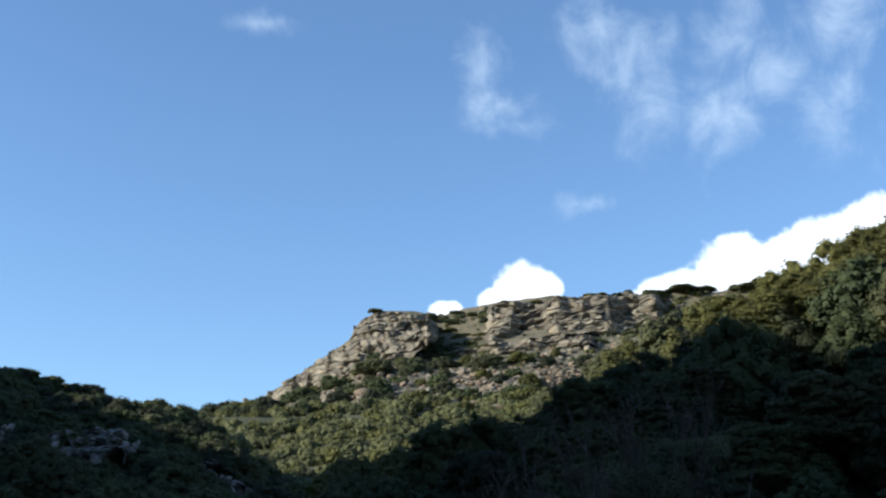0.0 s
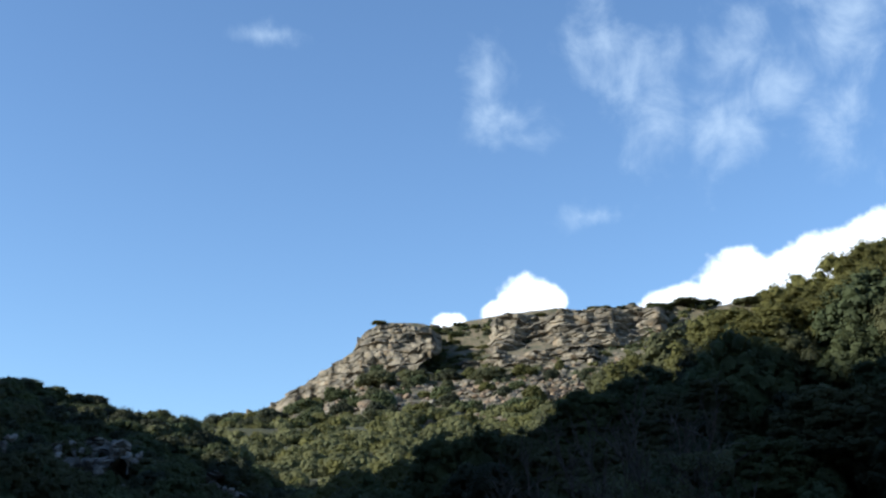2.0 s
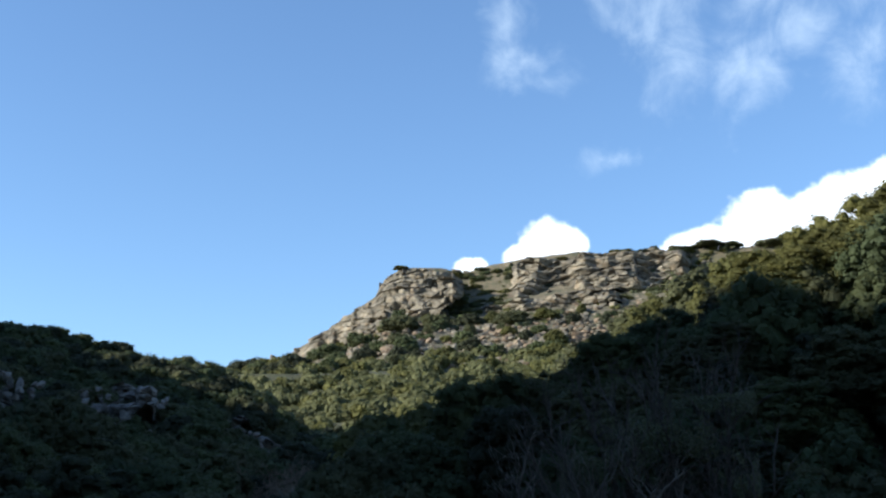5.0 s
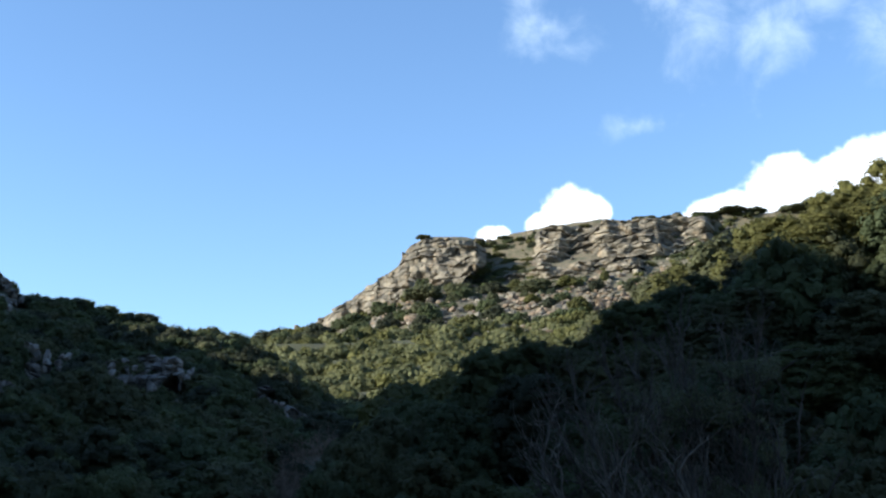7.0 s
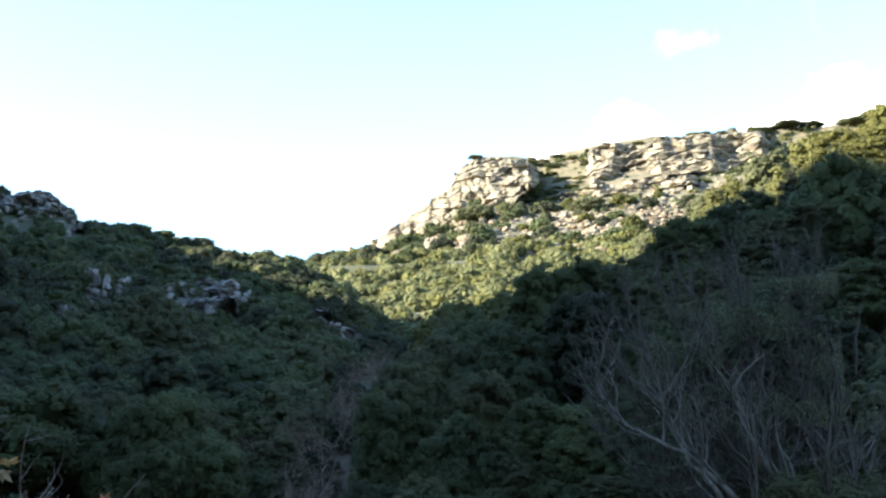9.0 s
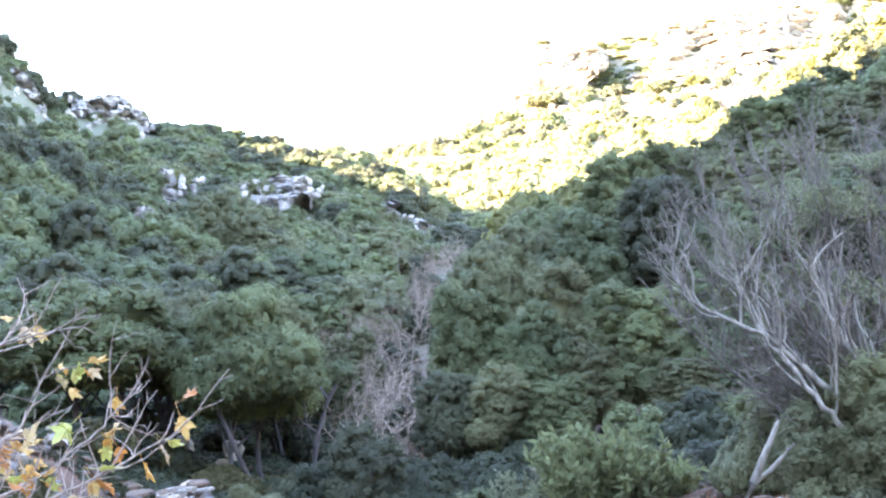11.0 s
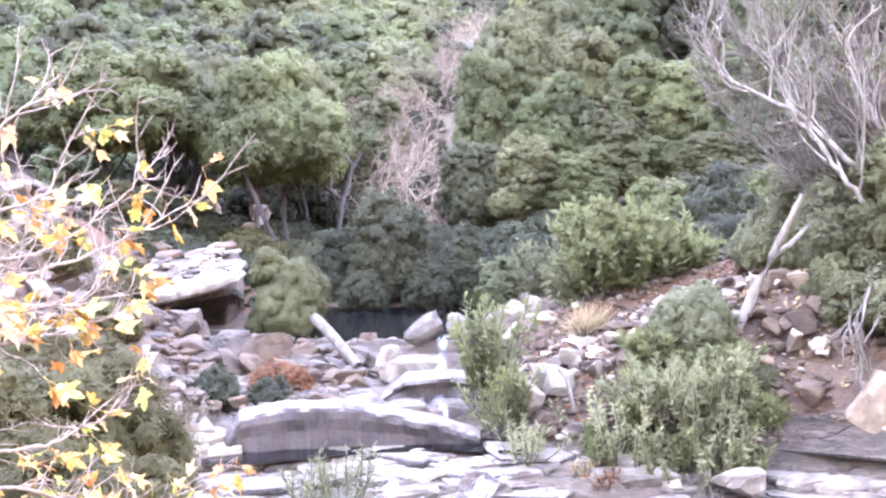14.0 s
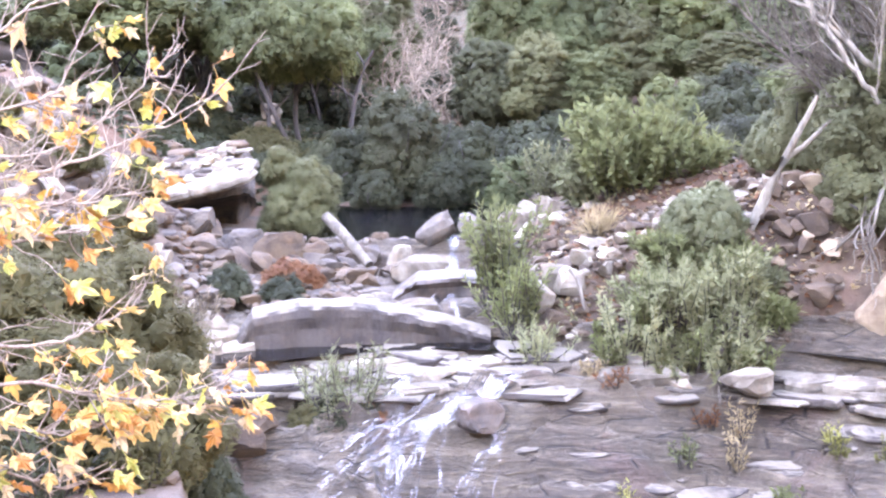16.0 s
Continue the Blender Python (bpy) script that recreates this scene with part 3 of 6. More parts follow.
def ground_height(A, D):
    z = height(A, D)
    p = np.stack([D * np.sin(np.radians(A)), D * np.cos(np.radians(A)), z], -1).reshape(-1, 3)
    big = fuzz(p * [1, 1, 0.2], 0.09, 11, 3).reshape(A.shape)
    small = fuzz(p, 0.9, 12, 3).reshape(A.shape)
    rough = np.interp(D, [0, 6, 12, 40, 150, 300, 500], [0, 0.02, 0.08, 0.3, 0.8, 1.2, 0.5])
    z = z + big * rough + small * np.interp(D, [0, 6, 12, 30, 60], [0, 0.03, 0.10, 0.12, 0.15])
    return z - 0.35 * ledge_zone(A, D)


def build_ground():
    azs = np.concatenate([np.arange(-180, -45, 5), np.arange(-45, -33, 1.0), np.arange(-33, 24, 0.3), np.arange(24, 45, 1.5), np.arange(45, 181, 5)])
    ds = np.concatenate([[0.0, 1, 2, 3], np.arange(3.5, 9, 0.25), np.arange(9, 20, 0.1), np.arange(20, 32, 0.35), np.geomspace(32, 180, 60), np.linspace(182, 300, 75),
                         np.geomspace(310, 4500, 14)])
    v, f = polar_sheet(azs, ds, ground_height)
    ob = new("ground", Build().add(v, f).mesh("ground", GROUND))
    tagged(ob, "reddish brown soil and scrubby hillsides around the stream gully", "ground", kind="structure")


build_ground()

# ================= rock steps and water of the stream =================


def ledge_height(A, D):
    z = height(A, D)
    p = np.stack([D * np.sin(np.radians(A)), D * np.cos(np.radians(A)), z], -1).reshape(-1, 3)
    tilt = 0.035 * p[:, 0] + 0.02 * p[:, 1]
    face = np.clip((11.5 - D.ravel()) / 0.3, 0, 1)
    wob = (0.05 + 0.26 * face) * fuzz(p * [1, 1, 0], 1.1, 31, 3) + (0.03 + 0.03 * face) * fuzz(p * [1, 1, 0], 3.5, 32, 3)
    az, d = A.ravel(), D.ravel()
    left = np.clip((-12.2 - az + 0.5 * np.sin(4 * d)) / 0.9, 0, 1)
    apron = np.maximum(p[:, 2], -1.96 - 0.5 * (10.95 - d))
    hollow = np.minimum(p[:, 2], -2.0)     # dark hollow under the lip
    goal = np.where(d < 10.95, apron, np.where((d < 11.45) & (az > -17.0), hollow, p[:, 2] - 0.12 * (d < 11.3)))
    p[:, 2] += left * (goal - p[:, 2])
    h = p[:, 2] + wob + tilt
    plain = h - tilt
    s = 0.16 + 0.05 * face
    k = np.floor(h / s)
    u = h / s - k
    h = s * (k + np.clip((u - 0.25) / 0.5, 0, 1) ** 1.6) - tilt * 1.0
    h = plain + (h - plain) * (0.8 - 0.05 * face)
    h += 0.035 * fuzz(p, 5.0, 34, 3) + 0.022 * fuzz(p * [0.6, 1, 1], 15.0, 37, 3)
    for seed, k in ((35, 0.8), (36, 1.3), (38, 2.2)):
        h -= 0.07 * np.exp(-(fuzz(p * [0.6, 1, 1.4], k, seed, 2) / 0.04) ** 2)
    return h.reshape(A.shape) - 0.6 * (1 - np.clip(ledge_zone(A, D) * 4, 0, 1))


def build_ledge():
    azs, ds = np.arange(-22.5, 16.5, 0.13), np.concatenate([np.arange(8.4, 11.6, 0.028), np.arange(11.6, 15.3, 0.035)])
    v, f = polar_sheet(azs, ds, ledge_height)
    ob = new("rock_ledge", Build().add(v, f).mesh("rock_ledge", LEDGE, smooth=False))
    tagged(ob, "wet grey brown layered rock steps under the stream", "rock ledge", kind="structure")


build_ledge()


def pool(name, az0, az1, d0, d1, z, label):
    azs, ds = np.linspace(az0, az1, 24), np.linspace(d0, d1, 8)
    v, f = polar_sheet(azs, ds, lambda a, d: np.full(a.shape, z))
    v[:, 1] += 0.12 * np.sin(v[:, 0] * 2.1)
    tagged(new(name, Build().add(v, f).mesh(name, POOL)), label, "water", kind="structure")


pool("water_pool_dark", -17, -6.0, 15.0, 18.8, -1.04, "dark still pool under the overhanging shrubs")
pool("water_pool_middle", -20.5, -5.5, 11.75, 12.5, -1.56, "narrow still pool behind the rock lip")
pool("water_pool_right", 3, 14, 11.7, 12.6, -1.48, "shallow muddy backwater beside the bank")

# ================= boulders =================


def boulder(az, d, size, mat, seed, turn=0.0, tilt=0.0, sink=0.12, name="boulder", label="pale weathered boulder beside the stream", lift=None, group="", cuts=11):
    me = rock_mesh(seed, size, mat, 3 if max(size) > 0.3 else 2, cuts, layered=0.03)
    ob = new(name, me)
    p = spot(az, d)
    if lift is not None:
        p.z = lift
    ob.matrix_world = Matrix.Translation(p - Vector((0, 0, sink * size[2]))) @ pose(0, 0, 0, 0, tilt, turn - az)
    return tagged(ob, label, "rock", group)


boulder(-11.3, 13.8, (0.95, 0.5, 0.42), BOULDER, 41, 4, 3, label="long pale boulder lying across the stream")
boulder(-11.9, 14.5, (0.36, 0.3, 0.34), BOULDER, 2, 20, 0, label="small round white boulder at the pool's edge")
boulder(-10.1, 14.9, (0.75, 0.4, 0.36), GREY_ROCK, 3, -12, -22, label="grey wedge of rock at the pool's outlet", lift=-0.98)
boulder(-8.2, 15.2, (0.55, 0.5, 0.36), GREY_ROCK, 4, 30, -12, label="dark wet rock beside the upper fall", lift=-1.0)
for i in range(7):
    boulder(-13.4 + (0.6 + 0.13 * i) * i, 14.9 + 0.12 * (i % 3), (0.16 + 0.07 * (i % 3), 0.2, 0.12 + 0.04 * (i % 2)), (GREY_ROCK, EARTH_ROCK)[i % 2], 210 + i, 50 * i, 6, group="stones of the pool's edge", label="dark wet stone at the edge of the pool")
boulder(-5.4, 12.5, (0.36, 0.3, 0.46), BOULDER, 5, 10, 8, label="upright white boulder on the bank")
boulder(-3.9, 12.6, (0.46, 0.36, 0.34), BOULDER, 6, 40, 0, label="white boulder on the stony bank")
for i, (az, d, w, h) in enumerate([(-7.4, 15.5, 0.5, 0.4), (-6.6, 15.9, 0.6, 0.5), (-5.8, 15.7, 0.4, 0.35), (-5.0, 16.2, 0.5, 0.45), (-4.3, 16.0, 0.35, 0.3), (-6.1, 16.5, 0.6, 0.5), (-7.0, 15.2, 0.3, 0.25)]):
    boulder(az, d, (w, w * 0.7, h), BOULDER, 330 + i, 47 * i, 10 - 5 * i, group="white heap above the fall", label="broken white rock in a heap above the upper fall")
for i, (az, d, w, h) in enumerate([(-4.6, 12.8, 0.4, 0.3), (-3.2, 13.0, 0.36, 0.24), (-2.2, 12.6, 0.3, 0.22), (-1.4, 13.1, 0.34, 0.2), (-2.9, 13.5, 0.4, 0.2), (-0.8, 12.3, 0.28, 0.2)]):
    boulder(az, d, (w, w * 0.8, h), BOULDER, 340 + i, 61 * i, 8 - 4 * i, group="white boulders of the mound", label="white boulder half sunk in the stony mound")
for az, w in ((-0.5, 0.85), (8.6, 0.8), (10.4, 0.9), (7.2, 0.5), (12.0, 0.8)):
    slab = new("rock_slab", plate_mesh(int(640 + az * 3), PALE_SLAB, 10))
    slab.matrix_world = Matrix.LocRotScale(level(az, 11.5, -1.76), Euler((0.08, -0.03, -radians(az))), (w, 0.6, 1.1))
    tagged(slab, "flat white slab lying on the rock lip", "rock", "white slabs of the lip")
boulder(4.2, 11.3, (0.50, 0.4, 0.30), BOULDER, 49, 12, -6, cuts=12, lift=-1.74, label="pale boulder perched on the rock lip")
boulder(9.4, 11.9, (0.46, 0.40, 0.80), TAN_ROCK, 57, 30, 22, cuts=5, lift=-1.3, name="ochre_boulder", label="smooth ochre boulder leaning on the bank")
boulder(-8.15, 10.93, (0.42, 0.36, 0.30), WET_BROWN, 12, 0, 4, cuts=1, lift=-2.03, label="brown boulder standing in the waterfall")
boulder(-23.6, 14.0, (0.42, 0.34, 0.28), GREY_ROCK, 12, 20, 0, label="dark grey boulder on the stony bank")
for i, (az, d, w, deep, th, z) in enumerate([(-22.6, 12.55, 0.6, 0.9, 1.2, -1.18), (-21.6, 12.42, 0.65, 0.9, 1.2, -1.3), (-20.6, 12.32, 0.6, 0.9, 1.2, -1.42), (-19.8, 12.2, 0.42, 0.8, 1.4, -1.55), (-21.2, 12.12, 0.5, 0.8, 1.2, -1.5),
                                             (-22.3, 12.2, 0.5, 0.8, 1.2, -1.42), (-20.4, 12.0, 0.4, 0.7, 1.0, -1.6), (-23.2, 12.7, 0.4, 0.7, 1.1, -1.08)]):
    slab = new("white_block", plate_mesh(20 + i, BOULDER, 8))
    slab.matrix_world = Matrix.LocRotScale(level(az, d, z - 0.08), Euler((0.1, 0.06 * (i % 3) - 0.02, 0.3 * math.sin(7 * i) - radians(az))), (w, deep, th))
    tagged(slab, "white angular block in a heap on the bank", "rock", "white blocks on the bank")
rng = np.random.RandomState(3)


def shelf(az, d):
    """Height of the tilted rock shelf over the recess in the left bank."""
    return -0.53 + 0.05 * (az + 22.6) + 0.27 * (d - 16.0)


def rock_shelf():
    A = np.linspace(-24.4, -18.5, 150)
    ends = 1.3 * np.clip((A + 19.4) / 0.9, 0, 1) ** 2 + 0.6 * np.clip((-23.4 - A) / 1.0, 0, 1) ** 2
    edge = shelf(A, 16.0) - 0.3 * np.clip((A + 19.3) / 0.8, 0, 1) ** 2
    rows = [(17.5, edge * 0 - 1.35), (17.2, edge * 0 - 1.0), (16.95, edge - 0.42), (16.5, edge - 0.24), (16.12, edge - 0.16), (16.0, edge - 0.08), (16.03, edge)]
    rows += [(d, edge + 0.27 * (d - 16.0) - 0.02) for d in np.arange(16.2, 17.3, 0.15)] + [(17.6, edge + 0.1), (18.0, edge - 0.6)]
    p = np.array([np.stack([(d + ends) * np.sin(np.radians(A)), (d + ends) * np.cos(np.radians(A)), z], -1) for d, z in rows]).reshape(-1, 3)
    p += np.stack([0 * p[:, 0], 0.10 * fuzz(p, 2.4, 51, 3) + 0.05 * fuzz(p * [1, 1, 4], 7.0, 52, 3), 0.035 * fuzz(p, 4.0, 53, 3)], -1)
    n, ii, jj = len(A), np.arange(len(rows) - 1)[:, None], np.arange(len(A) - 1)[None]
    f = np.stack([ii * n + jj, ii * n + jj + 1, (ii + 1) * n + jj + 1, (ii + 1) * n + jj], -1).reshape(-1, 4)
    tagged(new("rock_bank_1", Build().add(p, f).mesh("rock_bank_1", BANK_ROCK, smooth=False)), "brown layered rock shelf overhanging a dark recess in the bank", "rock bank", kind="structure")


rock_shelf()
FLAGS = [plate_mesh(610 + i, (PALE_SLAB, PALE_SLAB, PALE_SLAB, EARTH_ROCK, TAN_ROCK, BANK_ROCK, PALE_SLAB, EARTH_ROCK)[i], 9 + i % 4) for i in range(8)]
for i, (az, d, w, deep, th, lift) in enumerate([(-21.9, 16.3, 0.95, 1.3, 1.25, -0.10), (-20.3, 16.28, 1.15, 1.4, 1.3, -0.09), (-19.3, 16.5, 0.6, 1.2, 1.1, -0.06)]):
    slab = new("rock_slab", FLAGS[i])
    slab.matrix_world = Matrix.LocRotScale(level(az, d, shelf(az, d) + lift), Euler((0.2, -0.2, 0.06 * (-1) ** i - radians(az))), (w, deep, th))
    tagged(slab, "long pale slab along the edge of the overhanging shelf" if i < 3 else "pale slab lying on the rock shelf", "rock")
for i in range(34):
    az, d = rng.uniform(-22.9, -18.9), 16.4 + 0.95 * rng.uniform() ** 0.7
    slab = new("thin_slab", FLAGS[i % 8])
    w = rng.uniform(0.14, 0.40)
    slab.matrix_world = Matrix.LocRotScale(level(az, d, shelf(az, d) - 0.01), Euler((rng.uniform(0.05, 0.4), rng.uniform(-0.35, 0.0), rng.uniform(-0.7, 0.7) - radians(az))), (w, w * rng.uniform(0.8, 1.5), rng.uniform(0.3, 0.7)))
    tagged(slab, "thin pale slab lying on the rock shelf", "rock", "thin slabs of the shelf")
boulder(-23.7, 15.2, (0.5, 0.4, 0.24), GREY_ROCK, 321, 8, -4, label="squared grey block under the rock shelf", lift=-0.92)
for i in range(36):
    az, d = rng.uniform(-23.2, -16.8), rng.uniform(14.2, 16.4)
    w = rng.uniform(0.22, 0.62)
    boulder(az, d, (w, w * 0.8, w * rng.uniform(0.45, 0.75)), (EARTH_ROCK, BANK_ROCK, EARTH_ROCK, BANK_ROCK)[i % 4], 350 + i, rng.uniform(0, 360), rng.uniform(-16, 16), group="rubble below the shelf", label="brown angular rock fallen below the shelf")
for i in range(40):
    az, u = rng.uniform(-23.2, -19.0), rng.uniform(0, 1)
    w = rng.uniform(0.1, 0.3)
    boulder(az, 16.3 + 0.7 * u, (w, w * 0.75, w * rng.uniform(0.35, 0.6)), (BOULDER, SLAB, BOULDER, EARTH_ROCK)[i % 4], 300 + i % 20, rng.uniform(0, 360), rng.uniform(-14, 14), 0.2, "broken_rock", "pale broken rock on top of the layered bank", shelf(az, 16.3 + 0.7 * u), "broken rock of the bank", cuts=7)
rng = np.random.RandomState(4)
for i in range(90):
    az, d = rng.uniform(-32, -22.6), rng.uniform(12.5, 19)
    w = rng.uniform(0.15, 0.5)
    boulder(az, d, (w, w * 0.8, w * rng.uniform(0.4, 0.7)), (EARTH_ROCK, BOULDER, EARTH_ROCK, GREY_ROCK, BOULDER)[i % 5], 60 + i, rng.uniform(0, 360), rng.uniform(-12, 12), group="boulders of the slope", label="pale boulder on the stony slope")
for i in range(26):
    az, d, w = rng.uniform(-25.5, -17.5), rng.uniform(23.4, 24.6), rng.uniform(0.3, 0.7)
    boulder(az, d, (w, w * 0.7, w * 0.8), BOULDER, 180 + i, 40 * i, 5, group="boulders under the oaks", label="pale boulder behind the oak trunks")
for i in range(64):
    az, d = rng.uniform(-20.5, -12.4), rng.uniform(12.9, 15.8)
    w = rng.uniform(0.14, 0.42)
    boulder(az, d, (w, w * 0.8, w * rng.uniform(0.4, 0.75)), (BANK_ROCK, EARTH_ROCK, EARTH_ROCK)[i % 3], 90 + i, rng.uniform(0, 360), rng.uniform(-15, 15), group="stones of the bank", label="grey stone in the rubble beside the stream")
for i in range(60):
    az, d = rng.uniform(-6.4, 7), rng.uniform(11.9, 14.4)
    w = rng.uniform(0.1, 0.34)
    boulder(az, d, (w, w * 0.8, w * rng.uniform(0.35, 0.7)), (EARTH_ROCK, EARTH_ROCK, BOULDER)[i % 3], 130 + i, rng.uniform(0, 360), rng.uniform(-15, 15), group="stones of the mound", label="pale stone on the earthy mound")
for i in range(26):
    az, d = rng.uniform(5, 14), rng.uniform(11.9, 13.0)
    w = rng.uniform(0.12, 0.38)
    boulder(az, d, (w, w * 0.8, w * rng.uniform(0.5, 0.8)), (EARTH_ROCK, TAN_ROCK, EARTH_ROCK)[i % 3], 150 + i, rng.uniform(0, 360), rng.uniform(-15, 15), group="stones of the washed-out bank", label="earthy brown stone in the washed-out bank")
for i in range(16):
    az, d = rng.uniform(-20, 13), rng.uniform(11.35, 11.75)
    w = rng.uniform(0.15, 0.5)
    boulder(az, d, (w, w * 0.6, w * 0.3), BOULDER, 170 + i, rng.uniform(-20, 20), 0, group="stones of the lip", label="flat pale stone lying on the rock lip")



def long_slab(name, azs, tops, d_front, depth, z_foot, seed, label, mat=SLAB):
    """A bed of rock lying across the stream: dark broken front, pale rim."""
    A = np.linspace(azs[0], azs[-1], 220)
    top = np.interp(A, azs, tops)
    prof = [(0.02, -0.2, 0), (0.0, 0.25, 0), (0.02, 0.6, 0), (-0.03, 0.82, 0), (0.0, 0.95, 0), (0.05, 1.0, 1), (0.2, 1.06, 1), (0.5, 1.08, 1), (0.8, 1.0, 1), (1.0, 0.5, 1), (1.02, -0.2, 1)]
    V = []
    for off, h, _ in prof:
        d = d_front + off * depth
        V.append(np.stack([d * np.sin(np.radians(A)), d * np.cos(np.radians(A)), z_foot + (top - z_foot) * h], -1))
    V = np.array(V)
    p = V.reshape(-1, 3)
    p = p + np.stack([0 * p[:, 0], 0.05 * fuzz(p, 2.2, seed, 3) + 0.04 * fuzz(p * [1, 1, 4], 6.0, seed + 2, 3), 0.016 * fuzz(p, 2.6, seed + 1, 2) + 0.006 * fuzz(p, 13.0, seed + 3, 2)], -1)
    n, m = len(A), len(prof)
    ii, jj = np.arange(m - 1)[:, None], np.arange(n - 1)[None]
    f = np.stack([ii * n + jj, ii * n + jj + 1, (ii + 1) * n + jj + 1, (ii + 1) * n + jj], -1).reshape(-1, 4)
    tagged(new(name, Build().add(p, f).mesh(name, mat, smooth=False)), label, "rock")


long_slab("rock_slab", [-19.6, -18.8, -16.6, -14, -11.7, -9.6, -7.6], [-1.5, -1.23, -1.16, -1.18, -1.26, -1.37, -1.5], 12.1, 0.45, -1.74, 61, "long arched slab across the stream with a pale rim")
long_slab("rock_slab", [-12.4, -11, -9, -7.2, -6.4], [-1.35, -1.12, -1.10, -1.15, -1.3], 13.15, 0.6, -1.4, 64, "dark wet step of rock under the boulders", WET_BROWN)
rng = np.random.RandomState(14)
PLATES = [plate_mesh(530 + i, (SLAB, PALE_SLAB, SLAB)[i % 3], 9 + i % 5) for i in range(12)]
lip = bpy.data.objects["rock_ledge"]
for i in range(170):
    left = i < 105
    az = rng.uniform(-21.0, -5.2) if left else rng.uniform(-4, 14.5)
    row = i % 5
    if left and az < -12.6 and row == 0 and i % 2:
        continue
    ob = part("plate", PLATES[rng.randint(12)], lip)
    w = rng.uniform(0.3, 0.95) if left else rng.uniform(0.15, 0.75)
    d = 11.36 + 0.14 * row + rng.uniform(-0.07, 0.07)
    z = (-1.82 + 0.04 * row if left else -1.85 + 0.045 * row) + rng.uniform(-0.03, 0.02)
    ob.matrix_world = Matrix.LocRotScale(level(az, d, z), Euler((rng.uniform(0.0, 0.14), rng.uniform(-0.07, 0.07), rng.uniform(-0.6, 0.6) - radians(az))), (w, w * rng.uniform(0.7, 1.4), rng.uniform(0.35, 0.8)))


for i in range(30):   # thin beds that stand out of the face
    az, d = rng.uniform(-6.5, 14.5), rng.uniform(10.1, 11.1)
    ob = part("plate", PLATES[3 * rng.randint(4)], lip)
    w = rng.uniform(0.18, 0.7)
    z = float(ledge_height(np.array([[az]]), np.array([[d]]))[0, 0])
    ob.matrix_world = Matrix.LocRotScale(level(az, d + 0.05, z - 0.035), Euler((0.5, rng.uniform(-0.12, 0.04), rng.uniform(-0.25, 0.25) - radians(az))), (w, w * 0.5, 0.6))


def gravel(name, n, place, sizes, mats, label):
    """Stones past counting, joined into one bed per colour."""
    v0, f0 = BALLS[1]
    for mat in mats:
        b = Build()
        for _ in range(n // len(mats)):
            az, d = place()
            s = rng.uniform(*sizes) * rng.uniform(0.5, 1.0)
            v = v0 * rng.uniform(0.7, 1.2, (len(v0), 1)) * s * np.array([rng.uniform(0.8, 1.4), rng.uniform(0.7, 1.1), rng.uniform(0.4, 0.8)])
            a = rng.uniform(0, 6.28)
            v = v @ np.array([[math.cos(a), math.sin(a), 0], [-math.sin(a), math.cos(a), 0], [0, 0, 1]])
            b.add(v + np.array(spot(az, d, 0.25 * s)), f0)
        tagged(new(name, b.mesh(name, mat, smooth=False)), label, "stones", kind="stuff")


gravel("bank_stones", 600, lambda: (rng.uniform(-22, -13), rng.uniform(12.6, 16.8)), (0.03, 0.13), [EARTH_ROCK, EARTH_ROCK, BANK_ROCK], "loose grey and brown stones of the bank")
gravel("mound_stones", 1500, lambda: (rng.uniform(-6.5, 13), rng.uniform(11.8, 15.5)), (0.02, 0.09), [EARTH_ROCK, EARTH_ROCK, BOULDER], "loose pale stones in the earth of the mound")
gravel("slope_stones", 900, lambda: (rng.uniform(-33, -21.5), rng.uniform(9.5, 19)), (0.03, 0.16), [EARTH_ROCK, GREY_ROCK, EARTH_ROCK], "loose stones of the slope")
gravel("outlet_stones", 500, lambda: (rng.uniform(-7.5, -2), rng.uniform(15, 20)), (0.05, 0.2), [EARTH_ROCK, BOULDER], "loose stones beside the pool's outlet")
gravel("near_stones", 300, lambda: (rng.uniform(-33, -19.6), rng.uniform(6.5, 10)), (0.02, 0.10), [EARTH_ROCK, EARTH_ROCK, TAN_ROCK], "loose stones of the near bank")

def litter(name, n, place, size, mat, label):
    """Fallen leaves past counting."""
    az, d = np.array([place() for _ in range(n)]).T
    pos = np.stack([d * np.sin(np.radians(az)), d * np.cos(np.radians(az)), ground_height(az, d) + 0.015], 1)
    nrm = unit(rng.normal(size=(n, 3)) * 0.45 + [0, 0, 1])
    t = unit(np.cross(nrm, rng.normal(size=(n, 3))))
    b = np.cross(nrm, t)
    s = size * rng.uniform(0.5, 1.3, (n, 1))
    quad = np.stack([pos + t * s * 0.5, pos + b * s * 0.4, pos - t * s * 0.5, pos - b * s * 0.4], 1)
    tagged(new(name, Build().add(quad.reshape(-1, 3), np.arange(4 * n).reshape(-1, 4)).mesh(name, mat)), label, "leaf litter", kind="stuff")


litter("fallen_leaves", 2600, lambda: (rng.uniform(-6.5, 8), rng.uniform(11.9, 15.5)), 0.07, RUSSET, "russet dead leaves lying on the mound")
litter("russet_litter", 1800, lambda: (rng.uniform(-22, -13), rng.uniform(12.9, 16.2)), 0.06, RUSSET, "russet dead leaves among the rubble of the bank")
# the dark leaves spread under the oaks imitate the shade there
litter("ground_ivy", 14000, lambda: (rng.uniform(-27, -13), rng.uniform(18.4, 26.5)), 0.16, SHRUB_DARK, "dark leaves laid on the ground to imitate the shade under the oaks")
litter("dry_leaves", 2600, lambda: (rng.uniform(-6.5, 13), rng.uniform(11.9, 15.0)), 0.07, STRAW, "pale dry leaves lying on the bank")

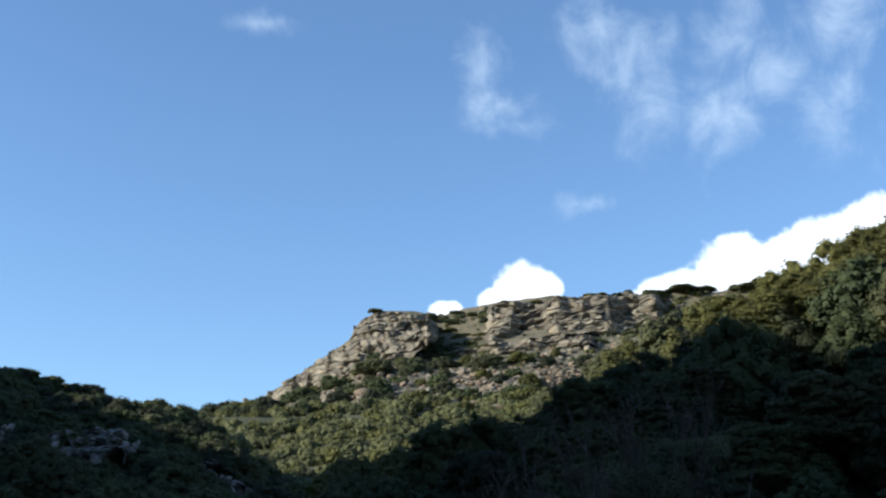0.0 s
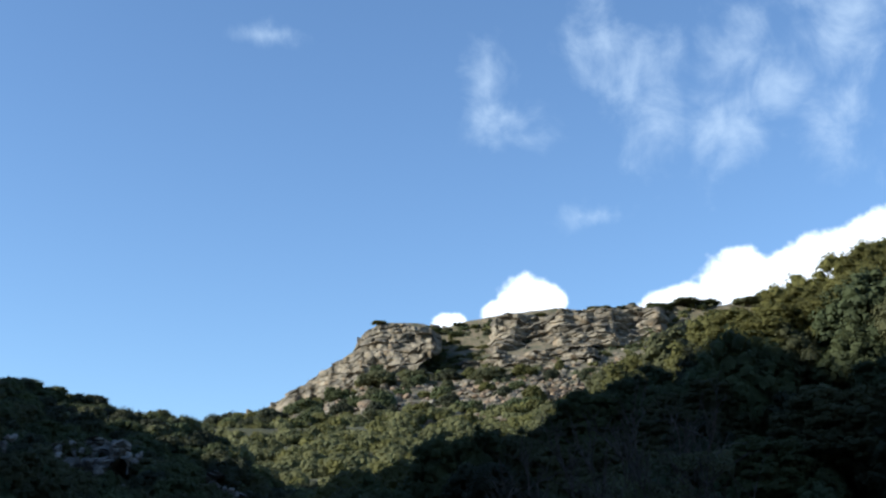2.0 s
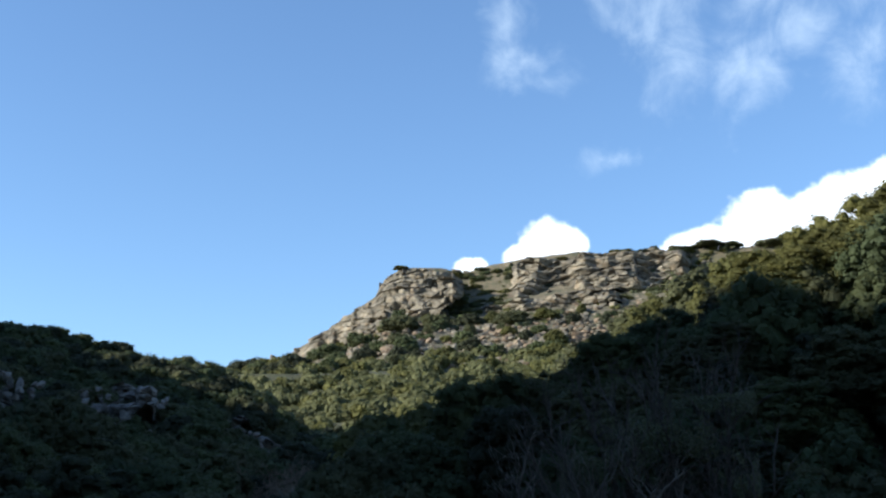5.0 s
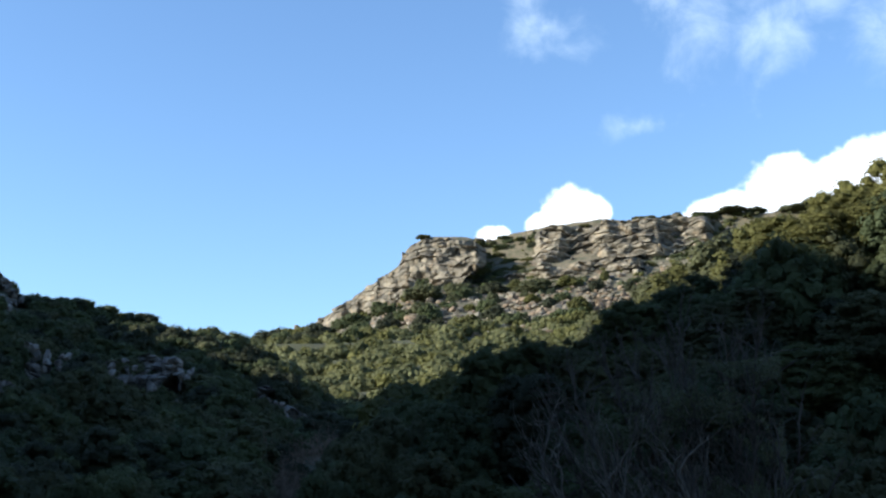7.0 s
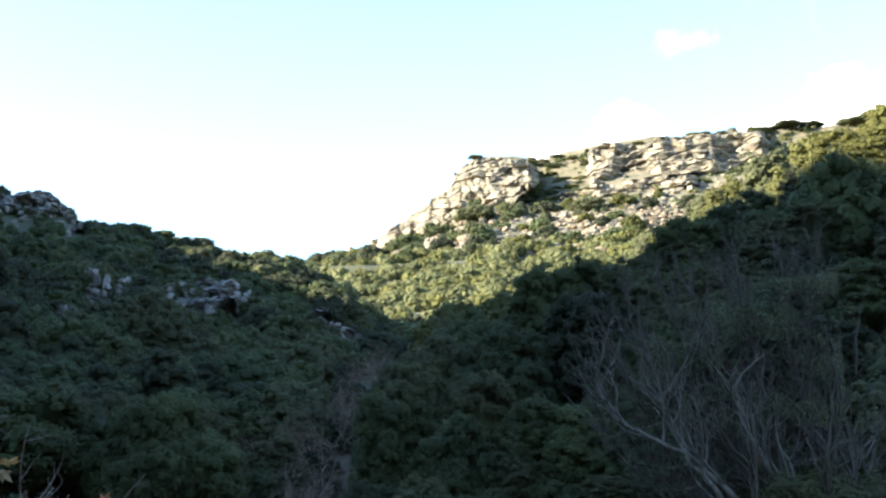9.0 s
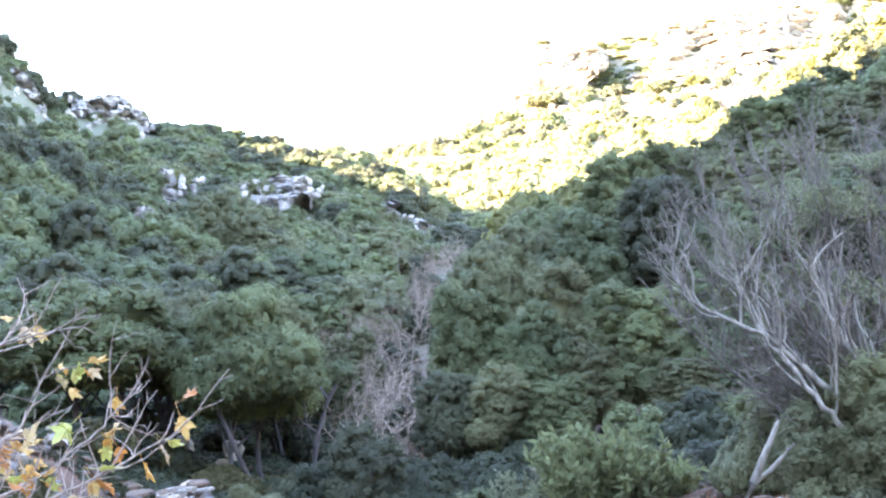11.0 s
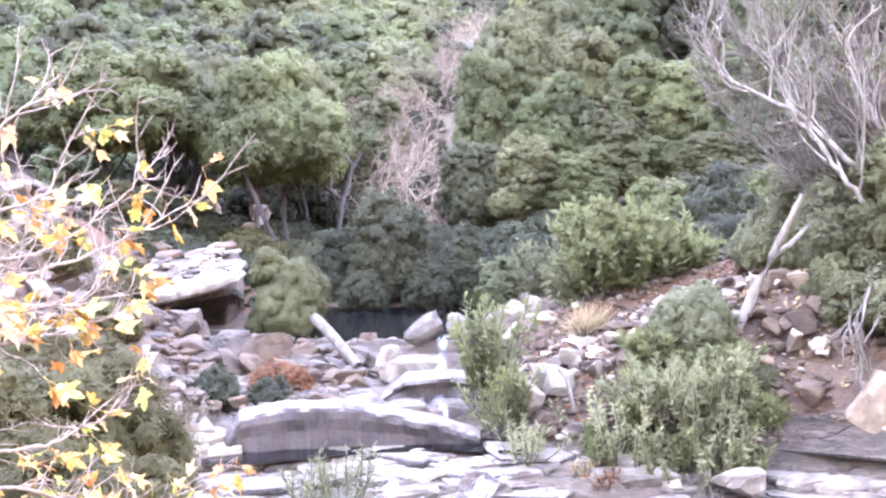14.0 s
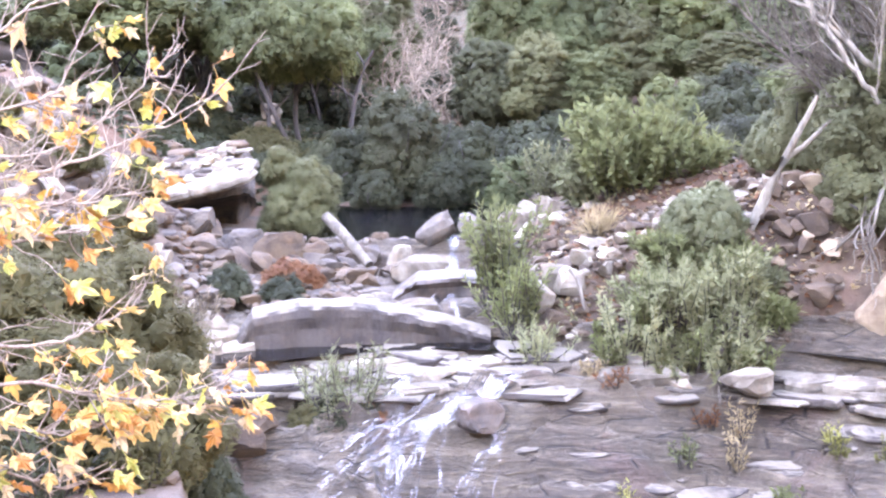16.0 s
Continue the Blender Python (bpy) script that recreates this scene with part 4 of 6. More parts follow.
# ================= trees and shrubs near the stream =================
OAKS = [tree_meshes(200 + i, 3.4, 3.5, 1.25, 4, 12, 0.21, 30000, 0.065, leaf=(OAK_OLIVE, OAK, OAK, OAK_COOL)[i], slim=0.7, core=3) for i in range(4)]
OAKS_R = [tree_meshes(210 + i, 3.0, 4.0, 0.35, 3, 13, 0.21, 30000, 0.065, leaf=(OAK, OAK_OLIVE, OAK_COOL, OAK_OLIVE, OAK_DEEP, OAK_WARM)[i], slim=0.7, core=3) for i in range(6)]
OAK_LABEL = "dark evergreen oak with a dense domed crown"


def tree_at(az, d, el, wide, meshes, base_w, base_h, name="oak_tree", label=OAK_LABEL, group="oaks of the gully", turn=None):
    """A tree whose top stands at el degrees above the eye."""
    p = spot(az, d)
    top = 1.6 + d * math.tan(radians(el))
    s = wide / base_w
    return tree(name, meshes, p, turn if turn is not None else az * 1.7 + d, s, label, group=group, tall=max(0.5, (top - p.z) / (base_h * s)))


for i, (az, d, el, w) in enumerate([(-23.4, 22.4, 4.0, 4.1), (-16.7, 21.6, 3.5, 3.1), (-20.0, 24.0, 3.7, 2.9), (-15.4, 25.5, 1.8, 2.4), (-29.6, 26, 1.8, 3.0), (-15.8, 29.0, 3.2, 2.8)]):
    tree_at(az, d, el, w, OAKS[(1, 1, 0, 2, 3, 0)[i]], 3.4, 3.5)
for i, (az, d, el, w) in enumerate([(-6.5, 24, 3.8, 2.2), (-5.2, 27.5, 4.8, 2.6), (-3.9, 23.4, 2.4, 2.2), (-2.5, 26.5, 4.4, 2.7), (1.3, 23.4, 3.4, 2.9), (-3.5, 30.5, 6.0, 3.0), (-0.8, 28.5, 6.6, 3.0), (2.3, 29, 8.0, 3.3), (1.0, 33, 9.6, 3.4),
                                    (3.4, 34, 9.5, 3.2), (4.8, 27.5, 6.4, 3.1), (6.4, 31.5, 9.0, 3.4), (6.9, 37, 11.3, 3.8), (9.0, 31, 8.6, 3.6), (9.6, 38, 12.0, 4.0), (12.2, 33, 10.6, 3.8), (12.0, 26.5, 6.4, 3.4), (-5.6, 32.5, 5.4, 2.6),
                                    (-6.9, 28.5, 3.9, 2.0), (-6.4, 36, 5.0, 2.6), (8.6, 25, 3.8, 3.0), (-1.3, 23.0, 0.8, 2.0), (4.8, 23.4, 2.2, 2.5), (15.5, 36, 13, 4.2), (-2.4, 34.5, 6.9, 3.0), (13.6, 39, 13.2, 4.0), (18.5, 37, 15.5, 4.0), (21.5, 38, 17.2, 4.2), (15.0, 29, 9.0, 3.6), (18.5, 30, 11.0, 3.8), (22.5, 31, 13.0, 4.0), (24.5, 37, 18, 4.4), (17.0, 40, 15.6, 3.8), (19.8, 41, 17.0, 3.8), (-7.6, 22.0, -0.6, 1.5), (-5.4, 21.8, -0.2, 1.7), (-2.9, 21.6, -1.0, 1.6), (3.6, 21.8, -0.4, 1.8), (6.2, 22.2, 1.0, 2.2), (-11.9, 30.5, 1.6, 1.8), (-12.8, 26.8, 0.2, 1.5)]):
    # far oaks on the right take the sun-warmed leaf colour
    tree_at(az, d, el, w, OAKS_R[5 if az > 14 and d > 35.5 else i % 4 if i % 9 != 7 else 4], 3.0, 4.0)

# pale crags of the left spur: azimuths, distance, foot and crest above the eye in degrees along them
CRAG_PLACES = [((-29.5, -28.0, -26.4, -25.4), 102, (9.6, 9.6, 9.4, 9.8), (14.6, 14.4, 13.0, 11.4)), ((-24.4, -23.4, -22.2, -21.0), 106, (10.6, 10.4, 10.3, 10.4), (12.0, 12.2, 12.4, 11.2)),
               ((-20.8, -20.2, -19.2, -18.5), 84, (8.0, 7.9, 7.9, 8.0), (8.7, 9.0, 8.9, 8.4)), ((-17.4, -16.4, -15.2, -13.7), 82, (7.4, 7.2, 7.2, 7.6), (8.0, 8.5, 8.7, 8.1)),
               ((-10.9, -9.8, -8.4, -6.9), 86, (6.2, 5.4, 4.9, 4.6), (7.1, 7.0, 6.3, 5.2)), ((-22.2, -21.6, -21.0, -20.4), 72, (5.2, 5.1, 5.2, 5.4), (6.4, 7.2, 7.1, 6.4))]


def beside_crag(az, d, wide, deep):
    return any(a[0] - wide < az < a[-1] + wide and q - deep < d < q + 4 for a, q, *_ in CRAG_PLACES)


rng = np.random.RandomState(8)
MID = [tree_meshes(230 + i, 3.4, 3.4, 0.1, 1, 11, 0.38, 3400, 0.15, leaf=(OAK, OAK_OLIVE, OAK_COOL, OAK_OLIVE, OAK, OAK_DEEP)[i], ball_sub=1) for i in range(6)]
FAR_OAKS = [tree_meshes(240 + i, 3.6, 3.0, 0.1, 1, 9, 0.56, 1100, 0.28, leaf=(OAK, OAK_DEEP, OAK_OLIVE, OAK_DEEP, OAK_COOL)[i % 5], ball_sub=1) for i in range(6)]
# Crest oaks: most of their leaf colour carries the sunlight on them
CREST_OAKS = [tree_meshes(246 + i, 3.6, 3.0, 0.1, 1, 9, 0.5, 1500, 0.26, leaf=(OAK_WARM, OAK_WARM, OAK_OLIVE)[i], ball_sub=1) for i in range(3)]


def spaced(n, place, tries=7):
    """Places in polar terms, each the one of several that lies farthest from the rest, so that the crowns stand side by side."""
    taken, out = np.zeros((0, 2)), []
    for _ in range(n):
        options = [place() for _ in range(tries)]
        xy = np.array([(q[1] * math.sin(radians(q[0])), q[1] * math.cos(radians(q[0]))) for q in options])
        k = 0 if not len(taken) else int(np.linalg.norm(xy[:, None] - taken[None], axis=2).min(1).argmax())
        taken = np.vstack([taken, xy[k]])
        out.append(options[k])
    return out


def grove(n, place, meshes, base, wide, tall, group):
    """Oaks that close over a hillside."""
    for az, d in spaced(n, place):
        w = rng.uniform(*wide)
        if not beside_crag(az, d, 20 / d, 8.0 + 1.4 * w):
            tree("oak_tree", meshes[rng.randint(len(meshes))], spot(az, d, -0.15), rng.uniform(0, 6.28), w / base, OAK_LABEL, group=group, tall=rng.uniform(*tall))


def canopy(name, n, place, meshes, base, wide, tall, label):
    """Far oaks past counting, joined into one canopy per leaf colour."""
    places = spaced(n, place)
    for i, (_, leafy) in enumerate(meshes):
        v, f = np.zeros(3 * len(leafy.vertices)), np.zeros(len(leafy.loops), int)
        leafy.vertices.foreach_get("co", v)
        leafy.loops.foreach_get("vertex_index", f)
        b = Build()
        for az, d in places[i::len(meshes)]:
            w = rng.uniform(*wide)
            if beside_crag(az, d, 20 / d, 8.0 + 1.4 * w):
                continue
            a, k = rng.uniform(0, 6.28), w / base
            turn = np.array([[math.cos(a), math.sin(a), 0], [-math.sin(a), math.cos(a), 0], [0, 0, rng.uniform(*tall)]])
            b.add(v.reshape(-1, 3) @ turn * k + np.array(spot(az, d, -0.15)), f.reshape(-1, 3))
        tagged(new(name, b.mesh(name, leafy.materials[0], smooth=False)), label, "trees", kind="stuff")


grove(66, lambda: (rng.uniform(-5, 25), 38 + 18 * rng.uniform()), MID, 3.4, (2.8, 4.2), (0.8, 1.15), "oaks of the steep flank")
grove(30, lambda: (rng.uniform(8, 25), rng.uniform(29, 42)), MID, 3.4, (2.2, 3.2), (0.8, 1.1), "oaks of the steep flank")
canopy("flank_oaks", 96, lambda: (rng.uniform(-4, 25), rng.uniform(54, 81)), CREST_OAKS, 3.6, (3.2, 4.8), (0.8, 1.15), "dense oaks along the crest of the flank, toned as sunlit")
grove(78, lambda: (rng.uniform(-21.2, -10.8), 40 + 24 * rng.uniform() ** 0.8), MID, 3.4, (2.2, 3.4), (0.7, 1.0), "oaks of the middle spur")
grove(30, lambda: (rng.uniform(-31, -22.6), rng.uniform(44, 62)), [MID[5], MID[0], MID[2]], 3.4, (2.8, 4.0), (0.8, 1.15), "oaks of the hill by the spur")
grove(38, lambda: (rng.uniform(-32, -19), rng.uniform(28.5, 38)), [MID[5], MID[2], MID[5]], 3.4, (2.0, 3.0), (0.75, 1.05), "oaks of the near hill")
canopy("spur_oaks", 520, lambda: (rng.uniform(-32, -5.0), 66 + 52 * rng.uniform() ** 0.8), FAR_OAKS, 3.6, (2.0, 3.6), (0.6, 0.95), "dark rounded oaks covering the far spur")
BUSHES = [shrub_mesh(260 + i, 2.0, 1.4, 5, 0.3, 900, 0.17, (OAK, OAK_COOL, OAK_OLIVE, OAK_GREY, OAK)[i], 0.6) for i in range(5)]
for a, q, foot, crest in CRAG_PLACES:
    for _ in range(int(14 + 12 * (a[-1] - a[0]))):
        az, d = rng.uniform(a[0] - 0.6, a[-1] + 0.6), rng.uniform(q - 13, q + 7)
        w = rng.uniform(0.9, 1.9)
        if a[0] < az < a[-1] and q - 2 < d < q + 4.5 and rng.uniform() < 0.6:
            continue
        ob = new("oak_shrub", BUSHES[rng.randint(5)])
        ob.matrix_world = Matrix.LocRotScale(spot(az, d, -0.1), Euler((0, 0, rng.uniform(0, 6.28))), (w / 2, w / 2, w / 2 * rng.uniform(0.8, 1.15)))
        tagged(ob, "low bushy evergreen oak beside a pale crag", "shrub", "bushy oaks of the spur")
# Sunlit patches on the spur, imitated by bright yellow-green bushes
for az, d, w, h in [(-10.9, 63, 2.0, 1.3), (-12.2, 82, 2.4, 1.5), (-11.4, 62, 1.4, 1.0)]:
    ob = new("spurge_bush", shrub_mesh(int(280 + d), 2.0, 1.4, 5, 0.3, 1500, 0.17, SUN_YELLOW, 0.6))
    ob.matrix_world = Matrix.LocRotScale(spot(az, d, 0.2), Euler((0, 0, az)), (w / 2, w / 2, h / 1.4))
    tagged(ob, "bush among the oaks, coloured yellowish green to imitate a sunlit patch", "shrub", "spurge of the spur")

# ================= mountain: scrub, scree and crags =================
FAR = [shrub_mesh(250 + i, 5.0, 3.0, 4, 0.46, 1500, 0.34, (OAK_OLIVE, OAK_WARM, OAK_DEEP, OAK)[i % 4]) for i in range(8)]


def far_shrub(az, d, wide, tall, name="wild_shrub", group="shrubs of the mountain", label="rounded evergreen shrub on the sunlit mountainside", sink=0.3):
    ob = new(name, FAR[rng.randint(8)])
    ob.matrix_world = Matrix.LocRotScale(spot(az, d, -sink), Euler((0, 0, rng.uniform(0, 6.28))), (wide / 5, wide / 5, tall / 3))
    return tagged(ob, label, "shrub", group)


for az, d, w, h in [(10.4, 279, 7, 1.3), (11.8, 280, 9, 1.4), (12.9, 281, 6, 1.2), (14.6, 279, 8, 1.6), (15.6, 280, 9, 1.6), (-0.2, 279, 5, 1.0), (1.2, 280, 5, 0.9), (5, 279, 4, 1.0), (8, 280, 5, 1.0), (-9.6, 232, 10, 4.5), (-8.6, 226, 8, 4.0), (-7.4, 243, 5, 2.5),
                    (-4.4, 236, 7, 3.0), (-6.0, 230, 8, 3.4), (-2.6, 232, 9, 3.4), (-1.0, 236, 7, 3.2), (0.6, 240, 8, 3.0), (2.6, 236, 9, 3.2), (4.2, 238, 7, 2.8), (-7.6, 222, 9, 4)]:
    far_shrub(az, d, w, h)


def scrub(name, n, place, label, n_leaf, size, mats):
    """Low shrubs past counting, joined into one sheet of growth per leaf colour."""
    for k, mat in enumerate(mats):
        b = Build()
        for _ in range(n // len(mats)):
            az, d, w, h = place()
            p = np.array(spot(az, d, -0.2))
            one = crown(rng, w, h, -0.1, 6, min(0.8, 0.24 * w), n_leaf, size * 1.2, core=1)
            for v, f in zip(one.v, one.f):
                b.add(v + p, f - f.min())
        tagged(new(name, b.mesh(name, mat, smooth=False)), label, "scrub", kind="stuff")


def in_valley():
    d = 100 + 106 * rng.uniform() ** 0.75
    return rng.uniform(-13.5, 9), d, rng.uniform(2.6, 5.5), rng.uniform(1.2, 2.4)


def on_mountain():
    while True:
        az, t = rng.uniform(-10, 19), rng.uniform(0.5, 0.99)
        if (-7 < az < 0.2 and t > 0.62) or (2.6 < az < 10 and 0.72 < t < 0.93):
            continue
        return az, 185 + 95 * t, rng.uniform(1.6, 4.2), rng.uniform(0.6, 1.3)


def on_rim():
    if rng.uniform() < 0.4:
        return rng.uniform(-0.8, 2.8), 185 + 95 * rng.uniform(0.6, 1.0), rng.uniform(1.2, 3.0), rng.uniform(0.6, 1.2)
    return rng.uniform(7.5, 17), 185 + 95 * rng.uniform(0.74, 1.0), rng.uniform(1.0, 3.2), rng.uniform(0.4, 0.8)


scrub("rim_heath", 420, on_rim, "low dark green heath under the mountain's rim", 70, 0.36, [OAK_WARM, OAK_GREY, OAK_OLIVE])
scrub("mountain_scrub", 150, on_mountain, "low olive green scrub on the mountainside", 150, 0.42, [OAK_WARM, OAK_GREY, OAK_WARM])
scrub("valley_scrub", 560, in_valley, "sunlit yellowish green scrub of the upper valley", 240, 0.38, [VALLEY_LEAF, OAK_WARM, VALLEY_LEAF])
for i in range(50):
    far_shrub(rng.uniform(-0.4, 2.6), 185 + 95 * rng.uniform(0.66, 1.0), rng.uniform(2.5, 5.5), rng.uniform(0.9, 1.8))
for az, d in spaced(16, lambda: (rng.uniform(-9.4, 5), 185 + 95 * rng.uniform(0.1, 0.36))):   # big rounded clumps at the mountain's foot
    far_shrub(az, d, rng.uniform(4.0, 6.5), rng.uniform(2.4, 3.4))
for i in range(22):
    far_shrub(rng.uniform(8.0, 16), 185 + 95 * rng.uniform(0.8, 1.0), rng.uniform(3.0, 7.0), rng.uniform(0.8, 1.5))
for az, d in spaced(104, lambda: (rng.uniform(-10.5, 12), 192 + 89 * rng.uniform() ** 1.1), 5):
    t = (d - 192) / 89
    if rng.uniform() < 0.4 and 0.6 < t < 0.97:
        continue
    far_shrub(az, d, rng.uniform(2.4, 4.6), rng.uniform(1.6, 2.8) * (1 if t < 0.65 else 0.5))
CRAGS = [rock_mesh(400 + i, (1.5, 1.0, 0.7), CLIFF, 2, 12, 0.1, 0.06) for i in range(14)]
for i in range(300):
    az = rng.uniform(-9.2, 11)
    t = rng.uniform(0.04, 0.98) if i % 6 else rng.uniform(0.97, 1.0)
    w = rng.uniform(0.5, 1.7) * (0.9 if t < 0.6 else 1.3)
    ob = new("crag_rock", CRAGS[i % 14])
    ob.matrix_world = Matrix.LocRotScale(spot(az, 185 + 95 * t, -0.2), Euler((rng.uniform(-0.2, 0.2), rng.uniform(-0.2, 0.2), rng.uniform(0, 6.28))), (w, w * rng.uniform(0.7, 1.2), w * rng.uniform(0.7, 1.4)))
    tagged(ob, "tan angular rock in the scree of the mountain", "rock", "scree rocks")


gravel("scree", 3000, lambda: (rng.uniform(-9, 10), 185 + 95 * rng.uniform(0.1, 0.72)), (0.35, 1.3), [CLIFF, CLIFF, TAN_ROCK], "tan scree stones strewn over the mountainside")
gravel("rim_stones", 420, lambda: (rng.uniform(-0.5, 17), 185 + 95 * rng.uniform(0.72, 1.0)), (0.3, 0.9), [CLIFF, CLIFF], "pale stones scattered below the mountain's rim")


def cliff(name, az0, az1, d_foot, d_top, foot_z, crest_z, seed, label, unit_h=1.25, push=0.9, bulge=2.6, mat=CLIFF, gap=None, cap=14.0, course=0.0, aspect=1.35):
    """A bedded cliff: courses of broken blocks that step back as they rise."""
    r = np.random.RandomState(seed)
    mean = (d_foot + d_top) / 2
    azs = np.arange(az0, az1, np.degrees(unit_h / 6 / mean))
    rows = 130
    A, U = np.meshgrid(azs, np.linspace(0, 1, rows))
    x = np.radians(A) * mean
    foot, crest = foot_z(A), crest_z(A)
    flat0 = x * 0
    crest = crest + unit_h * 0.95 * fuzz(np.stack([x, flat0, flat0], -1).reshape(-1, 3) / unit_h, 0.28, seed, 3).reshape(A.shape)
    Z = foot + (crest - foot) * U
    q3 = np.stack([x, flat0, Z], -1).reshape(-1, 3) / unit_h
    wave = unit_h * (1.2 * fuzz(q3 * [1, 1, 0.3], 0.10, seed + 1, 2) + 0.3 * fuzz(q3, 0.5, seed + 4, 2)).reshape(A.shape)
    fr = (Z + wave) / (1.7 * unit_h) % 1.0
    out, joint = np.zeros(A.size), np.zeros(A.size)
    # broken blocks of two sizes: each has its own setback and its own tilt
    for size, amp in ((2.9, 1.0), (1.05, 0.5)):
        px, pz = x.ravel() / (unit_h * size * aspect), (Z + 0.5 * wave).ravel() / (unit_h * size)
        gx, gz = np.floor(px).astype(int), np.floor(pz).astype(int)
        first = np.full(A.size, 9.0)
        second, pick, dx, dz = first.copy(), np.zeros(A.size, int), np.zeros(A.size), np.zeros(A.size)
        table = r.uniform(0, 1, (4096, 5))
        for ox in (-1, 0, 1):
            for oz in (-1, 0, 1):
                key = ((gx + ox) * 73 + (gz + oz) * 911) % 4096
                ax, az_ = px - (gx + ox + table[key, 0]), pz - (gz + oz + table[key, 1])
                dist = np.maximum(np.abs(ax), np.abs(az_)) * 0.6 + 0.4 * np.hypot(ax, az_)
                closer = dist < first
                second = np.where(closer, first, np.minimum(second, dist))
                first = np.where(closer, dist, first)
                pick, dx, dz = np.where(closer, key, pick), np.where(closer, ax, dx), np.where(closer, az_, dz)
        tb = table[pick]
        out += amp * push * ((tb[:, 2] - 0.5) * 2.2 + (tb[:, 3] - 0.5) * 2.0 * dx + (tb[:, 4] - 0.35) * 1.6 * dz)
        joint += amp * np.clip(1 - (second - first) / 0.16, 0, 1)
    out, joint = out.reshape(A.shape), joint.reshape(A.shape)
    bed = np.clip(1 - np.minimum(fr, 1 - fr) / 0.10, 0, 1) * np.clip(0.3 + fuzz(q3, 0.3, seed + 6, 2).reshape(A.shape), 0, 1)
    big = (fuzz(q3, 0.2, seed + 2, 3) + 0.25 * fuzz(q3, 1.1, seed + 5, 2)).reshape(A.shape)
    back = U ** 1.1
    if course:   # beds that stand upright and step back
        c = (Z + 0.9 * wave) / course + 0.35 * fuzz(q3 * [1, 1, 0.1], 0.5, seed + 8, 2).reshape(A.shape)
        stair = np.floor(c) + np.clip((c % 1 - 0.66) / 0.34, 0, 1)
        back = back + (stair - c + 0.3) * course / np.maximum(crest - foot, 1.0)
    D = d_foot + (d_top - d_foot) * back - out - bulge * big + 0.45 * unit_h * joint + 0.5 * unit_h * bed
    if gap:
        D += gap * np.clip(fuzz(q3 * [1, 1, 0.25], 0.09, seed + 7, 2).reshape(A.shape) * 3 - 0.1, 0, 1)
    D += cap * np.clip((U - 0.97) / 0.03, 0, 1)
    D += cap * 0.5 * np.clip(1 - np.minimum(A - az0, az1 - A) / (0.07 * (az1 - az0)), 0, 1)
    v = np.stack([D * np.sin(np.radians(A)), D * np.cos(np.radians(A)), Z], -1).reshape(-1, 3)
    n, i, j = len(azs), np.arange(rows - 1)[:, None], np.arange(len(azs) - 1)[None]
    f = np.stack([i * n + j, i * n + j + 1, (i + 1) * n + j + 1, (i + 1) * n + j], -1).reshape(-1, 4)
    tagged(new(name, Build().add(v, f).mesh(name, mat, smooth=False)), label, "cliff", kind="structure")


def rise(d, els, azs):
    return lambda a: 1.6 + d * np.tan(np.radians(np.interp(a, azs, els)))


def rim(d, drop=0.0):
    return lambda a: 1.6 + d * np.tan(np.radians(np.interp(a, TOP_AZ, TOP_EL))) - drop


cliff("cliff_crag", -7.4, 0.3, 244, 268, rise(244, [9.9, 10.3, 11.0, 11.7, 12.6, 13.2], [-7.5, -6.3, -3.7, -1.3, -0.2, 0.3]), rim(268, 0.0), 71, "tan bedded limestone crag at the mountain's shoulder", 1.0, 0.75, 2.2, course=2.3, aspect=3.0)
cliff("cliff_rim", 2.2, 11.2, 262, 275, rise(262, [12.3, 12.7, 12.8, 13.0, 13.6], [1.2, 2.6, 5.5, 8.9, 11.2]), rim(275, -0.4), 72, "tan broken cliff along the mountain's rim", 1.0, 0.95, 2.6, gap=3.5, course=2.0, aspect=2.4)
cliff("cliff_step", 0.2, 8.0, 248, 253, rise(248, [11.8, 12.0, 12.4, 12.6], [-0.5, 2.5, 5.5, 9.7]), rim(253, 8.0), 73, "low bedded rock step under the rim", 0.8, 0.8, 2.4, gap=6, course=1.5, aspect=3.0)
for i, (a, d0, foot, crest) in enumerate(CRAG_PLACES):
    cliff("outcrop_%d" % (i + 1), a[0], a[-1], d0, d0 + 4.0, rise(d0, [v - 0.5 for v in foot], a), rise(d0 + 4.0, crest, a), 80 + i, "pale fractured outcrop among the oaks of the spur", 0.5, 1.0, 1.8, SLOPE_ROCK, gap=4.5, cap=1.2, course=1.3)
grove(12, lambda: (rng.uniform(13.5, 25), rng.uniform(21, 29)), MID, 3.4, (1.8, 2.6), (0.8, 1.1), "oaks of the steep flank")
rng = np.random.RandomState(83)
SPALLS = [rock_mesh(420 + i, (1.0, 0.8, 0.9), SLOPE_ROCK, 2, 12, 0.1, 0.03) for i in range(8)]
